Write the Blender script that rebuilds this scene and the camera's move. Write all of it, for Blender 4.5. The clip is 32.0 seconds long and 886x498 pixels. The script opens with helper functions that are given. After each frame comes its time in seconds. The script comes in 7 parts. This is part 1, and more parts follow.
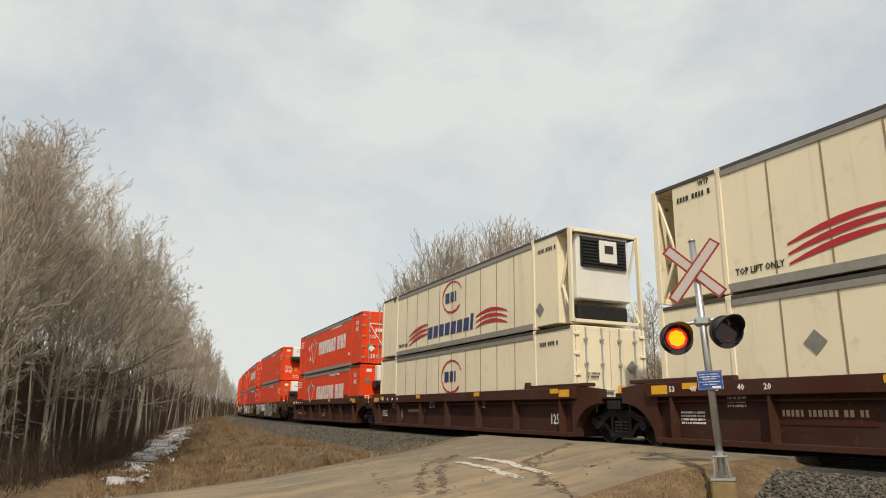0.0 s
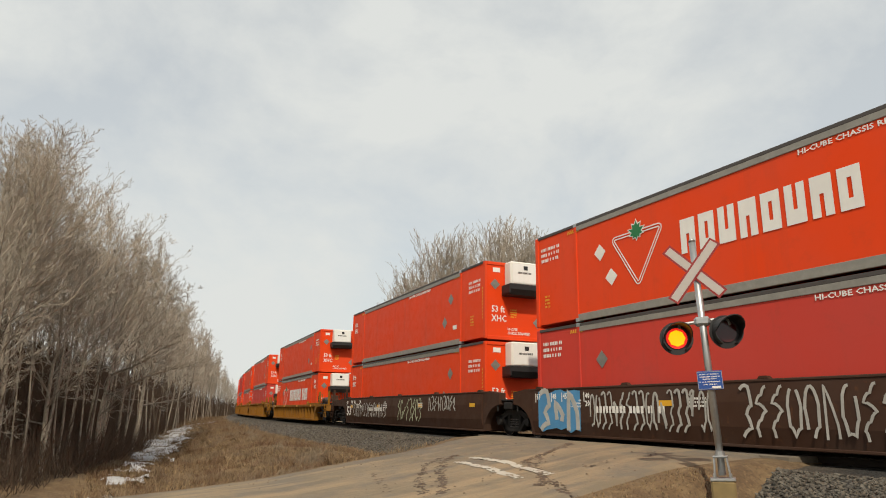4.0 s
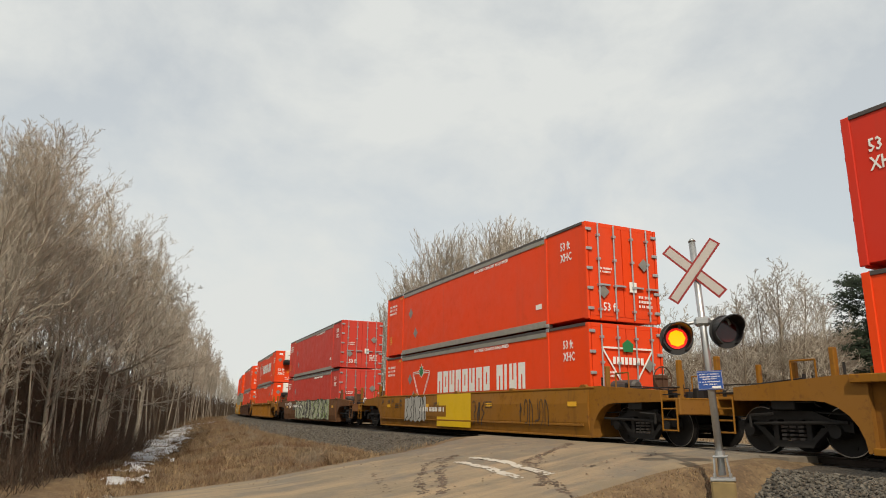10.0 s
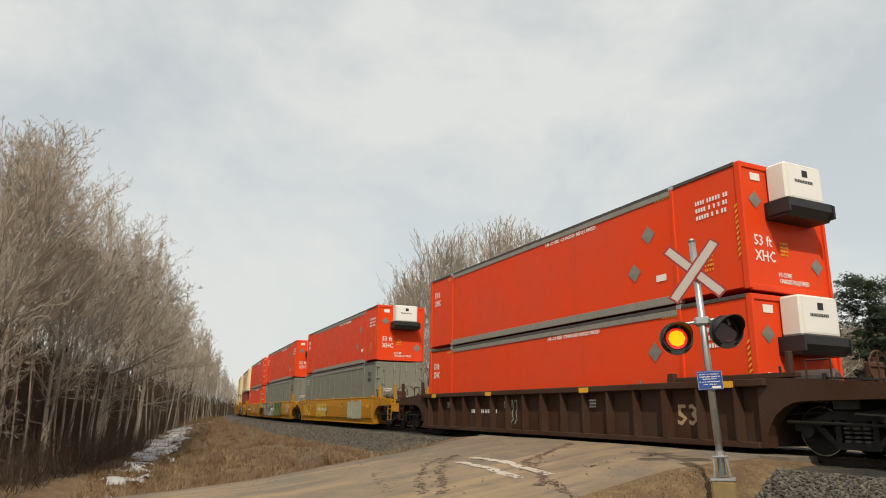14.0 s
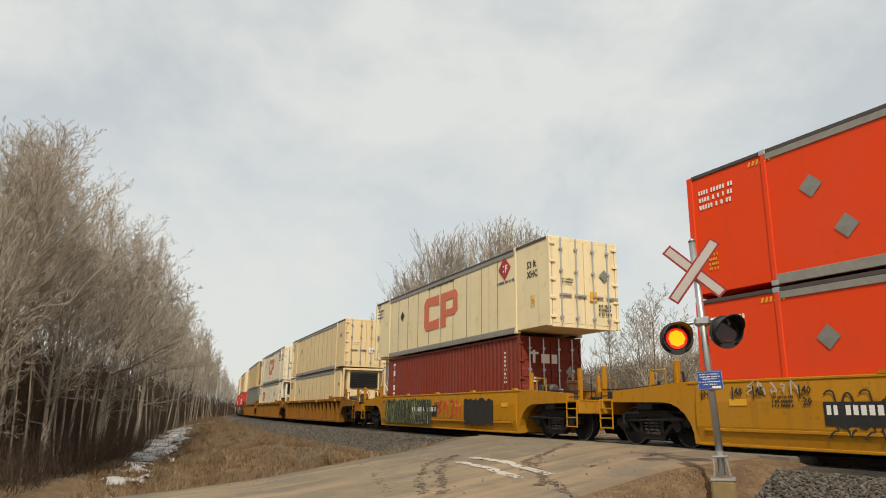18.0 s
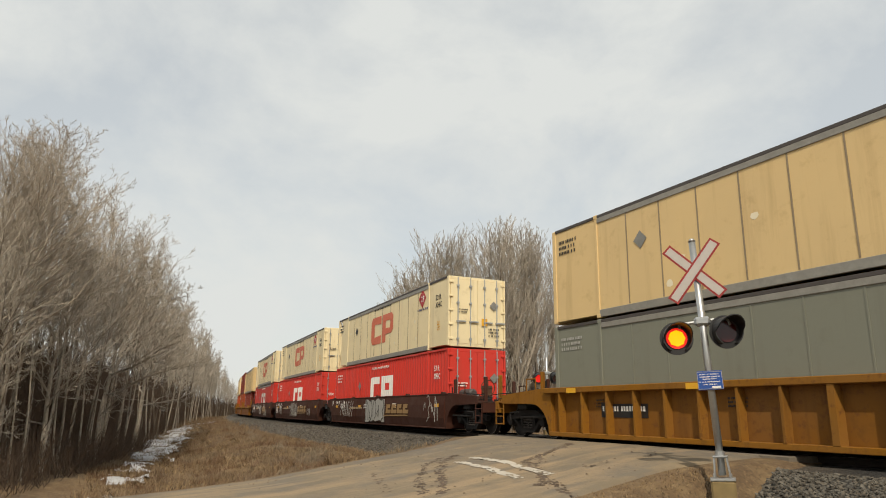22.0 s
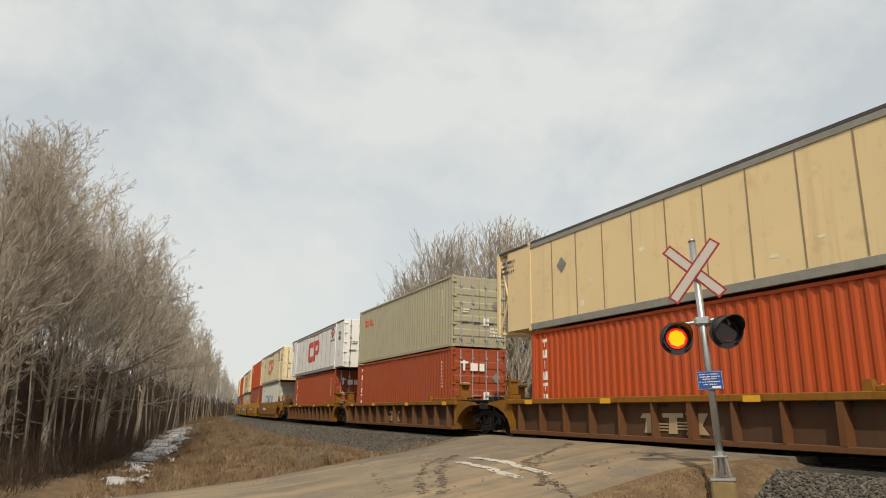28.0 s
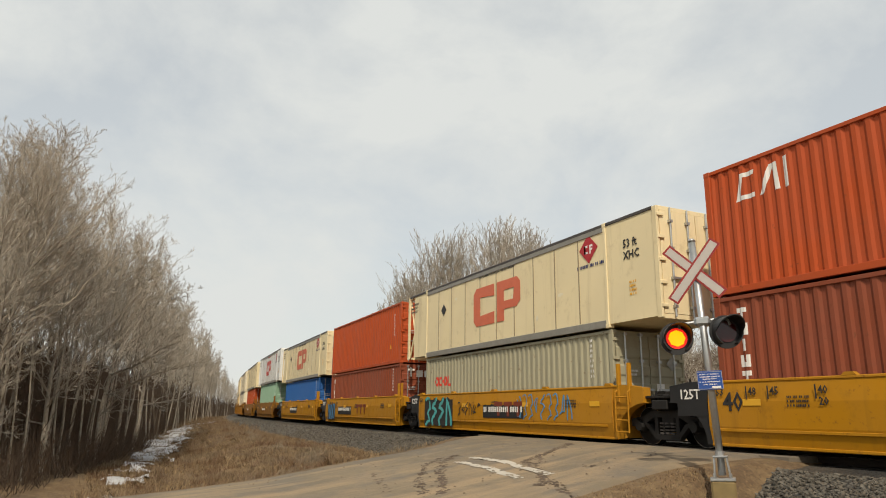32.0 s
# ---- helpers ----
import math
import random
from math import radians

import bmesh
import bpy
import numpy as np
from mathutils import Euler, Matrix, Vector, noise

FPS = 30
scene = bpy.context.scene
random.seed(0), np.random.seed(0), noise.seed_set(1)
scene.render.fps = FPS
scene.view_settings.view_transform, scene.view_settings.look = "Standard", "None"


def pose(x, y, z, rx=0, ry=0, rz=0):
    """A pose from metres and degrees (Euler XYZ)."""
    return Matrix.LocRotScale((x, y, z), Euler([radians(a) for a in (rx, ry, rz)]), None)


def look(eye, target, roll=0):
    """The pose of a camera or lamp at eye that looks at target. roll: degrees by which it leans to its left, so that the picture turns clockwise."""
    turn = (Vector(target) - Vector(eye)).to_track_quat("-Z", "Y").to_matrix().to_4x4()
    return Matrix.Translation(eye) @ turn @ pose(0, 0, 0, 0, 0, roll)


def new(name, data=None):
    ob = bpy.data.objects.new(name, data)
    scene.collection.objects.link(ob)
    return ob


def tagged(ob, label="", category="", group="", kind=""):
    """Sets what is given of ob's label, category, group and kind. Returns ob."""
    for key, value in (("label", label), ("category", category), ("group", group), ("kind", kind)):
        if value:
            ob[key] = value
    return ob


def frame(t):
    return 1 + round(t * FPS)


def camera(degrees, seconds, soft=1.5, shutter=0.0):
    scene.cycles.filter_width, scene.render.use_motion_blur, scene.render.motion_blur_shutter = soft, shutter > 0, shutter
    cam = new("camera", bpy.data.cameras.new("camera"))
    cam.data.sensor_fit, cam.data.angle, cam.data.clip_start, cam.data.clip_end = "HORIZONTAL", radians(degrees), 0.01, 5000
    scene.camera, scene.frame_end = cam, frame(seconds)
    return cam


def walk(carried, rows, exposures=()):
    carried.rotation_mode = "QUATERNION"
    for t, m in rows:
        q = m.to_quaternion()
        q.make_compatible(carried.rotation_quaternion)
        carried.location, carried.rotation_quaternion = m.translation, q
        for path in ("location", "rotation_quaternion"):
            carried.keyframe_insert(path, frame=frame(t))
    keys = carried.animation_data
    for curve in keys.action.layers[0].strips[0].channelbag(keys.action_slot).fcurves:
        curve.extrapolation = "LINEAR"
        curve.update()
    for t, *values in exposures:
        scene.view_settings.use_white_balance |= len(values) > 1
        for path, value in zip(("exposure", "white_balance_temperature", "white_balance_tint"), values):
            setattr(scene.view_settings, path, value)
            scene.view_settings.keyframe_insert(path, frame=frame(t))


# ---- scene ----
cam = camera(66.66, 32.0, 1.0)
EYE = Vector((0.0, 0.0, 0.691))
AIM = EYE + Vector((0.0, math.cos(radians(13.693)), math.sin(radians(13.693))))
walk(cam, [(0.0, look(EYE, AIM, 0.785)), (32.0, look(EYE, AIM, 0.785))])

# ---- world, sun ----
SUN = Vector((-0.03, -0.69, 0.72)).normalized()
world = bpy.data.worlds.new("sky")
scene.world = world
world.use_nodes = True
wn, wl = world.node_tree.nodes, world.node_tree.links
sky = wn.new("ShaderNodeTexSky")
sky.sky_type, sky.sun_disc = "NISHITA", False
sky.sun_elevation, sky.sun_rotation = math.asin(SUN.z), math.atan2(SUN.x, SUN.y)
sky.dust_density, sky.air_density, sky.ozone_density = 0.6, 1.3, 0.6
wco = wn.new("ShaderNodeTexCoord")
wmap = wn.new("ShaderNodeMapping")
wmap.inputs["Scale"].default_value = (1.0, 1.0, 1.5)
wl.new(wco.outputs["Generated"], wmap.inputs["Vector"])
cl1 = wn.new("ShaderNodeTexNoise")
cl1.inputs["Scale"].default_value, cl1.inputs["Detail"].default_value, cl1.inputs["Roughness"].default_value = 2.6, 10.0, 0.58
cl1.inputs["Distortion"].default_value = 0.2
wl.new(wmap.outputs["Vector"], cl1.inputs["Vector"])
clr = wn.new("ShaderNodeValToRGB")
clr.color_ramp.elements[0].position, clr.color_ramp.elements[1].position = 0.38, 0.60
clr.color_ramp.elements[0].color, clr.color_ramp.elements[1].color = (0.68, 0.68, 0.68, 1), (0.99, 0.99, 0.99, 1)
wl.new(cl1.outputs["Fac"], clr.inputs["Fac"])
cmix = wn.new("ShaderNodeMix")
cmix.data_type = "RGBA"
wl.new(clr.outputs["Color"], cmix.inputs["Factor"])
wl.new(sky.outputs["Color"], cmix.inputs["A"])
cmix.inputs["B"].default_value = (7.42, 7.58, 7.32, 1)
bg = wn["Background"]
bg.inputs["Strength"].default_value = 0.10
wl.new(cmix.outputs["Result"], bg.inputs["Color"])

sun = new("sun", bpy.data.lights.new("sun", "SUN"))
sun.data.energy, sun.data.angle, sun.data.color = 3.45, radians(1.2), (1.0, 0.88, 0.69)
sun.matrix_world = look(SUN * 100, (0, 0, 0))
scene.view_settings.exposure = 0.0


# ---- materials ----
def nodes_of(name):
    m = bpy.data.materials.new(name)
    m.use_nodes = True
    return m, m.node_tree.nodes, m.node_tree.links, m.node_tree.nodes["Principled BSDF"]


def noise_node(n, l, vec, scale, detail=4.0, rough=0.55):
    t = n.new("ShaderNodeTexNoise")
    t.inputs["Scale"].default_value, t.inputs["Detail"].default_value, t.inputs["Roughness"].default_value = scale, detail, rough
    l.new(vec, t.inputs["Vector"])
    return t.outputs["Fac"]


def ramp(n, l, fac, p0, p1, c0=0.0, c1=1.0):
    r = n.new("ShaderNodeMapRange")
    for k, v in (("From Min", p0), ("From Max", p1), ("To Min", c0), ("To Max", c1)):
        r.inputs[k].default_value = v
    l.new(fac, r.inputs["Value"])
    return r.outputs["Result"]


def mixc(n, l, fac, a, b, mode="MIX"):
    m = n.new("ShaderNodeMix")
    m.data_type, m.blend_type = "RGBA", mode
    for sock, v in (("Factor", fac), ("A", a), ("B", b)):
        if isinstance(v, (int, float)):
            m.inputs[sock].default_value = v
        elif isinstance(v, tuple):
            m.inputs[sock].default_value = (*v, 1)
        else:
            l.new(v, m.inputs[sock])
    return m.outputs["Result"]


def bump(n, l, b, height, strength, dist=0.02):
    u = n.new("ShaderNodeBump")
    u.inputs["Strength"].default_value, u.inputs["Distance"].default_value = strength, dist
    l.new(height, u.inputs["Height"])
    l.new(u.outputs["Normal"], b.inputs["Normal"])


def scaled(n, l, vec, s):
    m = n.new("ShaderNodeMapping")
    m.inputs["Scale"].default_value = s
    l.new(vec, m.inputs["Vector"])
    return m.outputs["Vector"]


def paint(name, rgb, rough=0.45, dirt=0.35, dirt_rgb=(0.10, 0.075, 0.05), metal=0.0, rust=0.0):
    """Weathered paint: faded patches, runs down the side, fine grain and rust spots."""
    m, n, l, b = nodes_of(name)
    co = n.new("ShaderNodeTexCoord").outputs["Object"]
    oi = n.new("ShaderNodeObjectInfo").outputs["Random"]
    off = n.new("ShaderNodeVectorMath")
    off.operation = "MULTIPLY_ADD"
    l.new(oi, off.inputs[0])
    off.inputs[1].default_value = (37.0, 11.0, 5.0)
    l.new(co, off.inputs[2])
    co = off.outputs[0]
    fade = ramp(n, l, noise_node(n, l, co, 0.45, 3), 0.35, 0.7)
    c = mixc(n, l, fade, rgb, tuple(min(1, v * 0.90 + 0.015) for v in rgb))
    runs = noise_node(n, l, scaled(n, l, co, (2.6, 2.6, 0.16)), 1.0, 6, 0.65)
    c = mixc(n, l, ramp(n, l, runs, 0.55, 0.85, 0.0, dirt), c, dirt_rgb)
    grime = noise_node(n, l, co, 2.2, 8, 0.7)
    c = mixc(n, l, ramp(n, l, grime, 0.56, 0.8, 0.0, dirt * 0.8), c, dirt_rgb)
    if rust:
        spots = noise_node(n, l, co, 5.5, 6, 0.7)
        c = mixc(n, l, ramp(n, l, spots, 0.64 - 0.1 * rust, 0.74, 0.0, 0.9), c, (0.11, 0.045, 0.02))
    l.new(c, b.inputs["Base Color"])
    l.new(ramp(n, l, grime, 0.3, 0.8, rough - 0.08, rough + 0.25), b.inputs["Roughness"])
    b.inputs["Metallic"].default_value = metal
    b.inputs["Specular IOR Level"].default_value = 0.13
    bump(n, l, b, noise_node(n, l, co, 9.0, 6), 0.10, 0.01)
    return m


def plain(name, rgb, rough=0.5, metal=0.0, var=0.25, scale=8.0, bumpy=0.15):
    m, n, l, b = nodes_of(name)
    co = n.new("ShaderNodeTexCoord").outputs["Object"]
    f = noise_node(n, l, co, scale, 6, 0.6)
    g = noise_node(n, l, co, scale * 0.15, 3)
    c = mixc(n, l, ramp(n, l, f, 0.3, 0.75), rgb, tuple(v * (1 - var) for v in rgb))
    c = mixc(n, l, ramp(n, l, g, 0.4, 0.75, 0, 0.6), c, tuple(v * (1 - 1.2 * var) for v in rgb))
    l.new(c, b.inputs["Base Color"])
    b.inputs["Roughness"].default_value, b.inputs["Metallic"].default_value = rough, metal
    bump(n, l, b, f, bumpy, 0.01)
    return m


RED = paint("red_paint", (0.74, 0.058, 0.008), 0.48, 0.18)
RED2 = paint("faded_red_paint", (0.54, 0.050, 0.033), 0.5, 0.24)
RED3 = paint("deep_red_paint", (0.57, 0.030, 0.012), 0.48, 0.2)
CPRED = paint("bright_red_paint", (0.57, 0.046, 0.032), 0.42, 0.2)
BEIGE = paint("cream_panel", (0.80, 0.68, 0.43), 0.5, 0.5, (0.28, 0.19, 0.09))
CREAM = paint("pale_cream_panel", (0.79, 0.71, 0.53), 0.48, 0.42, (0.30, 0.22, 0.13))
TAN = paint("yellowed_cream_panel", (0.68, 0.50, 0.25), 0.5, 0.42, (0.26, 0.15, 0.06))
SAND = paint("sandy_cream_panel", (0.75, 0.585, 0.33), 0.5, 0.42, (0.30, 0.18, 0.07))
WHITE = paint("white_panel", (0.78, 0.78, 0.76), 0.4, 0.15, (0.35, 0.3, 0.22))
GREY = paint("grey_green_paint", (0.20, 0.205, 0.165), 0.45, 0.25)
MAROON = paint("maroon_paint", (0.19, 0.035, 0.022), 0.5, 0.3, rust=0.3)
BRICK = paint("brick_red_paint", (0.30, 0.062, 0.022), 0.5, 0.3, rust=0.3)
ORANGE = paint("orange_red_paint", (0.43, 0.075, 0.020), 0.5, 0.3, rust=0.2)
RUSSET = paint("russet_brown_paint", (0.24, 0.062, 0.030), 0.5, 0.3, rust=0.2)
OLIVE = paint("khaki_grey_paint", (0.36, 0.335, 0.235), 0.5, 0.25, rust=0.15)
PALE = paint("pale_grey_paint", (0.50, 0.50, 0.45), 0.5, 0.3, rust=0.2)
BLUE = paint("blue_paint", (0.025, 0.11, 0.34), 0.5, 0.2)
GREEN = paint("pale_green_paint", (0.27, 0.42, 0.30), 0.5, 0.25)
OCHREWEB = paint("rusty_ochre_car_paint", (0.20, 0.083, 0.010), 0.6, 0.8, (0.075, 0.038, 0.015), rust=1.0)
RUSTWEB = paint("dark_rusty_car_paint", (0.085, 0.045, 0.024), 0.65, 0.6, (0.05, 0.03, 0.02), rust=0.9)
OCHRE = paint("ochre_car_paint", (0.232, 0.100, 0.010), 0.6, 0.85, (0.085, 0.042, 0.015), rust=0.8)
YELLOW = paint("yellow_car_paint", (0.42, 0.190, 0.006), 0.55, 0.6, (0.12, 0.062, 0.018), rust=0.4)
FRESH = paint("fresh_yellow_paint", (0.66, 0.42, 0.012), 0.45, 0.15)
OXIDEWEB = paint("grimy_oxide_red_paint", (0.045, 0.017, 0.012), 0.65, 0.6, (0.03, 0.02, 0.016), rust=0.5)
OXIDE = paint("oxide_red_car_paint", (0.054, 0.0185, 0.011), 0.6, 0.5, (0.05, 0.031, 0.02), rust=0.4)
DARKCAR = paint("dark_brown_car_paint", (0.052, 0.024, 0.014), 0.6, 0.5, (0.04, 0.024, 0.016), rust=0.5)
RUSTCAR = paint("rusty_brown_car_paint", (0.13, 0.058, 0.024), 0.6, 0.6, (0.07, 0.04, 0.025), rust=0.9)
STRIPE = plain("grey_rail", (0.30, 0.285, 0.25), 0.5, 0.2)
DARKRAIL = plain("dark_rail", (0.07, 0.06, 0.055), 0.6)
BLACK = plain("black_paint", (0.018, 0.018, 0.019), 0.5)
IRON = plain("dirty_iron", (0.018, 0.016, 0.015), 0.7, 0.3, 0.4, 5.0, 0.4)
TREAD = plain("polished_steel", (0.42, 0.40, 0.38), 0.3, 0.9)
RUSTY = plain("rusty_steel", (0.11, 0.055, 0.03), 0.8, 0.2, 0.4, 6.0, 0.3)
WHITEINK = plain("white_marking", (0.80, 0.78, 0.74), 0.5, 0, 0.12, 3.0, 0.0)
REDINK = plain("red_marking", (0.62, 0.055, 0.03), 0.5, 0, 0.12, 3.0, 0.0)
FADEDINK = plain("faded_red_marking", (0.66, 0.15, 0.07), 0.5, 0, 0.15, 3.0, 0.0)
CRIMSON = plain("crimson_marking", (0.42, 0.015, 0.02), 0.5, 0, 0.1, 3.0, 0.0)
NAVY = plain("navy_marking", (0.022, 0.035, 0.14), 0.5, 0, 0.1, 3.0, 0.0)
COBALT = plain("blue_marking", (0.03, 0.09, 0.33), 0.5, 0, 0.1, 3.0, 0.0)
INK = plain("black_marking", (0.025, 0.023, 0.021), 0.55, 0, 0.2, 3.0, 0.0)
GREYINK = plain("grey_placard", (0.30, 0.29, 0.26), 0.45, 0.4, 0.3, 6.0, 0.0)
LEAF = plain("green_marking", (0.012, 0.17, 0.05), 0.5, 0, 0.1, 3.0, 0.0)
AMBER = plain("yellow_marking", (0.72, 0.38, 0.02), 0.5, 0, 0.1, 3.0, 0.0)
SILVER = plain("silver_spray", (0.48, 0.47, 0.44), 0.45, 0.2, 0.2, 3.0, 0.0)
LIME = plain("green_spray", (0.17, 0.26, 0.05), 0.5, 0, 0.2, 3.0, 0.0)
TEAL = plain("teal_spray", (0.09, 0.42, 0.42), 0.5, 0, 0.2, 3.0, 0.0)
SKYINK = plain("blue_spray", (0.08, 0.27, 0.50), 0.5, 0, 0.2, 3.0, 0.0)
MINT = plain("pale_green_spray", (0.42, 0.45, 0.30), 0.5, 0, 0.2, 3.0, 0.0)
UNIT = plain("white_unit_panel", (0.74, 0.73, 0.68), 0.4, 0, 0.12, 2.0, 0.05)
GALV = plain("galvanised_steel", (0.50, 0.51, 0.51), 0.38, 0.75, 0.2, 12.0, 0.05)
GOLD = plain("dull_gold_marking", (0.36, 0.22, 0.085), 0.5, 0, 0.25, 3.0, 0.0)
PALETAN = plain("faded_tan_marking", (0.45, 0.34, 0.21), 0.5, 0, 0.2, 3.0, 0.0)
TANINK = plain("tan_marking", (0.42, 0.31, 0.19), 0.5, 0, 0.2, 3.0, 0.0)
DULLRED = plain("dull_red_marking", (0.20, 0.036, 0.014), 0.55, 0, 0.2, 3.0, 0.0)
JOINT = plain("panel_joint_strip", (0.30, 0.23, 0.14), 0.5)
CHALK = plain("dull_white_spray", (0.50, 0.485, 0.45), 0.6, 0, 0.35, 4.0, 0.0)
MOSS = plain("olive_green_spray", (0.15, 0.185, 0.065), 0.55, 0, 0.25, 3.0, 0.0)
INKS = {"o": MOSS, "w": CHALK, "k": INK, "r": REDINK, "s": SILVER, "l": LIME, "t": TEAL, "b": SKYINK, "m": MINT, "f": FRESH, "y": AMBER}


# ---- mesh building ----
class Build:
    """Collects faces and turns them into one mesh."""

    def __init__(self):
        self.v, self.f = [], []

    def add(self, verts, faces):
        k = len(self.v)
        self.v += [tuple(q) for q in verts]
        self.f += [tuple(i + k for i in q) for q in faces]
        return self

    def box(self, x0, x1, y0, y1, z0, z1, c=0.0):
        if c <= 0:
            return self.add([(x, y, z) for x in (x0, x1) for y in (y0, y1) for z in (z0, z1)],
                            [(0, 1, 3, 2), (4, 6, 7, 5), (0, 4, 5, 1), (2, 3, 7, 6), (0, 2, 6, 4), (1, 5, 7, 3)])
        vs, index = [], {}
        lo, hi = (x0, y0, z0), (x1, y1, z1)
        for corner in range(8):
            bits = [(corner >> k) & 1 for k in range(3)]
            for ax in range(3):
                p = [0, 0, 0]
                for k in range(3):
                    e = hi[k] if bits[k] else lo[k]
                    s = -1 if bits[k] else 1
                    p[k] = e if k == ax else e + s * c
                index[(corner, ax)] = len(vs)
                vs.append(tuple(p))
        fs = []
        for ax in range(3):
            o = [k for k in range(3) if k != ax]
            for side in (0, 1):
                ring = []
                for b0, b1 in ((0, 0), (1, 0), (1, 1), (0, 1)):
                    ring.append(index[((side << ax) | (b0 << o[0]) | (b1 << o[1]), ax)])
                fs.append(ring if (side == 1) == (ax != 1) else ring[::-1])
        for ax in range(3):
            o = [k for k in range(3) if k != ax]
            for b0 in (0, 1):
                for b1 in (0, 1):
                    base = (b0 << o[0]) | (b1 << o[1])
                    p, q = base, base | (1 << ax)
                    fs.append([index[(p, o[0])], index[(q, o[0])], index[(q, o[1])], index[(p, o[1])]])
        for corner in range(8):
            fs.append([index[(corner, 0)], index[(corner, 1)], index[(corner, 2)]])
        return self.add(vs, fs)

    def prism(self, pts, a, b, axis="y"):
        """Extrude a closed outline: in x, z along y; in y, z along x; or in x, y along z."""
        put = {"y": lambda u, w, t: (u, t, w), "x": lambda u, w, t: (t, u, w), "z": lambda u, w, t: (u, w, t)}[axis]
        k = len(pts)
        vs = [put(u, w, a) for u, w in pts] + [put(u, w, b) for u, w in pts]
        fs = [tuple(range(k))[::-1], tuple(range(k, 2 * k))]
        fs += [(i, (i + 1) % k, k + (i + 1) % k, k + i) for i in range(k)]
        return self.add(vs, fs)

    def tube(self, p0, p1, r0, r1=None, n=8):
        p0, p1 = Vector(p0), Vector(p1)
        r1 = r0 if r1 is None else r1
        d = (p1 - p0).normalized()
        u = d.orthogonal().normalized()
        w = d.cross(u)
        vs = []
        for p, r in ((p0, r0), (p1, r1)):
            vs += [p + (u * math.cos(2 * math.pi * i / n) + w * math.sin(2 * math.pi * i / n)) * r for i in range(n)]
        fs = [(i, (i + 1) % n, n + (i + 1) % n, n + i) for i in range(n)] + [tuple(range(n))[::-1], tuple(range(n, 2 * n))]
        return self.add(vs, fs)

    def path(self, pts, r, n=6):
        for a, b in zip(pts, pts[1:]):
            self.tube(a, b, r, r, n)
        return self

    def mesh(self, name, mat, smooth=False, fix=True):
        me = bpy.data.meshes.new(name)
        me.from_pydata(self.v, [], self.f)
        if fix:
            bm = bmesh.new()
            bm.from_mesh(me)
            bmesh.ops.recalc_face_normals(bm, faces=bm.faces)
            bm.to_mesh(me)
            bm.free()
        me.materials.append(mat)
        if smooth:
            me.shade_smooth()
        return me


MESHES = {}


def cached(key, make):
    if key not in MESHES:
        MESHES[key] = make()
    return MESHES[key]


def part(name, data, parent, label="", m=None):
    ob = new(name, data)
    ob.parent = parent
    if m is not None:
        ob.matrix_basis = m
    if label:
        ob["label"] = label
    if name in ("marking", "graffiti", "hazard_stripe", "hinge", "spring_nest", "notice", "panel_joint", "patch"):
        ob["kind"] = "stuff"
    return ob


def thing(name, label, category, group="", kind="", m=None):
    ob = tagged(new(name), label, category, group, kind)
    ob.empty_display_size = 0.3
    if m is not None:
        ob.matrix_basis = m
    return ob


def one(name, data, label, category, group="", kind="", m=None):
    ob = tagged(new(name, data), label, category, group, kind)
    if m is not None:
        ob.matrix_basis = m
    return ob


def letters(text, mat, width=None, height=1.0):
    """Flat lettering in the x, z plane, lower left corner at the origin, facing -y."""
    key = ("text", text, mat.name, width, height)

    def make():
        cu = bpy.data.curves.new("lettering", "FONT")
        cu.body, cu.size, cu.extrude, cu.offset = text, 1.0, 0.003, 0.016
        cu.resolution_u = 1
        ob = bpy.data.objects.new("lettering", cu)
        me = bpy.data.meshes.new_from_object(ob)
        bpy.data.objects.remove(ob)
        co = np.empty(len(me.vertices) * 3)
        me.vertices.foreach_get("co", co)
        co = co.reshape(-1, 3)
        lo, hi = co.min(0), co.max(0)
        sy = height / (hi[1] - lo[1])
        sx = sy if width is None else width / (hi[0] - lo[0])
        out = np.stack([(co[:, 0] - lo[0]) * sx, -co[:, 2] * 1.0, (co[:, 1] - lo[1]) * sy], 1)
        me.vertices.foreach_set("co", out.ravel())
        me.materials.clear()
        me.materials.append(mat)
        return me
    return cached(key, make)


def plates(key, mat, boxes):
    """Flat markings a few millimetres proud: outlines in x, z facing -y."""
    def make():
        b = Build()
        for k, pts in enumerate(boxes):     # each a hair prouder than the last, so that crossing strokes lie over one another
            b.prism(pts, 0.0, -0.003 - 0.00004 * k)
        return b.mesh("marking", mat)
    return cached(("plates", key, mat.name), make)


def rect(x0, x1, z0, z1):
    return [(x0, z0), (x1, z0), (x1, z1), (x0, z1)]


def bars(seed, width, height, rows=1):
    """Writing too small to read: short bars of its size."""
    rng = random.Random(seed)
    out = []
    rh = height / rows
    for r in range(rows):
        x = 0.0
        while x < width - rh * 0.3:
            w = rng.uniform(0.22, 0.34) * rh
            out.append(rect(x, min(width, x + w), height - (r + 0.56) * rh, height - r * rh))
            x += w + rh * (0.16 if rng.random() < 0.8 else 0.5)
    return out


def diamond(cx, cz, r):
    return [(cx - r, cz), (cx, cz - r), (cx + r, cz), (cx, cz + r)]


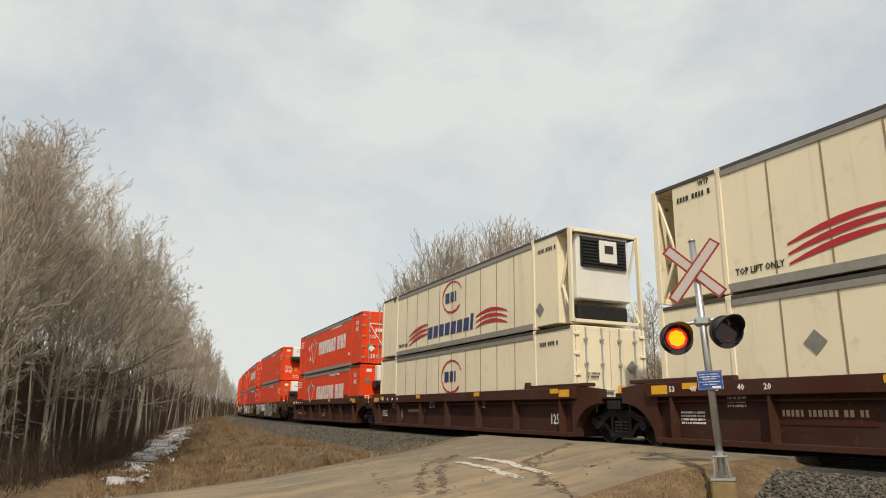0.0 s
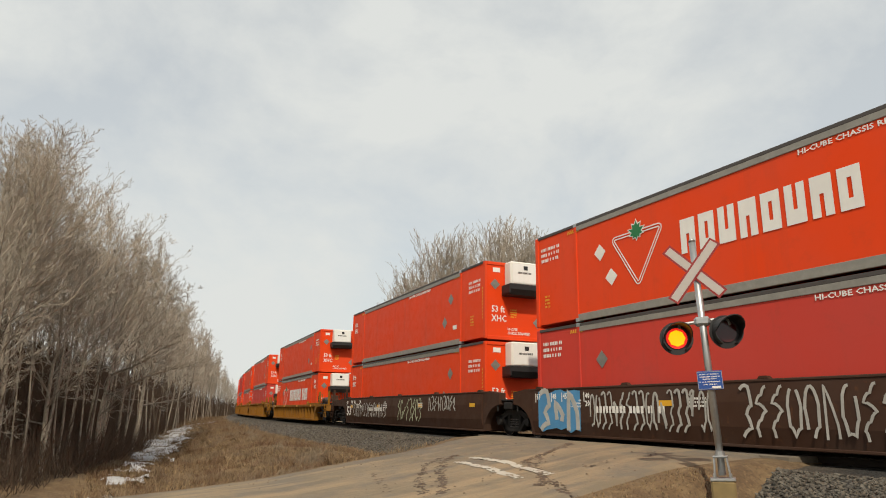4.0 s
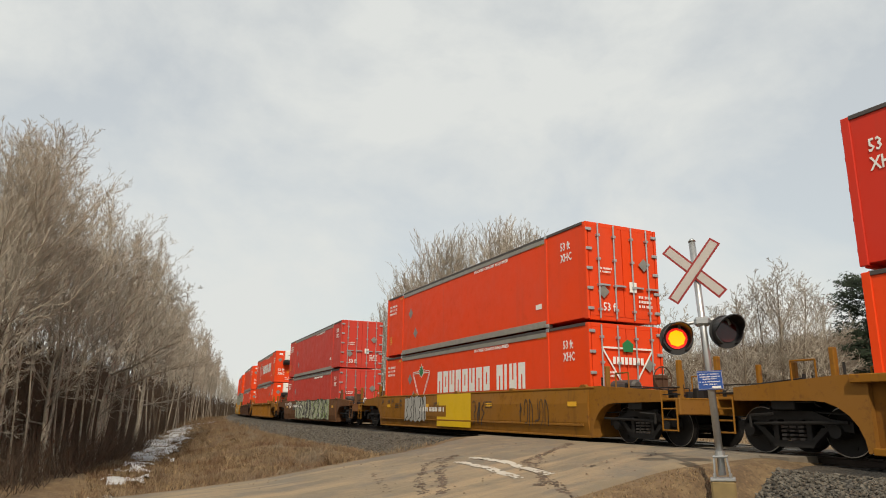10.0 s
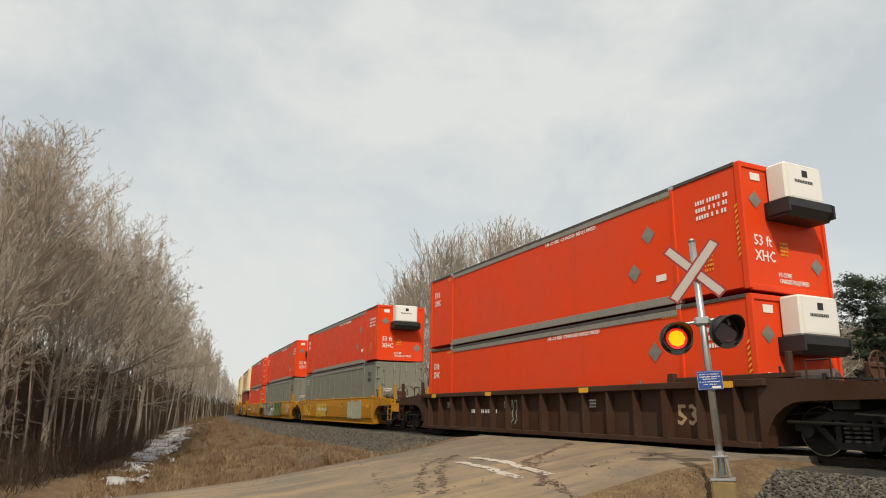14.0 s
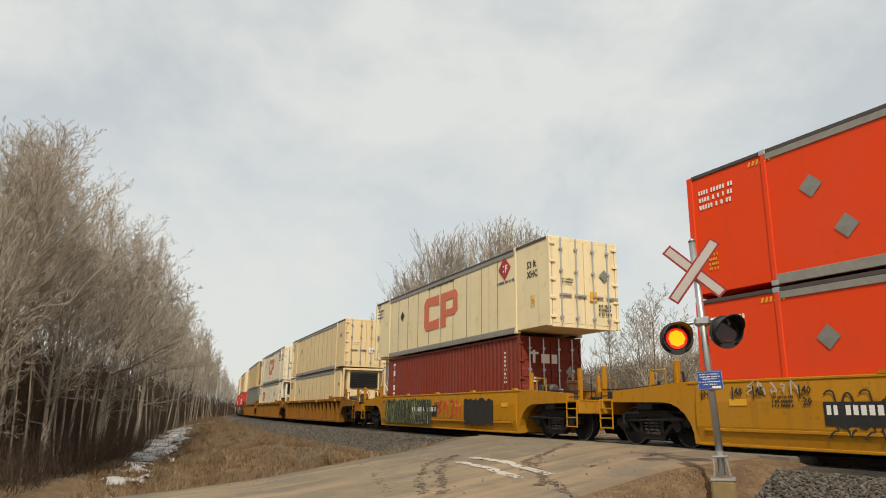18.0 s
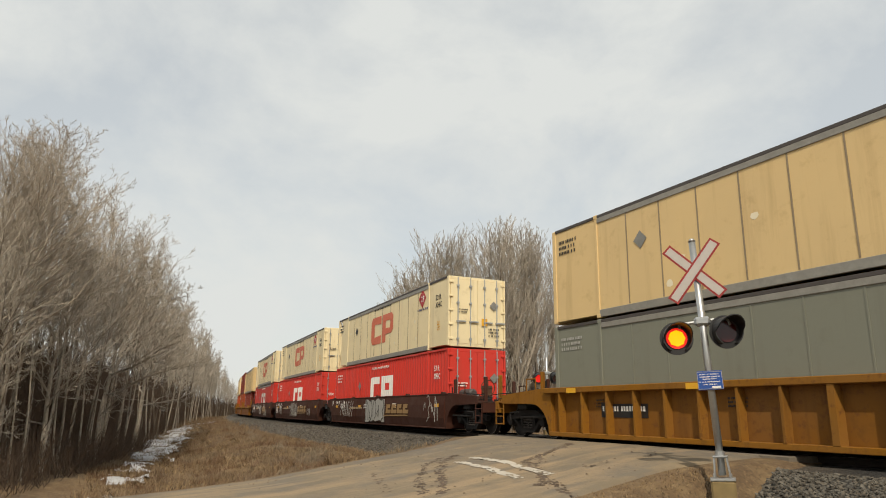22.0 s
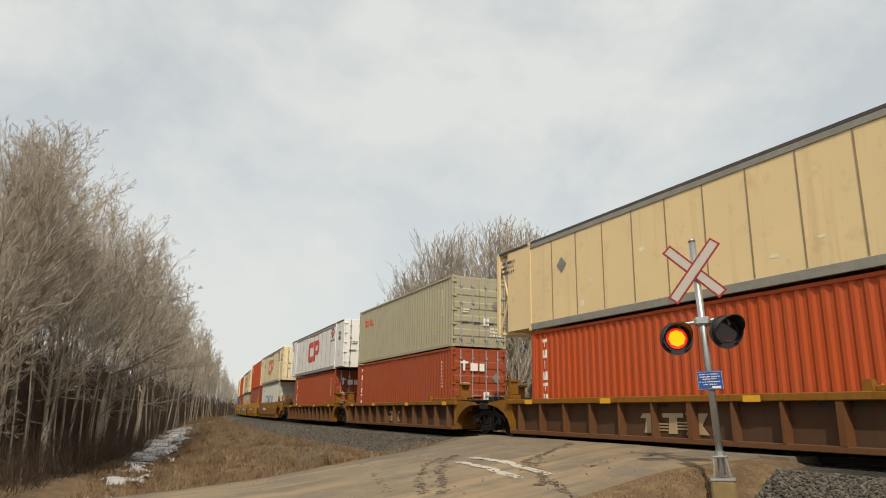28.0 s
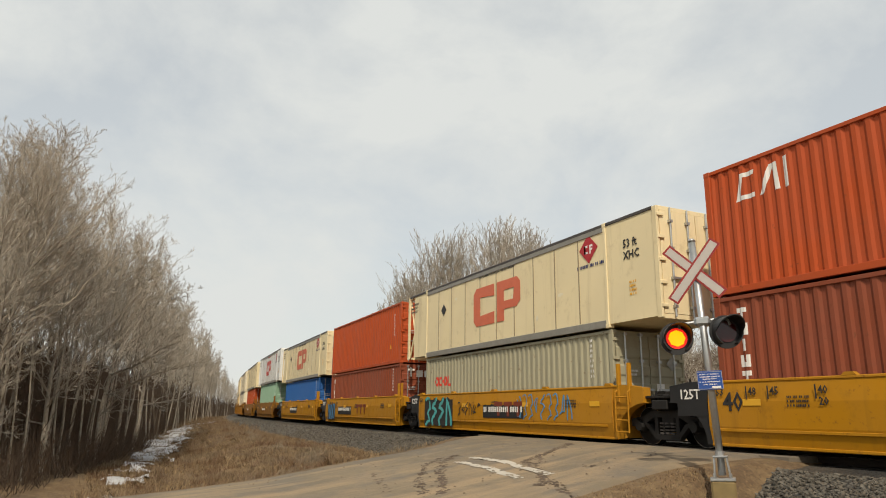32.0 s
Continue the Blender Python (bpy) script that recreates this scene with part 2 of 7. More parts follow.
def ribbon(pts, w):
    """Quads along a bent line in x, z, joined at their corners."""
    left, right = [], []
    n = len(pts)
    for i, (x, z) in enumerate(pts):
        (x0, z0), (x1, z1) = pts[max(0, i - 1)], pts[min(n - 1, i + 1)]
        q = math.hypot(x1 - x0, z1 - z0) or 1
        nx, nz = -(z1 - z0) / q * w / 2, (x1 - x0) / q * w / 2
        left.append((x + nx, z + nz))
        right.append((x - nx, z - nz))
    return [[right[i], right[i + 1], left[i + 1], left[i]] for i in range(n - 1)]


# ---- the line of the track: curvature by distance along it, metres ----
KNOTS = [-345.0, -330.0, -220.0, -140.0, -90.0, -55.0, -25.0, 30.0, 45.0]
CURVE = [0.0, 0.003, 0.003, 0.002, 0.0005, 0.002064, 0.000884, 0.003963, 0.0]
GS = np.arange(-1000.0, 760.01, 0.5)
_k = np.interp(GS, KNOTS, CURVE)
_th = np.concatenate([[0], np.cumsum((_k[1:] + _k[:-1]) / 2 * 0.5)])
_i0 = int(np.argmin(np.abs(GS)))
GT = _th - _th[_i0] - 1.1116
_c, _s = np.cos(GT), np.sin(GT)
GX = np.concatenate([[0], np.cumsum((_c[1:] + _c[:-1]) / 2 * 0.5)])
GY = np.concatenate([[0], np.cumsum((_s[1:] + _s[:-1]) / 2 * 0.5)])
GX, GY = GX - GX[_i0] + 8.297, GY - GY[_i0] + 12.9594


def on_track(s, d=0.0, z=0.0):
    """The place s metres along the track and d metres to the right of travel (towards the road's near side)."""
    x, y, t = (float(np.interp(s, GS, g)) for g in (GX, GY, GT))
    return Vector((x + math.sin(t) * d, y - math.cos(t) * d, z))


def heading(s):
    return float(np.interp(s, GS, GT))


def sd_of(x, y):
    """Distance along and beside the track, for arrays of places."""
    x, y = np.asarray(x, float), np.asarray(y, float)
    sub = slice(0, None, 4)
    sx, sy = GX[sub], GY[sub]
    idx = np.zeros(x.shape, int)
    flat = idx.ravel()
    for a in range(0, x.size, 4000):
        xs, ys = x.ravel()[a:a + 4000, None], y.ravel()[a:a + 4000, None]
        flat[a:a + 4000] = np.argmin((xs - sx) ** 2 + (ys - sy) ** 2, 1)
    idx = flat.reshape(x.shape)
    t = GT[sub][idx]
    dx, dy = x - sx[idx], y - sy[idx]
    return GS[sub][idx] + dx * np.cos(t) + dy * np.sin(t), dx * np.sin(t) - dy * np.cos(t)


SPEED = 19.393


def car_pose(s, a):
    """A car whose trucks stand at s + a and s - a."""
    c, p, q = on_track(s), on_track(s + a), on_track(s - a)
    return pose(c.x, c.y, 0, 0, 0, math.degrees(math.atan2(p.y - q.y, p.x - q.x)))


# ---- ground, ballast, track, road ----
def ground_mat():
    m, n, l, b = nodes_of("dry_grass_ground")
    co = n.new("ShaderNodeTexCoord").outputs["Object"]
    big = noise_node(n, l, co, 0.35, 6, 0.6)
    mid = noise_node(n, l, co, 2.5, 8, 0.7)
    fine = noise_node(n, l, co, 22.0, 6, 0.7)
    c = mixc(n, l, ramp(n, l, big, 0.35, 0.65), (0.20, 0.125, 0.06), (0.095, 0.062, 0.034))
    c = mixc(n, l, ramp(n, l, mid, 0.45, 0.7), c, (0.26, 0.18, 0.09))
    c = mixc(n, l, ramp(n, l, fine, 0.5, 0.75), c, (0.06, 0.043, 0.028))
    litter = n.new("ShaderNodeTexVoronoi")
    litter.inputs["Scale"].default_value = 14.0
    l.new(co, litter.inputs["Vector"])
    c = mixc(n, l, ramp(n, l, litter.outputs["Distance"], 0.0, 0.42, 0.75, 0.0), c, mixc(n, l, litter.outputs["Color"], (0.34, 0.22, 0.11), (0.10, 0.055, 0.03)))
    l.new(c, b.inputs["Base Color"])
    b.inputs["Roughness"].default_value = 0.95
    bump(n, l, b, fine, 0.8, 0.05)
    return m


def gravel_mat(name, a, c2, scale):
    m, n, l, b = nodes_of(name)
    co = n.new("ShaderNodeTexCoord").outputs["Object"]
    v = n.new("ShaderNodeTexVoronoi")
    v.inputs["Scale"].default_value = scale
    l.new(co, v.inputs["Vector"])
    c = mixc(n, l, v.outputs["Color"], a, c2)
    c = mixc(n, l, ramp(n, l, v.outputs["Distance"], 0.35, 0.7), c, (0.03, 0.028, 0.025))
    c = mixc(n, l, ramp(n, l, noise_node(n, l, co, 0.6, 4), 0.4, 0.7, 0, 0.5), c, (0.13, 0.10, 0.07))
    l.new(c, b.inputs["Base Color"])
    b.inputs["Roughness"].default_value = 0.9
    bump(n, l, b, v.outputs["Distance"], 1.0, 0.05)
    return m


def road_mat():
    m, n, l, b = nodes_of("dusty_road")
    co = n.new("ShaderNodeTexCoord").outputs["Object"]
    big = noise_node(n, l, co, 0.4, 5, 0.6)
    mid = noise_node(n, l, co, 1.8, 8, 0.65)
    fine = noise_node(n, l, co, 60.0, 4, 0.7)
    c = mixc(n, l, ramp(n, l, big, 0.38, 0.62), (0.225, 0.173, 0.108), (0.150, 0.122, 0.083))
    lane = noise_node(n, l, scaled(n, l, co, (0.9, 0.35, 1.0)), 1.1, 5, 0.6)
    c = mixc(n, l, ramp(n, l, lane, 0.48, 0.62, 0, 0.6), c, (0.14, 0.123, 0.10))
    turned = n.new("ShaderNodeMapping")
    turned.inputs["Rotation"].default_value = (0, 0, radians(-45.6))
    l.new(co, turned.inputs["Vector"])
    lanes = noise_node(n, l, scaled(n, l, turned.outputs["Vector"], (0.10, 1.3, 1.0)), 1.0, 6, 0.62)
    c = mixc(n, l, ramp(n, l, lanes, 0.50, 0.64, 0, 0.75), c, (0.33, 0.238, 0.138))
    c = mixc(n, l, ramp(n, l, lanes, 0.44, 0.34, 0, 0.65), c, (0.12, 0.105, 0.088))
    c = mixc(n, l, ramp(n, l, mid, 0.5, 0.70, 0, 0.5), c, (0.33, 0.235, 0.135))
    c = mixc(n, l, ramp(n, l, noise_node(n, l, co, 7.0, 6, 0.7), 0.55, 0.75, 0, 0.5), c, (0.13, 0.10, 0.07))
    c = mixc(n, l, ramp(n, l, fine, 0.45, 0.75, 0, 0.5), c, (0.12, 0.10, 0.08))
    l.new(c, b.inputs["Base Color"])
    b.inputs["Roughness"].default_value = 0.92
    bump(n, l, b, fine, 0.4, 0.01)
    return m


GROUND, ROAD = ground_mat(), road_mat()
STONES = gravel_mat("crushed_stone", (0.17, 0.155, 0.130), (0.05, 0.046, 0.040), 16.0)
SNOW = plain("old_snow", (0.55, 0.555, 0.565), 0.8, 0, 0.35, 3.0, 0.5)
CONCRETE = plain("stained_concrete", (0.27, 0.195, 0.085), 0.9, 0, 0.35, 7.0, 0.3)
TIE = plain("old_timber", (0.030, 0.024, 0.019), 0.9, 0, 0.4, 6.0, 0.5)

RAILSIDE = plain("grimy_rail_steel", (0.040, 0.026, 0.018), 0.8, 0.2, 0.4, 6.0, 0.3)

NEAR = ([0, 1.6, 2.3, 4.0, 6, 9, 10.5, 12.5, 16, 60], [-0.22, -0.22, -0.26, -0.85, -0.95, -1.12, -1.36, -1.34, -1.2, -1.2])
FARP = ([0, 1.6, 2.3, 4.0, 8, 30, 58, 90, 140, 300], [-0.22, -0.22, -0.26, -0.85, -1.0, -0.6, 1.0, 8.0, 15.0, 30.0])
ROADP = ([0, 2, 4, 7, 10, 13, 20], [-0.02, -0.03, -0.12, -0.42, -0.72, -0.85, -0.9])
EDGE_D = [-40, -12, -3, 2.0, 4.7, 6.2, 8.4, 12, 20, 60]
EDGE_L = [-9.5, -9.5, -11.5, -12.8, -9.9, -9.1, -8.1, -6.3, -3.9, 2.4]
EDGE_R = [-2.0, -2.0, -1.4, -0.95, -0.6, -0.2, 0.5, 1.2, 3.2, 9.2]


def ground_z(x, y):
    s, d = sd_of(x, y)
    z = np.where(d >= 0, np.interp(d, *NEAR), np.interp(-d, *FARP))
    r = np.interp(np.abs(d), *ROADP)
    lo, hi = np.interp(d, EDGE_D, EDGE_L), np.interp(d, EDGE_D, EDGE_R)
    fall = np.interp(np.abs(d), [0, 4, 6, 8], [0.5, 0.6, 1.6, 2.6])
    out = np.maximum((lo - s) / 2.6, (s - hi) / fall)
    w = np.clip(1 - out, 0, 1)
    w = np.where((d > -60) & (d < 70), w * w * (3 - 2 * w), 0)
    lump = 0.10 * np.sin(x * 0.9 + 1.3 * np.sin(y * 0.7)) * np.sin(y * 0.8 + np.cos(x * 0.6)) + 0.04 * np.sin(x * 3.1 + y * 1.7) * np.sin(y * 2.7)
    z = z + lump * np.clip((np.abs(d) - 3.5) / 2, 0, 1) * (1 - w)
    bank = 0.30 * np.exp(-((d - 7.4) / 1.9) ** 2) * np.clip((-13.5 - s) / 6.0, 0, 1) * np.clip((s + 70) / 25, 0, 1)
    knoll = 0.09 * np.sin(x * 2.3 + 2.1 * np.sin(y * 1.1)) * np.sin(y * 1.9 + 1.7 * np.cos(x * 1.3)) + 0.05 * np.sin(x * 5.3 + y * 3.1) * np.sin(y * 4.9 - x * 2.2)
    z = z + (bank + knoll * np.clip((d - 4.2) / 1.2, 0, 1) * np.clip((12.0 - d) / 2, 0, 1) * np.clip((-11 - s) / 4, 0, 1) * np.clip((s + 90) / 30, 0, 1)) * (1 - w)
    pit = 0.26 * np.exp(-((x - 4.46) ** 2 / 0.20 + (y - 10.45) ** 2 / 0.16))
    return z * (1 - w) + (r - 0.03) * w - pit


def stretch(a, near, step, far, grow=1.13):
    out = [0.0]
    h = step
    while out[-1] < far:
        out.append(out[-1] + h)
        if out[-1] > near:
            h *= grow
    return np.array(out)


def sheet(name, xs, ys, zf, mat):
    X, Y = np.meshgrid(xs, ys, indexing="ij")
    Z = zf(X, Y)
    nx, ny = X.shape
    vs = np.stack([X, Y, Z], -1).reshape(-1, 3)
    i = np.arange(nx * ny).reshape(nx, ny)
    fs = np.stack([i[:-1, :-1], i[1:, :-1], i[1:, 1:], i[:-1, 1:]], -1).reshape(-1, 4)
    me = bpy.data.meshes.new(name)
    me.from_pydata(vs.tolist(), [], fs.tolist())
    me.materials.append(mat)
    me.shade_smooth()
    return me


_px, _nx = stretch(0, 30, 0.5, 1500), stretch(0, 40, 0.5, 1500)
gx = np.concatenate([-_nx[::-1][:-1], _px])
gy = np.concatenate([-stretch(0, 6, 1.0, 1500)[::-1][:-1], stretch(0, 60, 0.5, 2500)])
one("ground", sheet("ground", gx, gy, ground_z, GROUND), "dry brown grass and earth beside the track", "ground", kind="structure")


def strip_mesh(name, ss, prof, mat, zoff=0.0, smooth=True):
    """A long strip along the track with the cross-section prof of (d, z)."""
    vs, fs = [], []
    k = len(prof)
    for s in ss:
        vs += [tuple(on_track(s, d, z + zoff)) for d, z in prof]
    for i in range(len(ss) - 1):
        for j in range(k - 1):
            fs.append((i * k + j, i * k + j + 1, (i + 1) * k + j + 1, (i + 1) * k + j))
    me = bpy.data.meshes.new(name)
    me.from_pydata(vs, [], fs)
    me.materials.append(mat)
    if smooth:
        me.shade_smooth()
    return me


S_TRACK = list(np.concatenate([np.arange(-900, -340, 20.0), np.arange(-340, 60, 2.0), np.arange(60, 700, 20.0)]))
one("ballast_bed", strip_mesh("ballast_bed", S_TRACK, [(-4.1, -0.88), (-2.4, -0.22), (-1.5, -0.17), (1.5, -0.17), (2.4, -0.22), (4.1, -0.88)], STONES), "grey crushed-stone ballast under the track", "ballast", kind="structure")
# Shade under the passing cars is coloured into this black strip of ballast.
SHADEBED = gravel_mat("shade_black_ballast", (0.018, 0.016, 0.013), (0.007, 0.006, 0.006), 18.0)
one("track_bed", strip_mesh("track_bed", [q for q in S_TRACK if -340 <= q <= 60], [(-1.95, -0.200), (-1.5, -0.164), (1.5, -0.164), (1.95, -0.195), (2.4, -0.212)], SHADEBED), "ballast between and beside the rails, shade under cars coloured in", "ballast", kind="structure")
for sg in (-1, 1):
    d = sg * 0.755
    prof = [(d - 0.07, -0.165), (d - 0.06, -0.15), (d - 0.012, -0.13), (d - 0.012, -0.04), (d - 0.036, -0.03), (d - 0.036, 0.0), (d + 0.036, 0.0), (d + 0.036, -0.03), (d + 0.012, -0.04), (d + 0.012, -0.13), (d + 0.06, -0.15), (d + 0.07, -0.165)]
    one("rail", strip_mesh("rail", S_TRACK, prof, RAILSIDE, smooth=False), "rusty steel rail with a bright top", "rail", "rails", "structure")
    one("rail_top", strip_mesh("rail_top", S_TRACK, [(d - 0.030, 0.003), (d + 0.030, 0.003)], TREAD), "polished running surface of the rail", "rail", "rails", "structure")


def ties():
    me = Build().box(-0.115, 0.115, -1.3, 1.3, -0.30, -0.15, 0.012).mesh("tie", TIE)
    holder = thing("track_ties", "dark creosoted timber ties under the rails", "railway ties", kind="structure")
    far = Build()
    for k in range(-330, 60):
        s = k * 0.56 - 0.3
        p = on_track(s)
        if -70 < s < 12:
            part("tie", me, holder, "", pose(p.x, p.y, 0.0, 0, 0, math.degrees(heading(s))))
        else:
            t = heading(s)
            ux, uy = math.cos(t), math.sin(t)
            q = [(p.x + ux * a - uy * b, p.y + uy * a + ux * b, -0.15) for a, b in ((-0.115, -1.3), (0.115, -1.3), (0.115, 1.3), (-0.115, 1.3))]
            far.add(q + [(x, y, -0.28) for x, y, z in q], [(0, 1, 2, 3), (0, 4, 5, 1), (1, 5, 6, 2), (2, 6, 7, 3), (3, 7, 4, 0)])
    tagged(part("distant_ties", far.mesh("distant_ties", TIE), holder), kind="stuff")


ties()


def road():
    ds = np.concatenate([np.arange(-45, -1.7, 0.5), [-1.68], np.arange(1.68, 14, 0.4), np.arange(14, 62, 2.0)])
    k = 25
    vs, fs = [], []
    for d in ds:
        lo, hi = np.interp(d, EDGE_D, EDGE_L), np.interp(d, EDGE_D, EDGE_R)
        for j in range(k):
            u = j / (k - 1)
            wob = 0.25 * math.sin(d * 1.7 + 3 * u) * (1 if j in (0, k - 1) else 0)
            p = on_track(float(lo + (hi - lo) * u + wob), float(d))
            crown = 0.05 * (1 - (2 * u - 1) ** 2)
            edge = -0.40 if j in (0, k - 1) else 0.0
            z = float(np.interp(abs(d), *ROADP)) + crown + edge + 0.01 * math.sin(p.x * 5) * math.sin(p.y * 4.1)
            vs.append((p.x, p.y, z))
    for i in range(len(ds) - 1):
        if ds[i] == -1.68:
            continue
        for j in range(k - 1):
            fs.append((i * k + j, i * k + j + 1, (i + 1) * k + j + 1, (i + 1) * k + j))
    me = bpy.data.meshes.new("road")
    me.from_pydata(vs, [], fs)
    me.materials.append(ROAD)
    me.shade_smooth()
    return me


one("road", road(), "dusty worn tan country road over the crossing", "road", kind="structure")


def road_z(s, d):
    lo, hi = np.interp(d, EDGE_D, EDGE_L), np.interp(d, EDGE_D, EDGE_R)
    u = (s - lo) / (hi - lo)
    return float(np.interp(abs(d), *ROADP)) + 0.05 * (1 - (2 * u - 1) ** 2)


# crossing panels between and beside the rails
def crossing():
    holder = thing("crossing_surface", "worn timber and asphalt crossing panels between the rails", "level crossing", kind="structure")
    def panel(d0, d1):
        return Build().box(-0.58, 0.58, -d1, -d0, -0.14, -0.006, 0.012).mesh("crossing_panel", ROADPANEL)
    for d0, d1 in ((-1.66, -0.86), (-0.66, -0.01), (0.01, 0.66), (0.86, 1.66)):
        me = panel(d0, d1)
        for k in range(10):
            s = -12.2 + k * 1.2
            p = on_track(s)
            part("crossing_panel", me, holder, "", pose(p.x, p.y, 0, 0, 0, math.degrees(heading(s))))


ROADPANEL = plain("worn_crossing_board", (0.20, 0.165, 0.125), 0.9, 0, 0.35, 5.0, 0.4)
crossing()

# ---- crossing signal ----
LIT = bpy.data.materials.new("lit_red_lens")
LIT.use_nodes = True
_e = LIT.node_tree.nodes["Principled BSDF"]
_e.inputs["Base Color"].default_value = (0.6, 0.08, 0.01, 1)
_e.inputs["Emission Color"].default_value, _e.inputs["Emission Strength"].default_value = (1.0, 0.50, 0.0, 1), 1.25
GLOW = bpy.data.materials.new("lit_red_rim")
GLOW.use_nodes = True
_e = GLOW.node_tree.nodes["Principled BSDF"]
_e.inputs["Base Color"].default_value = (0.5, 0.01, 0.01, 1)
_e.inputs["Emission Color"].default_value, _e.inputs["Emission Strength"].default_value = (1.0, 0.02, 0.01, 1), 0.75
LENS = plain("dark_red_lens", (0.06, 0.006, 0.005), 0.12, 0, 0.2, 10.0, 0.0)
SIGNRED = plain("sign_red_border", (0.29, 0.018, 0.016), 0.4, 0, 0.2, 6.0, 0.0)
SIGNWHITE = plain("reflective_grey_white", (0.46, 0.42, 0.39), 0.35, 0.1, 0.12, 9.0, 0.05)
SIGNBLUE = plain("sign_blue", (0.006, 0.060, 0.29), 0.6, 0, 0.1, 6.0, 0.0)


def lamp_head(parent, c, yaw, lit, bright=True):
    """One signal lamp: round black backing, hood, lens."""
    def backing():
        b = Build()
        n = 28
        b.tube((0, 0.05, 0), (0, 0.02, 0), 0.27, n=n).tube((0, 0.22, 0), (0, 0.05, 0), 0.13, 0.19, n=16)
        return b.mesh("backing", BLACK)
    def hood():
        b = Build()
        n = 24
        for i in range(n - 4):
            a0, a1 = radians(-60 + 300 * i / (n - 4)), radians(-60 + 300 * (i + 1) / (n - 4))
            dep = [0.10 + 0.24 * max(0.0, math.sin((a + math.pi / 2 - math.pi / 2))) ** 0.7 if math.sin(a) > 0 else 0.10 for a in (a0, a1)]
            o = [(0.235 * math.cos(a), q, 0.235 * math.sin(a)) for a, q in ((a0, 0.03), (a1, 0.03), (a1, -dep[1]), (a0, -dep[0]))]
            w = [(x * 0.93, y, z * 0.93) for x, y, z in o]
            b.add(o + w, [(0, 1, 2, 3), (7, 6, 5, 4), (2, 3, 7, 6), (0, 3, 7, 4), (1, 2, 6, 5)])
        return b.mesh("hood", BLACK)
    head = part("lamp_head", cached("lampback", backing), parent, "round black signal lamp, " + ("lit" if lit else "dark"), pose(*c, 0, 0, yaw))
    part("hood", cached("lamphood", hood), head)
    part("lens", cached(("lens", lit), lambda: Build().tube((0, 0.02, 0), (0, 0.0, 0), 0.17, 0.17, 28).mesh("lens", GLOW if lit else LENS)), head, "glowing red lens" if lit else "dark red lens")
    if lit and bright:
        part("bulb_disc", cached("bulb", lambda: Build().tube((0, 0.0, 0), (0, -0.012, 0), 0.138, 0.130, 8).mesh("bulb_disc", LIT)), head, "bright amber centre of the lit lens")


def blade(parent, m, sg, depth):
    part("blade_border", cached(("bb", sg, depth), lambda: Build().box(-0.585 - 0.028 * sg, 0.585 + 0.028 * sg, -depth, -depth + 0.010, -0.096, 0.096).mesh("blade_border", SIGNRED)), parent, "red sign border", m)
    part("blade_face", cached(("bf", sg, depth), lambda: Build().box(-0.553 - 0.028 * sg, 0.553 + 0.028 * sg, -depth - 0.004, -depth, -0.064, 0.064).mesh("blade_face", SIGNWHITE)), parent, "grey-white reflective board", m)


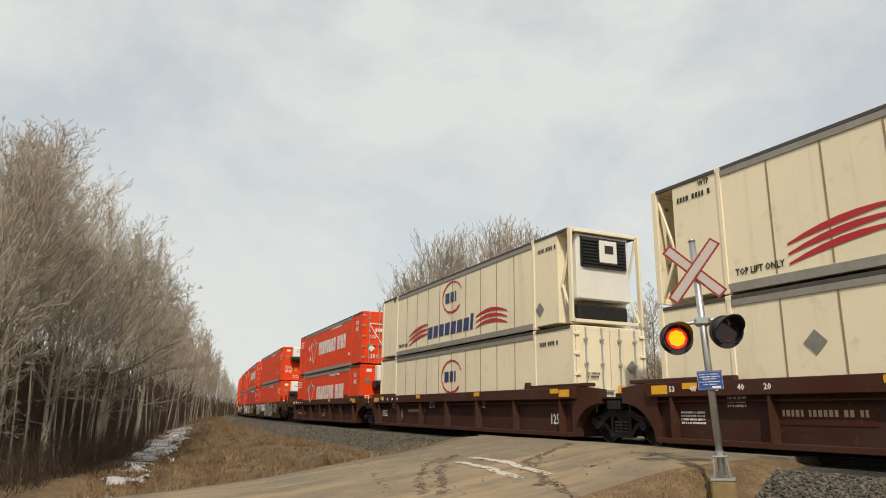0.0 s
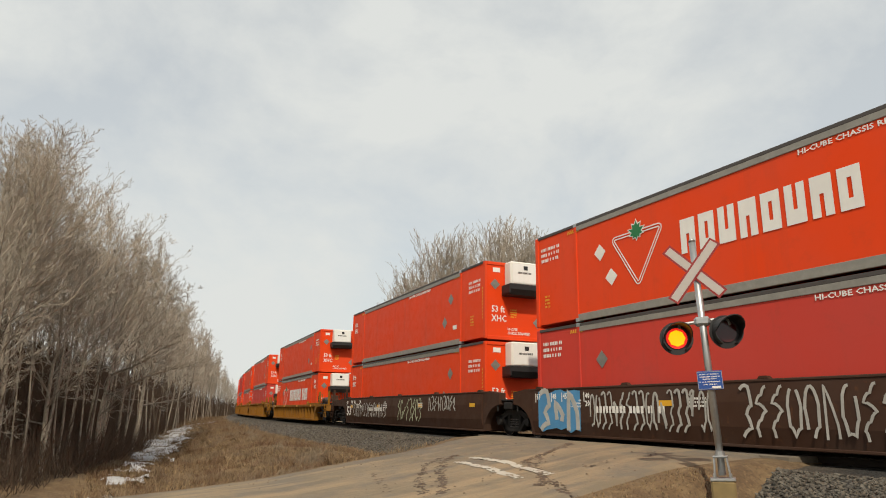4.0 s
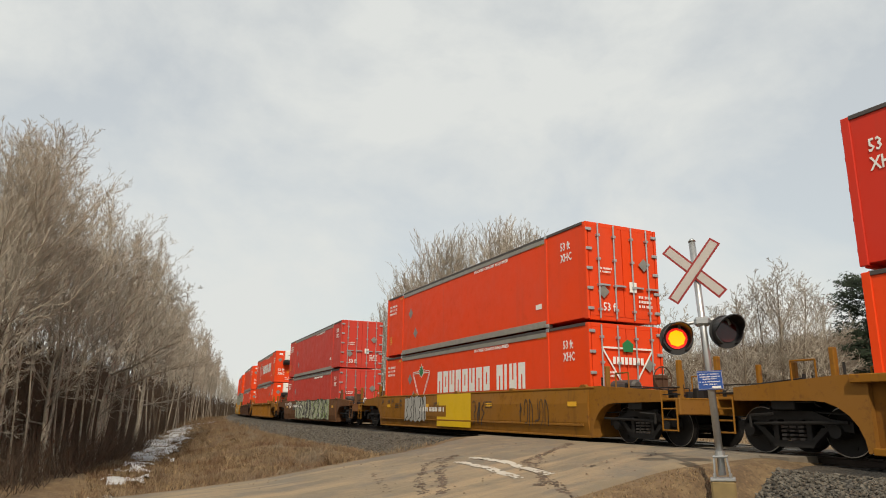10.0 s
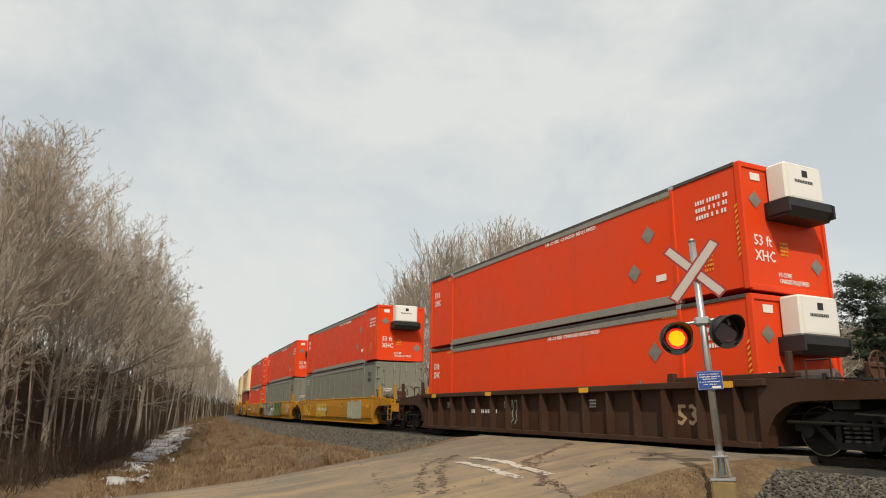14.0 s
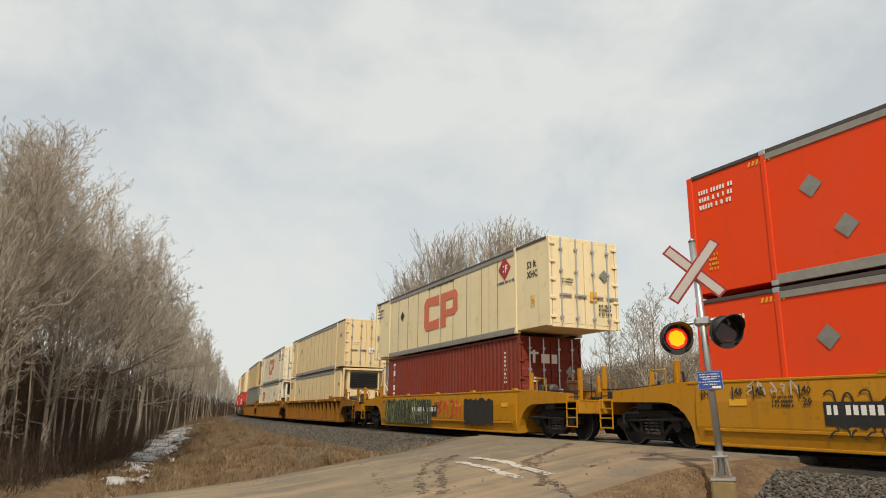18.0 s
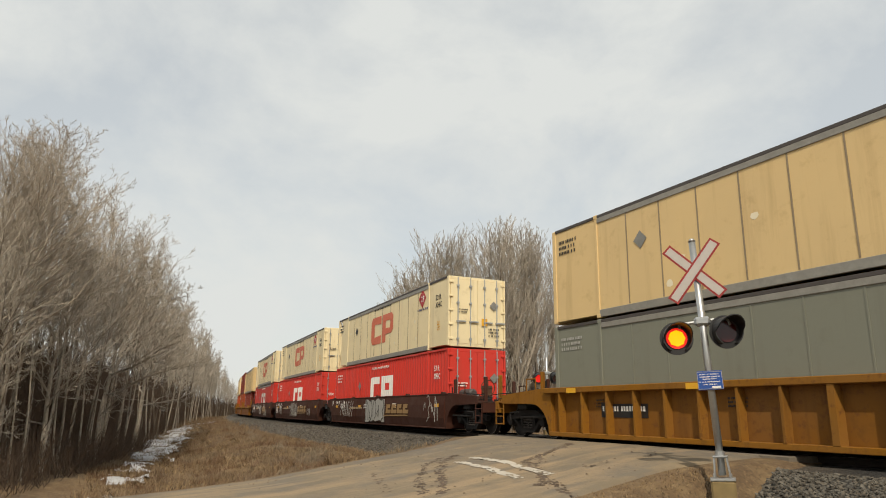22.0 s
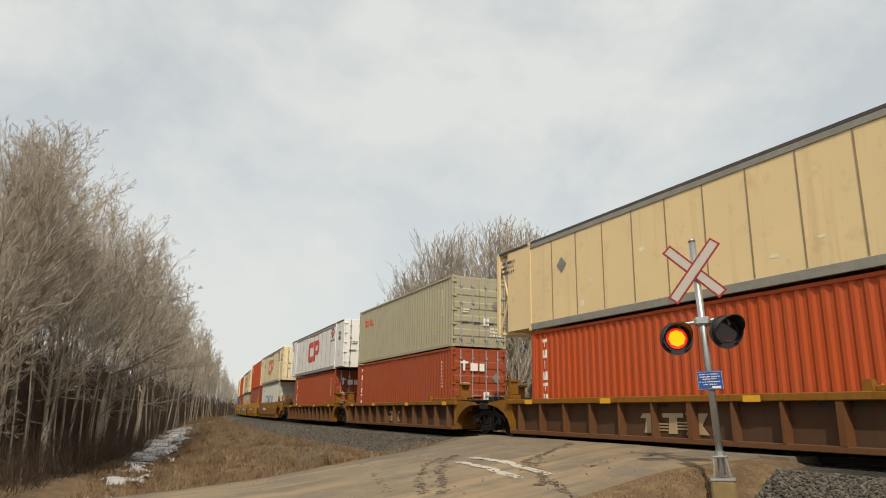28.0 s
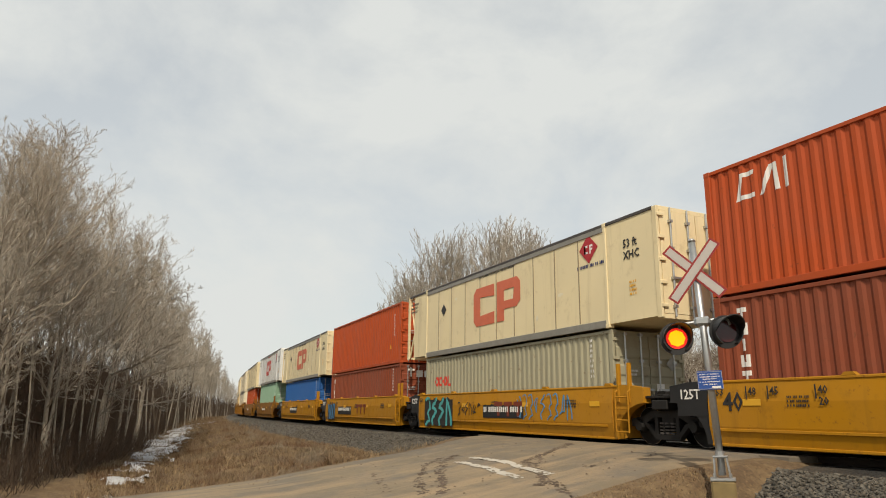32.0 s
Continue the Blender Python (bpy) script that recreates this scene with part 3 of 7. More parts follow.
def signal(base, lean, label, flip=False, top=3.82, lit_left=True):
    """Railway crossing signal: leaning pole, crossbuck, two lamps, blue notice, stand."""
    root = thing("crossing_signal", label, "crossing signal", "crossing signals", m=base)
    tilt = pose(0, 0, 0, 0, lean, 0)
    part("foundation", Build().box(-0.18, 0.18, -0.18, 0.18, -1.25, -0.02, 0.03).mesh("foundation", CONCRETE), root, "stained concrete foundation")
    pole = part("pole", Build().tube((0, 0, 0.05), (0, 0, top), 0.057, 0.055, 16).tube((0, 0, top), (0, 0, top + 0.05), 0.066, 0.03, 16).mesh("pole", GALV, True), root, "galvanised steel pole", tilt)
    st = Build()
    for k in range(4):
        a = radians(45 + 90 * k)
        st.tube((0.165 * math.cos(a), 0.165 * math.sin(a), 0.0), (0.125 * math.cos(a), 0.125 * math.sin(a), 0.33), 0.016, n=6)
        st.tube((0.165 * math.cos(a), 0.165 * math.sin(a), 0.02), (0.165 * math.cos(a), 0.165 * math.sin(a), 0.07), 0.026, n=6)
    st.box(-0.185, 0.185, -0.185, 0.185, -0.03, 0.015, 0.01).box(-0.115, 0.115, -0.115, 0.115, 0.315, 0.345, 0.01).tube((0, 0, 0.345), (0, 0, 0.41), 0.075, n=14)
    part("stand", st.mesh("stand", GALV), root, "galvanised base stand", tilt)
    zc = top - 0.525
    for k, ang in enumerate(() if flip else (46.5, -51.0)):
        blade(pole, pose(-0.025, -0.075 - 0.016 * k, zc, 0, ang, 0), k, 0.0)
    part("bracket", Build().box(-0.05, 0.05, -0.078, -0.03, zc - 0.12, zc + 0.12, 0.01).mesh("bracket", GALV), pole)
    zl = top - 1.44
    arm = part("cross_arm", Build().tube((-0.36, -0.02, zl + 0.05), (0.36, -0.02, zl + 0.10), 0.028, n=8).box(-0.13, 0.13, -0.09, 0.09, zl, zl + 0.15, 0.04).mesh("cross_arm", GALV), pole, "cast junction box and arm")
    part("hanger", Build().tube((-0.36, -0.02, zl + 0.05), (-0.40, -0.02, zl - 0.12), 0.03, n=8).mesh("hanger", GALV), pole)
    part("hanger", Build().tube((0.36, -0.02, zl + 0.10), (0.41, -0.02, zl - 0.02), 0.03, n=8).mesh("hanger", GALV), pole)
    lamp_head(pole, (-0.425, -0.06, zl - 0.175), 14.0, lit_left, not flip)
    lamp_head(pole, (0.345, -0.06, zl - 0.125), 25.0, False)
    if not flip:
        sign = part("notice_board", Build().box(-0.19, 0.19, -0.085, -0.075, zl - 1.03, zl - 0.73, 0.004).mesh("notice_board", SIGNBLUE), pole, "blue emergency notice plate")
        lines = [[(x - w / 2, z + h0) for x, z in q] for k, (w, h0) in enumerate(((0.30, 0.075), (0.30, 0.035), (0.22, 0.000), (0.32, -0.045), (0.20, -0.085))) for q in bars(77 + k, w, 0.030, 1)]
        part("marking", plates("notice", WHITEINK, lines + [rect(0.02, 0.15, -0.125, -0.093)]), sign, "", pose(0, -0.087, zl - 0.88))
        part("marking", plates("noticeb", SIGNWHITE, [rect(-0.186, 0.186, 0.131, 0.137), rect(-0.186, 0.186, -0.137, -0.131), rect(-0.186, -0.18, -0.137, 0.137), rect(0.18, 0.186, -0.137, 0.137)]), sign, "", pose(0, -0.087, zl - 0.88))
    return root


signal(pose(4.40, 11.0, -0.24, 0, 0, -22.0), -2.88, "galvanised crossing signal with red-edged crossbuck and one lit lamp")
far_post = on_track(-17.8, -4.6)
signal(pose(far_post.x - 0.1, far_post.y, 0.06, 0, 0, 8.0), 0.0, "second crossing signal beyond the track with a lit red lamp", flip=True)


# ---- trees and undergrowth ----
def bark_mat(name, rgb, rgb2, scale=14.0):
    m, n, l, b = nodes_of(name)
    co = n.new("ShaderNodeTexCoord").outputs["Object"]
    f = noise_node(n, l, scaled(n, l, co, (1, 1, 0.8)), scale, 6, 0.6)
    g = noise_node(n, l, co, 1.1, 4)
    c = mixc(n, l, ramp(n, l, f, 0.38, 0.78), rgb, rgb2)
    c = mixc(n, l, ramp(n, l, g, 0.4, 0.7, 0, 0.5), c, rgb2)
    rnd = n.new("ShaderNodeObjectInfo").outputs["Random"]
    c = mixc(n, l, ramp(n, l, rnd, 0, 1, 0, 0.35), c, tuple(v * 0.6 for v in rgb))
    l.new(c, b.inputs["Base Color"])
    b.inputs["Roughness"].default_value = 0.9
    bump(n, l, b, f, 0.4, 0.02)
    return m


BARK = bark_mat("pale_aspen_bark", (0.46, 0.405, 0.325), (0.14, 0.11, 0.08))
# Shade deep in the wood is put into this darker bark; poplars share it.
DULLBARK = bark_mat("grey_brown_shade_bark", (0.17, 0.135, 0.098), (0.07, 0.053, 0.037))
TWIG = bark_mat("grey_brown_twigs", (0.47, 0.41, 0.335), (0.26, 0.216, 0.165), 3.0)
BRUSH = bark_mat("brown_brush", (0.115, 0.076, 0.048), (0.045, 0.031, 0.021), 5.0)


def straw_mat():
    """Dry blades: straw, red-brown and grey ones mixed, in patches."""
    m, n, l, b = nodes_of("dry_grass_blades")
    co = n.new("ShaderNodeTexCoord").outputs["Object"]
    rnd = n.new("ShaderNodeNewGeometry").outputs["Random Per Island"]
    c = mixc(n, l, rnd, (0.34, 0.24, 0.128), (0.07, 0.045, 0.027))
    c = mixc(n, l, ramp(n, l, noise_node(n, l, co, 0.9, 5), 0.45, 0.62), c, (0.135, 0.072, 0.036))
    c = mixc(n, l, ramp(n, l, noise_node(n, l, co, 0.33, 4), 0.5, 0.66, 0, 0.8), c, (0.20, 0.165, 0.12))
    l.new(c, b.inputs["Base Color"])
    b.inputs["Roughness"].default_value = 0.9
    return m


STRAW = straw_mat()
NEEDLE = bark_mat("dark_needles", (0.030, 0.048, 0.022), (0.016, 0.026, 0.014), 5.0)


def spokes(b, p0, p1, r0, r1):
    """A three-sided stick, open at its ends."""
    d = p1 - p0
    u = d.orthogonal().normalized()
    w = d.normalized().cross(u)
    k = len(b.v)
    for p, r in ((p0, r0), (p1, r1)):
        for a in (0.0, 2.0944, 4.1888):
            q = p + (u * math.cos(a) + w * math.sin(a)) * r
            b.v.append((q.x, q.y, q.z))
    b.f += [(k, k + 1, k + 4, k + 3), (k + 1, k + 2, k + 5, k + 4), (k + 2, k, k + 3, k + 5)]


def bare_tree(seed, height, limbs, spread, first=0.3, angle=50.0, arch=0.10, trunk_r=0.11, tip=0.0055, limb_r=0.034, forks=(9, 5, 3), lean=0.03, reach=(), bark=None, twig=None, low=0.75, crook=0.13, away=(0.55, 1.05), ratio=(0.40, 0.60)):
    """A leafless tree: a leader, limbs that leave it at an angle and bend upwards, and three orders of side shoots that shorten towards the tips."""
    rng = random.Random(seed)
    trunk, crown = Build(), Build()
    n = 12
    pts = [Vector((0, 0, -0.4))]
    d = Vector((rng.uniform(-lean, lean), rng.uniform(-lean, lean), 1)).normalized()
    for i in range(n):
        d = (d + Vector((rng.uniform(-0.05, 0.05), rng.uniform(-0.05, 0.05), 0.03))).normalized()
        pts.append(pts[-1] + d * (height * 0.97 / n))
    for i, p in enumerate(pts):
        r = trunk_r * (1 - 0.93 * (i / n) ** 0.9) * (1.25 if i == 0 else 1.0)
        trunk.v += [(p.x + math.cos(k * math.pi / 4) * r, p.y + math.sin(k * math.pi / 4) * r, p.z) for k in range(8)]
        if i:
            trunk.f += [((i - 1) * 8 + k, (i - 1) * 8 + (k + 1) % 8, i * 8 + (k + 1) % 8, i * 8 + k) for k in range(8)]

    def shoot(p, dd, length, r, order):
        """One branch with its side shoots."""
        steps = (7, 4, 3, 2)[order]
        q, side = p, rng.uniform(0, 6.28)
        for k in range(steps):
            f = (k + 1) / steps
            bend = crook * (1.0, 1.2, 1.5, 1.6)[order]
            dd = (dd + Vector((rng.gauss(0, bend), rng.gauss(0, bend), rng.gauss(0, bend * 0.6) + arch * (1.0 if order < 2 else 1.5)))).normalized()
            e = q + dd * (length / steps)
            spokes(crown, q, e, max(tip, r * (1 - 0.75 * (f - 1 / steps))), max(tip * 0.8, r * (1 - 0.75 * f)))
            if order < 3:
                cnt = forks[order] / steps * (0.5 if k == 0 and order == 0 else 1.1)
                cnt = int(cnt) + (1 if rng.random() < cnt % 1 else 0)
                u = dd.orthogonal().normalized()
                w = dd.cross(u)
                for _ in range(cnt):
                    side += 2.4 + rng.uniform(-0.5, 0.5)
                    out = rng.uniform(*away)
                    cd = (dd + (u * math.cos(side) + w * math.sin(side)) * out + Vector((0, 0, arch * 1.2))).normalized()
                    shoot(q.lerp(e, rng.random()), cd, length * rng.uniform(*ratio) * (1.12 - 0.6 * f), r * (1 - 0.7 * f) * 0.62, order + 1)
            q = e

    def along(f):
        q = min(n - 1e-3, max(0, f * n))
        return pts[int(q)].lerp(pts[int(q) + 1], q - int(q))
    for i in range(limbs):
        f = first + (0.98 - first) * (i + rng.random()) / limbs
        t = (f - first) / (1 - first)
        a = i * 2.4 + rng.uniform(-0.5, 0.5)
        ln = height * spread * (low + (1 - low) * min(1, t / 0.3)) * (1 - 0.62 * t * t) * rng.uniform(0.75, 1.15)
        tilt = radians(angle * (1 - 0.62 * t) * rng.uniform(0.8, 1.2))
        shoot(along(f), Vector((math.cos(a) * math.sin(tilt), math.sin(a) * math.sin(tilt), math.cos(tilt))), ln, max(tip * 2, limb_r * (1 - 0.65 * t)), 0)
    for f, vx, vy, vz, ln in reach:
        shoot(along(f), Vector((vx, vy, vz)).normalized(), ln, limb_r * 1.3, 0)
    fit = height / max(v[2] for v in crown.v)
    for b in (trunk, crown):
        b.v = [(x, y, z * fit) for x, y, z in b.v]
    return trunk.mesh("trunk", bark or BARK, True, False), crown.mesh("crown", twig or TWIG, False, False)


GREYTWIG = bark_mat("dark_grey_twigs", (0.43, 0.38, 0.312), (0.235, 0.202, 0.16), 3.0)
ASPENS = [bare_tree(k, 12.0, 18, 0.33 + 0.02 * (k % 3), first=0.40, angle=48, arch=0.07, trunk_r=0.095, tip=0.0054, limb_r=0.042, forks=(7, 4, 4)) for k in range(5)]
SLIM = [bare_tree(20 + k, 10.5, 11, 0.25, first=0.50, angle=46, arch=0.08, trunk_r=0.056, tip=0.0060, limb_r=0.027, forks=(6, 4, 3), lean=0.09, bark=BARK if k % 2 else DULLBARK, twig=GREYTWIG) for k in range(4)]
WILD = [bare_tree(80 + k, 9.0, 15, 0.42, first=0.26, angle=60, arch=0.04, trunk_r=0.12, tip=0.0064, limb_r=0.045, forks=(8, 5, 4), crook=0.18, twig=GREYTWIG, reach=((0.36, 1, 0.1, 0.42, 4.2), (0.46, 1, -0.2, 0.6, 3.8)) if k == 0 else ()) for k in range(2)]
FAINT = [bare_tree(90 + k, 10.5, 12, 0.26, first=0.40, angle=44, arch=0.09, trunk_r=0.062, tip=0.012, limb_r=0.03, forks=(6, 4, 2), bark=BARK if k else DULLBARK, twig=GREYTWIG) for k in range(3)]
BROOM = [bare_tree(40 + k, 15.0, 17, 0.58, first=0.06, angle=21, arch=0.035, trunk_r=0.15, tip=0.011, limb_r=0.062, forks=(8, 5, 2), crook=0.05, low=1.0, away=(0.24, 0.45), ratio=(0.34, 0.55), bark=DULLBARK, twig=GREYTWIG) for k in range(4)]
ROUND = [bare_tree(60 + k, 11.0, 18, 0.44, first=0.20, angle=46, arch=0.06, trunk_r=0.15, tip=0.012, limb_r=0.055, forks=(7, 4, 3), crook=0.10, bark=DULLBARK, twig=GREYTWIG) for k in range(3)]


def ground_at(x, y):
    return float(ground_z(np.array([x]), np.array([y]))[0])


def tree(meshes, x, y, scale, turn, label, group, name="bare_tree", z=None):
    ob = thing(name, label, "tree", group, m=pose(x, y, (ground_at(x, y) if z is None else z), 0, 0, turn) @ Matrix.Diagonal((scale, scale, scale, 1)))
    part("trunk", meshes[0], ob)
    tagged(part("crown", meshes[1], ob), kind="stuff")
    return ob


rngw = random.Random(5)
SWAY = []


def rise(x, y, share):
    """The height that brings a tree's top to a share of the wood's outline as it is seen from the road."""
    slope = np.interp(x / y, [-0.74, -0.699, -0.684, -0.646, -0.621, -0.589, -0.561, -0.515, -0.485, -0.454, -0.414, -0.386, -0.362, -0.349, -0.324, -0.304, -0.291],
                      [0.32, 0.400, 0.435, 0.462, 0.445, 0.416, 0.370, 0.323, 0.300, 0.268, 0.203, 0.172, 0.135, 0.110, 0.072, 0.045, 0.03])
    return 0.69 + y * float(slope) * share - ground_at(x, y)


def edge_d(s):
    """How far from the track the trees begin."""
    return float(np.interp(-s, [0, 11.7, 14.6, 18.6, 21.6, 28.8, 43, 55, 76, 117, 400], [17.5, 15.4, 14.7, 14.1, 13.6, 12.7, 10.9, 9.5, 8.3, 6.9, 6.6]))


# the edge of the wood, tree by tree: bearing, distance, share of the outline, turn
for k, (q, y, share, turn) in enumerate(((-0.652, 18.2, 1.0, 20), (-0.690, 17.6, 0.96, 140), (-0.632, 18.8, 0.98, 260), (-0.672, 18.6, 0.985, 330), (-0.622, 20.5, 0.97, 75), (-0.592, 21.2, 0.97, 200), (-0.560, 22.6, 0.97, 310),
                                         (-0.530, 25.0, 0.99, 40), (-0.505, 27.2, 0.98, 250), (-0.665, 22.0, 0.96, 100), (-0.575, 26.5, 0.95, 170), (-0.72, 18.5, 0.98, 10), (-0.482, 30.0, 0.98, 60), (-0.462, 33.5, 0.97, 130))):
    SWAY.append((tree(ASPENS[k % 5], q * y, y, rise(q * y, y, share) / 12.0, turn, "tall pale leafless aspen at the edge of the wood", "trees of the wood"), turn))
for q, y, share, kind, turn, words in ((-0.492, 27.0, 0.84, 0, -8, "leafless tree with a long limb that reaches over the verge"), (-0.435, 38.0, 0.97, 1, 25, "crooked leafless tree with spreading limbs at the edge of the wood"),
                                       (-0.565, 20.6, 0.68, 1, 200, "crooked leafless tree with spreading limbs at the edge of the wood"), (-0.660, 17.0, 0.55, 1, 100, "crooked leafless tree with spreading limbs at the edge of the wood")):
    tree(WILD[kind], q * y, y, rise(q * y, y, share) / 9.0, turn, words, "trees of the wood")
for q, y, share, kind, turn in ((-0.512, 25.0, 0.78, 1, 15), (-0.50, 26.0, 0.84, 3, 100), (-0.488, 27.6, 0.90, 1, 190), (-0.455, 33.0, 0.92, 3, 40), (-0.44, 36.2, 0.97, 1, 230), (-0.59, 19.0, 0.62, 1, 10), (-0.66, 16.8, 0.60, 3, 70), (-0.545, 22.0, 0.72, 3, 160),
                                (-0.42, 42.0, 0.98, 1, 60), (-0.405, 47.5, 0.97, 2, 150), (-0.395, 53.0, 0.98, 3, 20), (-0.384, 58.0, 0.97, 1, 250), (-0.63, 18.4, 0.78, 1, 33), (-0.61, 18.6, 0.52, 3, 280), (-0.69, 17.0, 0.72, 1, 120)):
    tree(SLIM[kind], q * y, y, rise(q * y, y, share) / 10.5, turn, "slim leaning leafless aspen at the edge of the wood", "trees of the wood")
for s in np.arange(-12, -64, -2.4):
    for row in range(3):
        d = edge_d(s) + 0.6 + row * 2.6 + rngw.uniform(-0.8, 1.0)
        p = on_track(float(s) + rngw.uniform(-0.9, 0.9), d)
        if rngw.random() < 0.10 or p.y < 16 or p.x / p.y < -0.80:
            continue
        kind = ASPENS[rngw.randrange(5)] if row in (0, 1) and rngw.random() < 0.22 else SLIM[rngw.randrange(4)]
        tree(kind, p.x, p.y, max(0.3, min(1.3, rise(p.x, p.y, rngw.uniform(0.58, 0.92)) / 11.0)), rngw.uniform(0, 360), "slender leafless aspen in the roadside wood", "trees of the wood")
for s in np.arange(-64, -330, -4.2):
    for row in range(3):
        d = edge_d(s) + 0.4 + row * 3.0 + rngw.uniform(-0.8, 1.0)
        p = on_track(float(s) + rngw.uniform(-1.5, 1.5), d)
        tree(FAINT[rngw.randrange(3)], p.x, p.y, max(0.75, min(1.35, rise(p.x, p.y, rngw.uniform(0.78, 1.02)) / 10.5)), rngw.uniform(0, 360), "slender leafless aspen farther along the wood", "trees of the wood")
# behind the train: bearing, distance, slope to the top
for q, y, up in ((-0.070, 58, 0.185), (-0.056, 60, 0.212), (-0.040, 57, 0.236), (-0.021, 60, 0.276), (-0.010, 58, 0.262), (0.026, 57, 0.286), (0.044, 60, 0.280),
                 (0.066, 58, 0.288), (0.084, 57, 0.298), (0.100, 59, 0.301), (0.118, 57, 0.298), (0.134, 60, 0.290), (0.144, 58, 0.270), (-0.03, 65, 0.23), (0.055, 64, 0.27), (0.11, 65, 0.28), (-0.084, 61, 0.165), (-0.062, 63, 0.205), (-0.048, 62, 0.226), (0.034, 62, 0.278), (0.092, 62, 0.292), (0.126, 63, 0.288), (0.152, 61, 0.25)):
    h = 0.69 + y * up - ground_at(q * y, y)
    tree(BROOM[rngw.randrange(4)], q * y, y, h / 15.0, rngw.uniform(0, 360), "bushy leafless poplar beyond the track", "trees beyond the track")
for q, y, up in ((0.295, 62, 0.165), (0.310, 58, 0.195), (0.440, 57, 0.195), (0.468, 60, 0.218), (0.503, 58, 0.236), (0.530, 60, 0.215), (0.41, 64, 0.165), (0.565, 62, 0.185), (0.25, 66, 0.14), (0.36, 66, 0.15)):
    h = 0.69 + y * up - ground_at(q * y, y)
    tree(ROUND[rngw.randrange(3)], q * y, y, h / 11.0, rngw.uniform(0, 360), "grey leafless tree beyond the crossing", "trees beyond the track")


def conifer(seed, x, y, h):
    rng = random.Random(seed)
    ob = thing("pine_tree", "dark green pine beyond the crossing", "tree", "trees beyond the track", m=pose(x, y, ground_at(x, y)))
    part("trunk", Build().tube((0, 0, -0.3), (0, 0, h), 0.22, 0.03, 8).mesh("trunk", BRUSH, True), ob)
    b = Build()
    for i in range(130):
        f = 0.14 + 0.86 * (i / 130) ** 0.9
        z = h * f
        rad = h * 0.22 * math.sin(math.pi * min(1, 0.2 + 0.8 * (1 - f) ** 0.75)) * rng.uniform(0.7, 1.15) + 0.25
        a = rng.uniform(0, 2 * math.pi)
        dirv = Vector((math.cos(a), math.sin(a), rng.uniform(-0.05, 0.35)))
        for k in range(64):
            q = Vector((0, 0, z)) + dirv * rad * rng.uniform(0.25, 1.0) + Vector((rng.gauss(0, 0.26), rng.gauss(0, 0.26), rng.gauss(0, 0.18)))
            for _ in range(3):
                t = Vector((rng.uniform(-1, 1), rng.uniform(-1, 1), rng.uniform(-0.4, 0.9))).normalized() * rng.uniform(0.18, 0.36)
                w = t.orthogonal().normalized() * 0.06
                kk = len(b.v)
                b.v += [tuple(q - w), tuple(q + w), tuple(q + t)]
                b.f.append((kk, kk + 1, kk + 2))
    tagged(part("crown", b.mesh("crown", NEEDLE, False, False), ob, "dark green needles"), kind="stuff")


conifer(1, 39.6, 62.0, 13.4 - ground_at(39.6, 62.0))
conifer(2, 44.6, 66.0, 11.6 - ground_at(44.6, 66.0))


def brush(name, count, place, hmin, hmax, mat, label, r=0.012, tilt=0.25, forks=3, seed=3):
    """A thicket of thin stems, one object."""
    rng = random.Random(seed)
    xy = [place(rng) for _ in range(count)]
    zs = ground_z(np.array([q[0] for q in xy]), np.array([q[1] for q in xy]))
    b = Build()
    for (x, y), z in zip(xy, zs):
        h = rng.uniform(hmin, hmax)
        p = Vector((x, y, float(z) - 0.05))
        e = p + Vector((rng.gauss(0, tilt) * h, rng.gauss(0, tilt) * h, h))
        spokes(b, p, e, r * rng.uniform(0.7, 1.5), r * 0.5)
        for _ in range(forks):
            q = p.lerp(e, rng.uniform(0.25, 0.9))
            spokes(b, q, q + Vector((rng.gauss(0, 0.3), rng.gauss(0, 0.3), rng.uniform(0.2, 0.8))) * h * 0.45, r * 0.6, r * 0.3)
    one(name, b.mesh(name, mat, False, False), label, "undergrowth", kind="stuff")


def wood_place(s0, s1, d0, d1):
    def place(rng):
        s = rng.uniform(s0, s1)
        p = on_track(s, edge_d(s) + rng.uniform(d0, d1))
        return p.x, p.y
    return place


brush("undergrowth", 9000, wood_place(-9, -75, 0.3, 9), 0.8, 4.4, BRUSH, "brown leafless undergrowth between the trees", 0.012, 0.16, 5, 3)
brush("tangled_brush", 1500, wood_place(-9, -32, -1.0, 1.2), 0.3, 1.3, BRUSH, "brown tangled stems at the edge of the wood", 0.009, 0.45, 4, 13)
def deep_place(rng):
    """Somewhere behind the wood's edge, in the part that the road looks into."""
    while True:
        y = rng.uniform(19, 60) if rng.random() < 0.62 else rng.uniform(60, 170)
        x = y * rng.uniform(-0.76, -0.30)
        s, d = sd_of(np.array([[x]]), np.array([[y]]))
        s, d = float(s[0, 0]), float(d[0, 0])
        if d > edge_d(s) + 1.2:
            return x, y


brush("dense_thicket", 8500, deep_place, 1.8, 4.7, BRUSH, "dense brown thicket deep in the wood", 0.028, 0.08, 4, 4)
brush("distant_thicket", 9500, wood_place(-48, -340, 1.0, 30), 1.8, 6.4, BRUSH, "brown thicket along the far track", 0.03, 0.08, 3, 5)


HILLTWIG = bark_mat("hillside_twigs", (0.20, 0.155, 0.115), (0.095, 0.072, 0.053), 3.0)


def hill_place(rng):
    y = rng.uniform(70, 165)
    return rng.uniform(-0.02, 0.85) * y, y


brush("hillside_wood", 12000, hill_place, 3.0, 7.0, HILLTWIG, "grey-brown leafless wood on the far hillside", 0.045, 0.06, 5, 6)


def far_place(rng):
    y = rng.uniform(60, 90)
    return rng.uniform(-0.1, 0.75) * y, y


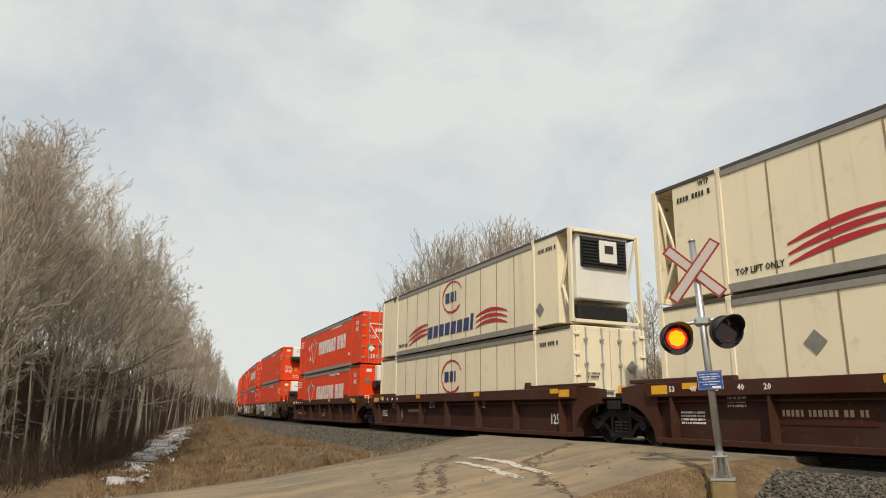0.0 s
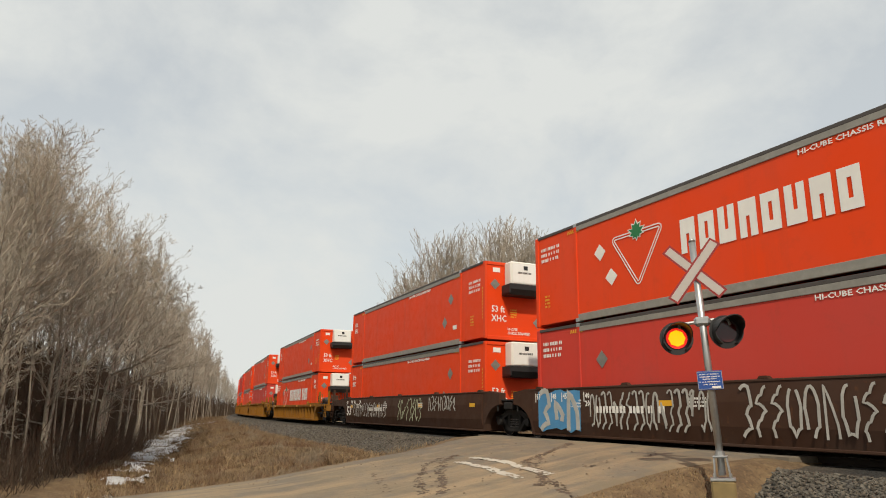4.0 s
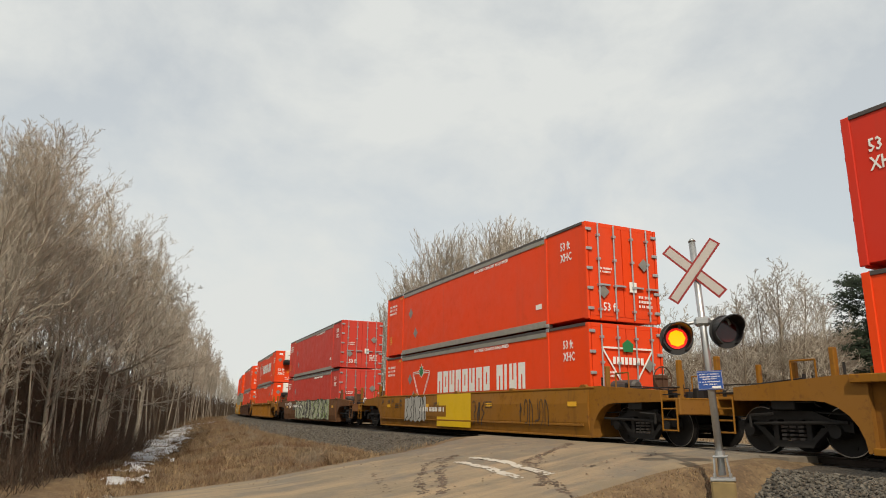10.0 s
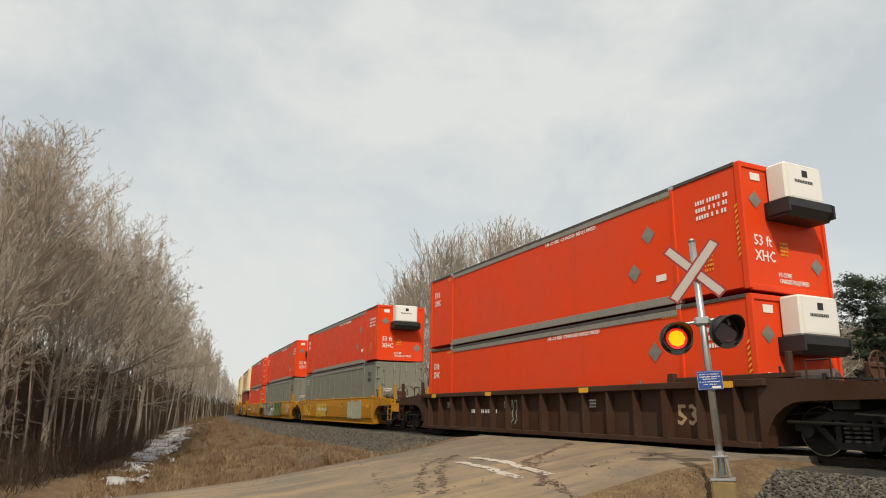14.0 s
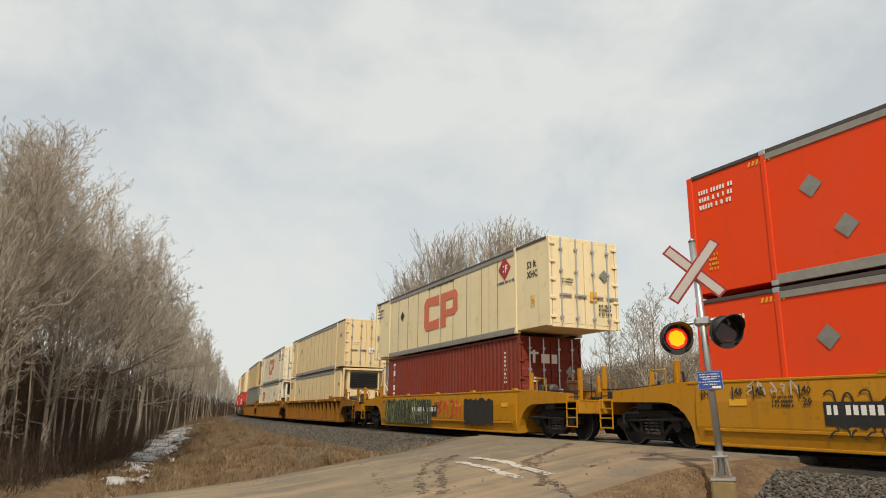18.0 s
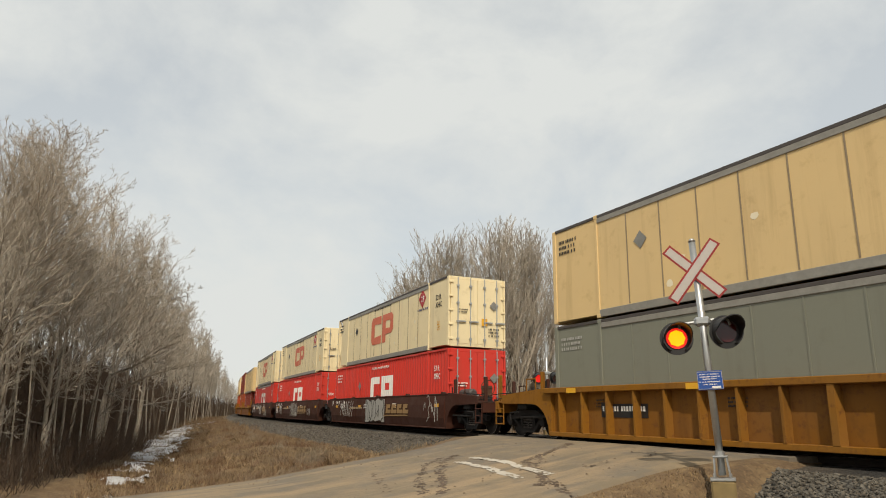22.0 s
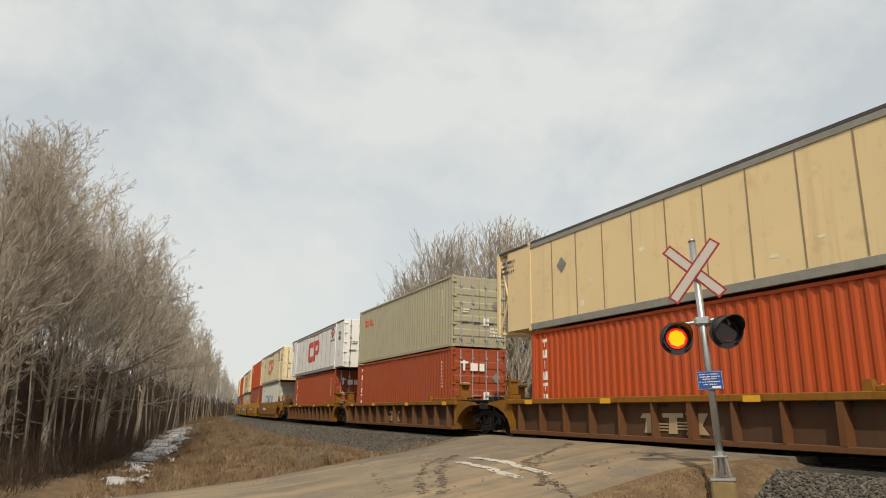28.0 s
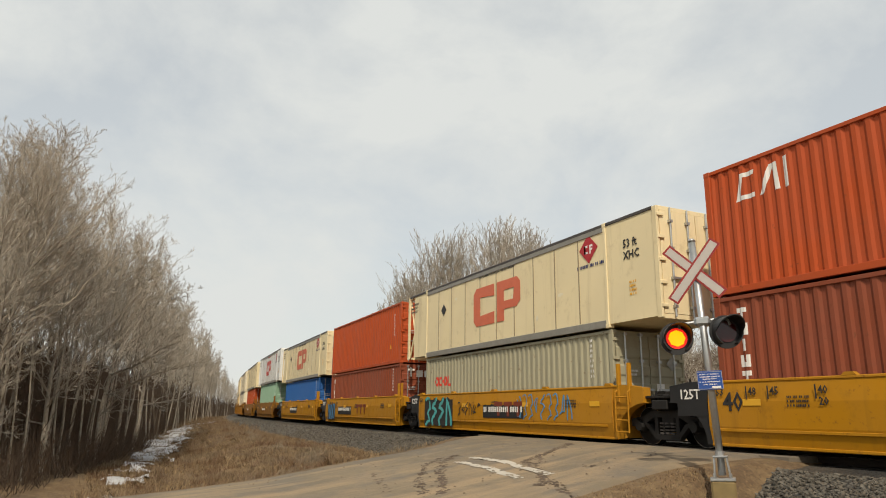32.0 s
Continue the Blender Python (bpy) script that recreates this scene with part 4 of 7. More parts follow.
brush("far_undergrowth", 4500, far_place, 0.8, 2.6, BRUSH, "brown brush beyond the track", 0.02, 0.2, 4, 7)


def tufts(name, count, place, mat, label, h0=0.12, h1=0.5, seed=9, blades=4):
    rng = random.Random(seed)
    xy = []
    while len(xy) < count:
        q = place(rng)
        if q:
            xy.append(q)
    zs = ground_z(np.array([q[0] for q in xy]), np.array([q[1] for q in xy]))
    b = Build()
    for (x, y), z in zip(xy, zs):
        for _ in range(blades):
            h = rng.uniform(h0, h1)
            a = rng.uniform(0, 6.283)
            p = Vector((x + rng.gauss(0, 0.07), y + rng.gauss(0, 0.07), float(z) - 0.02))
            w = Vector((math.cos(a), math.sin(a), 0)) * 0.010
            t = p + Vector((rng.gauss(0, 0.45) * h, rng.gauss(0, 0.45) * h, h))
            k = len(b.v)
            b.v += [tuple(p - w), tuple(p + w), tuple(t)]
            b.f.append((k, k + 1, k + 2))
    one(name, b.mesh(name, mat, False, False), label, "grass", kind="stuff")


def verge(s0, s1, d0, d1, clear=0.35):
    def place(rng):
        s, d = rng.uniform(s0, s1), rng.uniform(d0, d1)
        lo, hi = np.interp(d, EDGE_D, EDGE_L), np.interp(d, EDGE_D, EDGE_R)
        if lo - clear < s < hi + clear:
            return None
        p = on_track(s, d)
        return p.x, p.y
    return place


tufts("dry_grass", 17000, verge(-45, -5, 4.0, 13.5), STRAW, "dry straw-coloured grass on the verge", 0.04, 0.26, 9)
def clumps(name, count, place, mat, label, seed):
    """Leaning sheaves of dead stalks, each from one root."""
    rng = random.Random(seed)
    xy = []
    while len(xy) < count:
        q = place(rng)
        if q:
            xy.append(q)
    zs = ground_z(np.array([q[0] for q in xy]), np.array([q[1] for q in xy]))
    b = Build()
    for (x, y), z in zip(xy, zs):
        size, lx, ly = rng.uniform(0.18, 0.55), rng.gauss(0, 0.5), rng.gauss(0, 0.5)
        for _ in range(int(22 * size / 0.3)):
            h = size * rng.uniform(0.5, 1.1)
            a, far = rng.uniform(0, 6.283), rng.uniform(0.02, 0.16)
            p = Vector((x + math.cos(a) * far, y + math.sin(a) * far, float(z) - 0.03))
            t = p + Vector(((lx + rng.gauss(0, 0.4)) * h, (ly + rng.gauss(0, 0.4)) * h, h * rng.uniform(0.5, 1.0)))
            w = Vector((math.sin(a), -math.cos(a), 0)) * 0.008
            k = len(b.v)
            b.v += [tuple(p - w), tuple(p + w), tuple(t)]
            b.f.append((k, k + 1, k + 2))
    one(name, b.mesh(name, mat, False, False), label, "grass", kind="stuff")


clumps("grass_clumps", 620, verge(-48, -8, 4.3, 12.5), STRAW, "leaning clumps of dead grass stalks on the bank", 31)
tufts("distant_grass", 6000, verge(-150, -45, 3.6, 10.5), STRAW, "dry grass along the far track", 0.15, 0.6, 10)
tufts("near_grass", 5200, verge(-1, 5, 3.9, 11.0, -0.3), STRAW, "short dry grass by the signal", 0.012, 0.055, 11, 4)
tufts("far_grass", 5000, verge(-60, 20, -30, -4.2), STRAW, "dry grass beyond the track", 0.1, 0.5, 12)


# ---- snow in the ditch ----
def snow():
    ss, ds = np.arange(-92, -7.5, 0.22), np.arange(4.6, 14.2, 0.16)
    S, D = np.meshgrid(ss, ds, indexing="ij")
    mid = np.interp(S, [-92, -86, -48, -28, -16, -8], [4.9, 5.4, 9.4, 11.2, 12.3, 12.9])
    wid = np.interp(S, [-92, -86, -48, -28, -20, -14, -8], [0.1, 0.6, 1.15, 1.15, 1.0, 1.1, 1.0])
    nz = np.array([[noise.noise(Vector((s * 0.55, d * 0.9, 3.0))) + 0.6 * noise.noise(Vector((s * 1.9, d * 2.3, 7.0))) + 0.35 * noise.noise(Vector((s * 4.7, d * 5.1, 2.0))) for d in ds] for s in ss])
    mask = 1.0 - np.abs(D - mid) / wid + 1.05 * nz - np.interp(S, [-26, -15], [0.0, 0.8])
    b = Build()
    P = {}
    flat = [(i, j) for i in range(len(ss)) for j in range(len(ds)) if mask[i, j] > 0]
    pos = [on_track(float(ss[i]), float(ds[j])) for i, j in flat]
    gz = ground_z(np.array([p.x for p in pos]), np.array([p.y for p in pos]))
    for q, p, z in zip(flat, pos, gz):
        P[q] = len(b.v)
        m_ = float(mask[q])
        b.v.append((p.x, p.y, float(z) - 0.02 + 0.13 * min(1.0, m_ * 2.2) + 0.02 * math.sin(p.x * 7) * math.sin(p.y * 6)))
    for (i, j) in flat:
        quad = [(i, j), (i + 1, j), (i + 1, j + 1), (i, j + 1)]
        if all(q in P for q in quad):
            b.f.append(tuple(P[q] for q in quad))
    return b.mesh("snow_patch", SNOW, True)


one("snow_patch", snow(), "dirty melting snow lying in the ditch", "snow", kind="stuff")


# ---- loose ballast stones ----
def stone_mesh(seed, r):
    rng = random.Random(seed)
    bm = bmesh.new()
    bmesh.ops.create_icosphere(bm, subdivisions=1, radius=r)
    for v in bm.verts:
        v.co = Vector((v.co.x * 1.25, v.co.y, v.co.z * 0.72)) * rng.uniform(0.75, 1.2)
    me = bpy.data.meshes.new("stone")
    bm.to_mesh(me)
    bm.free()
    me.materials.append(ROCK)
    return me


def rock_mat():
    m, n, l, b = nodes_of("broken_grey_stone")
    co = n.new("ShaderNodeTexCoord").outputs["Object"]
    geo = n.new("ShaderNodeNewGeometry").outputs["Random Per Island"]
    f = noise_node(n, l, co, 30.0, 5)
    c = mixc(n, l, geo, (0.138, 0.127, 0.106), (0.018, 0.017, 0.015))
    c = mixc(n, l, ramp(n, l, f, 0.45, 0.7, 0, 0.5), c, (0.15, 0.11, 0.07))
    l.new(c, b.inputs["Base Color"])
    b.inputs["Roughness"].default_value = 0.9
    bump(n, l, b, f, 0.4, 0.01)
    return m


ROCK = rock_mat()


def bed_z(d):
    return float(np.interp(abs(d), [0, 1.5, 2.4, 4.1], [-0.17, -0.17, -0.22, -0.88]))


def stones():
    rng = random.Random(12)
    kinds = [stone_mesh(k, 0.034) for k in range(6)]
    shapes = []
    for me in kinds:
        shapes.append(([v.co.copy() for v in me.vertices], [tuple(p.vertices) for p in me.polygons]))
    b = Build()
    rows = [(-0.8, 7.0, 2.25, 5.6, 8000), (-34.0, -12.6, 1.9, 4.3, 5000), (-80.0, -34.0, 1.9, 4.2, 2000)]
    for s0, s1, d0, d1, n in rows:
        for _ in range(n):
            s, d = rng.uniform(s0, s1), rng.uniform(d0, d1)
            if s0 > -2 and s < -0.62 + (d - 2.2) * 0.3:
                continue
            p = on_track(s, d)
            p.z = max(bed_z(d), ground_at(p.x, p.y) if s0 > -2 else -9) + 0.008
            vs, fs = shapes[rng.randrange(6)]
            m = Matrix.Translation(p) @ Euler((rng.uniform(-0.6, 0.6), rng.uniform(-0.6, 0.6), rng.uniform(0, 6.28))).to_matrix().to_4x4() @ Matrix.Diagonal((*(rng.uniform(0.7, 1.45) for _ in range(3)), 1))
            b.add([m @ v for v in vs], fs)
    one("ballast_stones", b.mesh("ballast_stones", ROCK, False, False), "loose grey crushed ballast stones beside the rails", "stones", kind="stuff")


stones()


# ---- worn paint, mud and the shadowless details of the road ----
def on_road(s, d, up=0.006):
    p = on_track(s, d)
    return (p.x, p.y, road_z(s, d) + up + 0.01 * math.sin(p.x * 5) * math.sin(p.y * 4.1))


def road_paint():
    b = Build()
    rng = random.Random(4)
    for line in (((-5.2, 6.3), (-3.8, 6.42), (-2.1, 6.72)), ((-5.5, 5.8), (-4.2, 5.75), (-2.7, 6.08), (-2.0, 6.15))):
        L = np.array(line)
        n = 46
        for k in range(n):
            for side in range(4):
                if rng.random() < (0.05 if 3 < k < n - 8 else 0.3) + (0.16 if side in (0, 3) else 0):
                    continue
                q = []
                for a, c in ((0, 0), (1, 0), (1, 1), (0, 1)):
                    f = (k + a) / n * (len(L) - 1)
                    q.append(on_road(float(np.interp(f, range(len(L)), L[:, 0])), float(np.interp(f, range(len(L)), L[:, 1])) + (side + c - 2) * 0.052, 0.010))
                b.add(q, [(0, 1, 2, 3)])
    return b.mesh("road_marking", ROADPAINT, False, False)


ROADPAINT = plain("worn_white_road_paint", (0.56, 0.51, 0.43), 0.8, 0, 0.3, 12.0, 0.2)
MUD = plain("dark_damp_mud", (0.135, 0.092, 0.06), 0.75, 0, 0.4, 9.0, 0.5)
tagged(one("road_marking", road_paint(), "worn white stop line on the road", "road marking"), kind="structure")


def mud():
    rng = random.Random(8)
    b = Build()
    lines = [([(-6.4, 5.7), (-5.3, 6.6), (-3.9, 7.3), (-1.8, 8.3)], 0.9), ([(-6.2, 6.2), (-5.2, 7.0), (-3.4, 8.0), (-1.8, 8.6)], 0.6), ([(-5.4, 8.1), (-4.4, 8.4), (-3.2, 8.7), (-2.5, 8.8)], 0.25),
             ([(-6.4, 2.5), (-6.0, 2.8), (-4.5, 4.5), (-3.8, 5.5), (-2.1, 6.3), (-1.1, 6.7), (-0.2, 7.1)], 0.9), ([(-5.0, 4.0), (-4.0, 5.0), (-3.1, 5.7), (-2.0, 6.3), (-1.2, 6.9)], 0.6), ([(-2.6, 4.2), (-2.2, 5.2)], 0.25)]
    for ln, thick in lines:
        for (s0, d0), (s1, d1) in zip(ln, ln[1:]):
            span = math.hypot(s1 - s0, d1 - d0)
            ux, uy = (s1 - s0) / span, (d1 - d0) / span
            for k in range(int(span * 70 * thick)):
                f = rng.random()
                if math.sin(f * span * 9 + s0 * 3) + rng.uniform(-1.2, 1.2) < -0.5:
                    continue
                off = rng.gauss(0, 0.05)
                s, d = s0 + (s1 - s0) * f - uy * off, d0 + (d1 - d0) * f + ux * off
                n = 7
                r = rng.uniform(0.010, 0.040)
                ring = [on_road(s + math.cos(6.283 * j / n) * r * rng.uniform(0.6, 1.7), d + math.sin(6.283 * j / n) * r * rng.uniform(0.6, 1.5), 0.004) for j in range(n)]
                b.add(ring + [on_road(s, d, 0.008 + r * 0.15)], [(j, (j + 1) % n, n) for j in range(n)])
    for _ in range(160):
        s, d = rng.uniform(-8, 0.5), rng.uniform(2.4, 11)
        lo, hi = np.interp(d, EDGE_D, EDGE_L), np.interp(d, EDGE_D, EDGE_R)
        if not lo + 0.3 < s < hi - 0.3:
            continue
        r = rng.uniform(0.008, 0.028)
        ring = [on_road(s + math.cos(6.283 * j / 6) * r, d + math.sin(6.283 * j / 6) * r, 0.003) for j in range(6)]
        b.add(ring + [on_road(s, d, 0.004 + r * 0.6)], [(j, (j + 1) % 6, 6) for j in range(6)])
    one("mud_tracks", b.mesh("mud_tracks", MUD, True, False), "dark mud dropped along curved tyre tracks", "mud", kind="stuff")


mud()


# ---- containers: x forwards, y to the left, z up from the base; the shown side is -y ----
def side_marks(ob, kind, L, H, hw):
    y = -hw + 0.006

    def put(name, data, x, z, label=""):
        part(name, data, ob, label, pose(x, y, z))
    if kind[0] == "R":       # red dry box with domestic markings
        put("marking", letters("53 ft\nXHC", WHITEINK, 0.56, 0.60), *((-7.66, 1.72) if "flip" in kind else (6.80, 1.86)))
        put("marking", plates("id3", WHITEINK, bars(3, 0.95, 0.52, 3)), *((6.75, 1.75) if "flip" in kind else (-7.75, 1.95)), "white serial number bars")
        put("marking", letters("HI-CUBE CHASSIS REQUIRED", WHITEINK, 2.5, 0.13), 0.6 if "flip" in kind else 1.2, 2.5)
        for x, z in ((5.15, 1.86), (4.58, 0.98)) if "flip" in kind and "tire" not in kind else (((-4.95, 1.8), (-4.52, 1.05)) if "tire" in kind and "flip" not in kind else (((-4.95, 1.8), (-2.35, 1.8)) if "tire" in kind else ((-5.05, 1.82), (-4.45, 0.88)))):
            put("placard", plates("dia%.2f" % 0.24, GREYINK if "white" not in kind else WHITEINK, [diamond(0, 0, 0.24)]), x, z, "grey diamond hazard placard holder")
        put("notice", plates("note", WHITEINK, [rect(0, 0.34, 0, 0.16)]), 5.35 if "flip" in kind else 5.4, 0.62)
        put("notice", plates("ynote", AMBER, bars(5, 0.26, 0.42, 4)), 6.9 if "flip" in kind else -7.6, 0.55, "yellow caution label")
        for i, x in enumerate((5.75, -6.1)):
            put("hazard_stripe", plates("hz", AMBER, [[(k * 0.1, 0), (k * 0.1 + 0.05, 0), (k * 0.1 + 0.09, 0.1), (k * 0.1 + 0.04, 0.1)] for k in range(6)]), x - 0.3, H - 0.27)
    if "tire" in kind:
        b = []
        x = 0.0
        for i, w in enumerate([0.445] * 8 + [0] + [0.42, 0.2, 0.46, 0.42]):
            if not w:
                x += 0.38
                continue
            h, t = 0.83, 0.15
            if w < 0.3:
                b.append(rect(x, x + w * 0.8, 0, h))
            else:           # a block with one slit
                lo, hi = ((0.0, 0.46), (0.22, 0.62), (0.30, h))[i % 3]
                a0, a1 = x + w * 0.40, x + w * 0.60
                b += [rect(x, a0, 0, h), rect(a1, x + w, 0, h)] + ([rect(a0, a1, 0, lo)] if lo > 0 else []) + ([rect(a0, a1, hi, h)] if hi < h else [])
            x += w + 0.115
        put("marking", plates("tire", WHITEINK, b), -2.0, 1.15, "large white block-shaped brand marking")
        def outline(g):
            """Triangle ring standing on its rounded point, grown outwards by g."""
            out = []
            for cx, cz, a0, a1 in ((-0.80, 0.82, 90, 210), (0.0, -0.36, 210, 330), (0.80, 0.82, -30, 90)):
                out += [(cx + (0.07 + g) * math.cos(radians(a0 + (a1 - a0) * k / 4)), cz + (0.07 + g) * math.sin(radians(a0 + (a1 - a0) * k / 4))) for k in range(5)]
            return out

        def ring(g0, g1):
            o, i_ = outline(g1), outline(g0)
            n = len(o)
            return [[o[k], o[(k + 1) % n], i_[(k + 1) % n], i_[k]] for k in range(n)]
        put("marking", plates("tri", WHITEINK, ring(-0.055, -0.025) + ring(0.02, 0.05)), -3.5 if "white" in kind else -3.7, 1.16, "white double-outlined triangle")
        spikes = (1.0, 0.62, 0.86, 0.52, 0.98, 0.56, 0.80, 0.50, 0.66, 0.46, 0.70)

        def leaf_shape(r):
            pts = [(math.sin(math.pi * k / 10) * r * spikes[k], math.cos(math.pi * k / 10) * r * spikes[k]) for k in range(11)]
            return [(x, z) for x, z in pts] + [(-x, z) for x, z in pts[-2:0:-1]]
        put("marking", plates("leafw", WHITEINK, [leaf_shape(0.36)[::-1]]), -3.48 if "white" in kind else -3.68, 2.06, "white leaf-shaped outline")
        part("marking", plates("leaf", LEAF, [leaf_shape(0.30)[::-1]]), ob, "green leaf-shaped marking", pose(-3.48 if "white" in kind else -3.68, y - 0.005, 2.06))
    if kind[0] == "P":       # cream panelled boxes
        ink = REDINK if "white" in kind else FADEDINK
        if "logo" in kind:
            big = [[(0.18, 0), (1.28, 0), (1.28, 0.42), (0.42, 0.36), (0.42, 1.04), (0.18, 1.40), (0, 1.20), (0, 0.2)],
                   [(0.18, 1.40), (0.42, 1.04), (1.28, 0.98), (1.28, 1.40)],
                   rect(1.44, 1.84, 0, 1.40), [(1.84, 1.06), (2.4, 1.06), (2.72, 1.22), (2.55, 1.40), (1.84, 1.40)],
                   [(2.34, 0.68), (2.72, 0.58), (2.72, 1.22), (2.4, 1.06)], [(1.84, 0.4), (2.5, 0.4), (2.72, 0.58), (2.34, 0.68), (1.84, 0.68)]]
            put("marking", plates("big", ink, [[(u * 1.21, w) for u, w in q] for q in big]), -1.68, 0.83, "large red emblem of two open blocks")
            put("marking", letters("HI-CUBE CHASSIS REQUIRED", INK if "white" not in kind else CRIMSON, 2.55, 0.12), -1.28, 2.56)
            put("placard", plates("gem", CRIMSON, [diamond(0, 0, 0.42)]), 5.3, 2.32, "dark red diamond emblem")
            put("marking", plates("gemw", WHITEINK, [rect(-0.2, -0.12, -0.12, 0.12), rect(-0.12, -0.03, 0.06, 0.12), rect(-0.12, -0.03, -0.12, -0.06), rect(0.05, 0.11, -0.14, 0.12), rect(0.11, 0.2, 0.06, 0.12), rect(0.11, 0.18, -0.04, 0.02)]), 5.3, 2.31)
            part("marking", plates("gemt", NAVY, bars(8, 1.2, 0.16, 1)), ob, "", pose(4.76, y, 1.72))
            put("marking", letters("53 ft\nXHC", INK, 0.62, 0.55), 6.75, 1.7)
            put("notice", plates("ynote", AMBER, bars(5, 0.26, 0.42, 4)), 6.95, 0.7, "yellow caution label")
        else:
            put("marking", letters("53'", INK, 0.34, 0.22), 6.9, 1.85)
        if "small" in kind:
            low = [[(u * 0.62, w * 0.62) for u, w in q] for q in
                   ([(0.18, 0), (1.28, 0), (1.28, 0.42), (0.42, 0.36), (0.42, 1.04), (0.18, 1.40), (0, 1.20), (0, 0.2)], [(0.18, 1.40), (0.42, 1.04), (1.28, 0.98), (1.28, 1.40)],
                    rect(1.44, 1.84, 0, 1.40), rect(1.84, 2.72, 1.06, 1.40), rect(2.34, 2.72, 0.4, 1.06), rect(1.84, 2.34, 0.4, 0.68))]
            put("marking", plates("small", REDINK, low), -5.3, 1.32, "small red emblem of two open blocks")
        if "white" not in kind:
            put("placard", plates("dia%.2f" % 0.24, INK if ob["label"].startswith("cream") else GREYINK, [diamond(0, 0, 0.24)]), -4.3 if "small" not in kind else 3.2, 1.82, "diamond placard")
        put("marking", plates("id3k", INK, bars(3, 0.85, 0.5, 3)), -7.75, 2.0, "black serial number bars")
    if kind[0] == "N":       # cream box with red swooshes
        put("marking", plates("id1k", INK, bars(4, 1.05, 0.22, 1)), -7.25 if "flip" in kind else 6.3, 2.28, "black serial number bars")
        if "top" in kind:
            put("marking", letters("STACK LIMIT 3 HIGH", INK, 1.12, 0.11), -5.79, 2.66)
            put("marking", letters("TOP LIFT ONLY", INK, 1.17, 0.15), -5.77, 0.36)
            put("marking", letters("WTP", INK, 0.32, 0.15), -6.6, 2.62)
            sw = []
            def band(x0, dx, z0, rise_, bend):
                """One curved stripe, thick in the middle."""
                top_ = [(x0 + dx * q, z0 + rise_ * q - bend * q * q + 0.02 + 0.018 * math.sin(math.pi * q / 6) * 3) for q in range(7)]
                low_ = [(x, z - 0.04 - 0.10 * math.sin(math.pi * q / 6)) for q, (x, z) in enumerate(top_)]
                return [[low_[q], low_[q + 1], top_[q + 1], top_[q]] for q in range(6)]
            for k in range(3):
                sw += band(-4.5, 0.36, 0.38 + k * 0.2, 0.11, 0.009) + band(2.05, 0.38, 0.50 + k * 0.2, 0.10, 0.018)
            put("marking", plates("swoosh", CRIMSON, sw), 0, 0, "three red curved stripes")
            put("marking", plates("word", NAVY, [[(u + 0.12 * w, w) for u, w in q] for q in
                [rect(x, x + 0.44, 0, 0.48) for x in (0, 0.56, 1.12, 1.68, 2.24, 2.8, 3.36)] + [rect(3.92, 4.15, 0, 0.6)]]), -2.35, 0.48, "dark blue block-shaped wordmark")
        arc = []
        for k in range(12):
            a0, a1 = radians(20 + 25 * k), radians(45 + 25 * k)
            arc += ribbon([(0.9 * math.cos(a0), 0.62 * math.sin(a0)), (0.9 * math.cos(a1), 0.62 * math.sin(a1))], 0.05 + 0.008 * (k % 6))
        put("marking", plates("ringn", CRIMSON, arc), 0.0, 1.95 if "top" in kind else 1.75, "red oval ring")
        put("marking", plates("nblk", NAVY, [rect(-0.62, -0.24, -0.2, 0.2), rect(-0.14, 0.16, -0.2, 0.2), rect(0.26, 0.38, -0.2, 0.2)]), 0.0, 1.95 if "top" in kind else 1.75, "dark blue block marking")
        put("placard", plates("dia%.2f" % 0.24, GREYINK, [diamond(0, 0, 0.24)]), -4.15 if "low" in kind else 6.35, 1.75 if "low" in kind else 0.6)
    if kind[0] == "G":       # grey smooth box
        put("marking", letters("53 ft\nXHC", INK, 0.6, 0.5), 6.7, 1.9)
        put("placard", plates("dia%.2f" % 0.24, GREYINK, [diamond(0, 0, 0.26)]), 4.6, 1.5)
        put("marking", plates("id3g", SILVER, bars(3, 0.95, 0.42, 3)), -7.75, 2.1)
    if kind[0] == "C":       # bright red domestic box with a white emblem
        big = [[(0.18, 0), (1.28, 0), (1.28, 0.36), (0.42, 0.36), (0.42, 1.04), (0.18, 1.36), (0, 1.2), (0, 0.2)], [(0.18, 1.36), (0.42, 1.0), (1.28, 1.0), (1.28, 1.36)],
               rect(1.5, 1.9, 0, 1.36), rect(1.9, 2.9, 1.0, 1.36), rect(2.5, 2.9, 0.36, 1.0), rect(1.9, 2.5, 0.36, 0.66)]
        shapes = [[(u * 1.17, w * 0.97) for u, w in q] for q in big]
        if "smooth" in kind:
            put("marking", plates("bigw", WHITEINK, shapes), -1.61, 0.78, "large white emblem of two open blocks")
        else:
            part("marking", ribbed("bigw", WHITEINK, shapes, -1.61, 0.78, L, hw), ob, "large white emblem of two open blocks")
        put("marking", letters("HI-CUBE CHASSIS REQUIRED", WHITEINK, 2.6, 0.13), -1.33, 2.46)
        put("marking", letters("53 ft\nXHC", WHITEINK, 0.6, 0.55), 6.7, 1.7)
        put("marking", plates("id3", WHITEINK, bars(3, 0.95, 0.52, 3)), -7.75, 1.95)
        put("placard", plates("dia%.2f" % 0.24, GREYINK, [diamond(0, 0, 0.24)]), -3.35, 1.72)
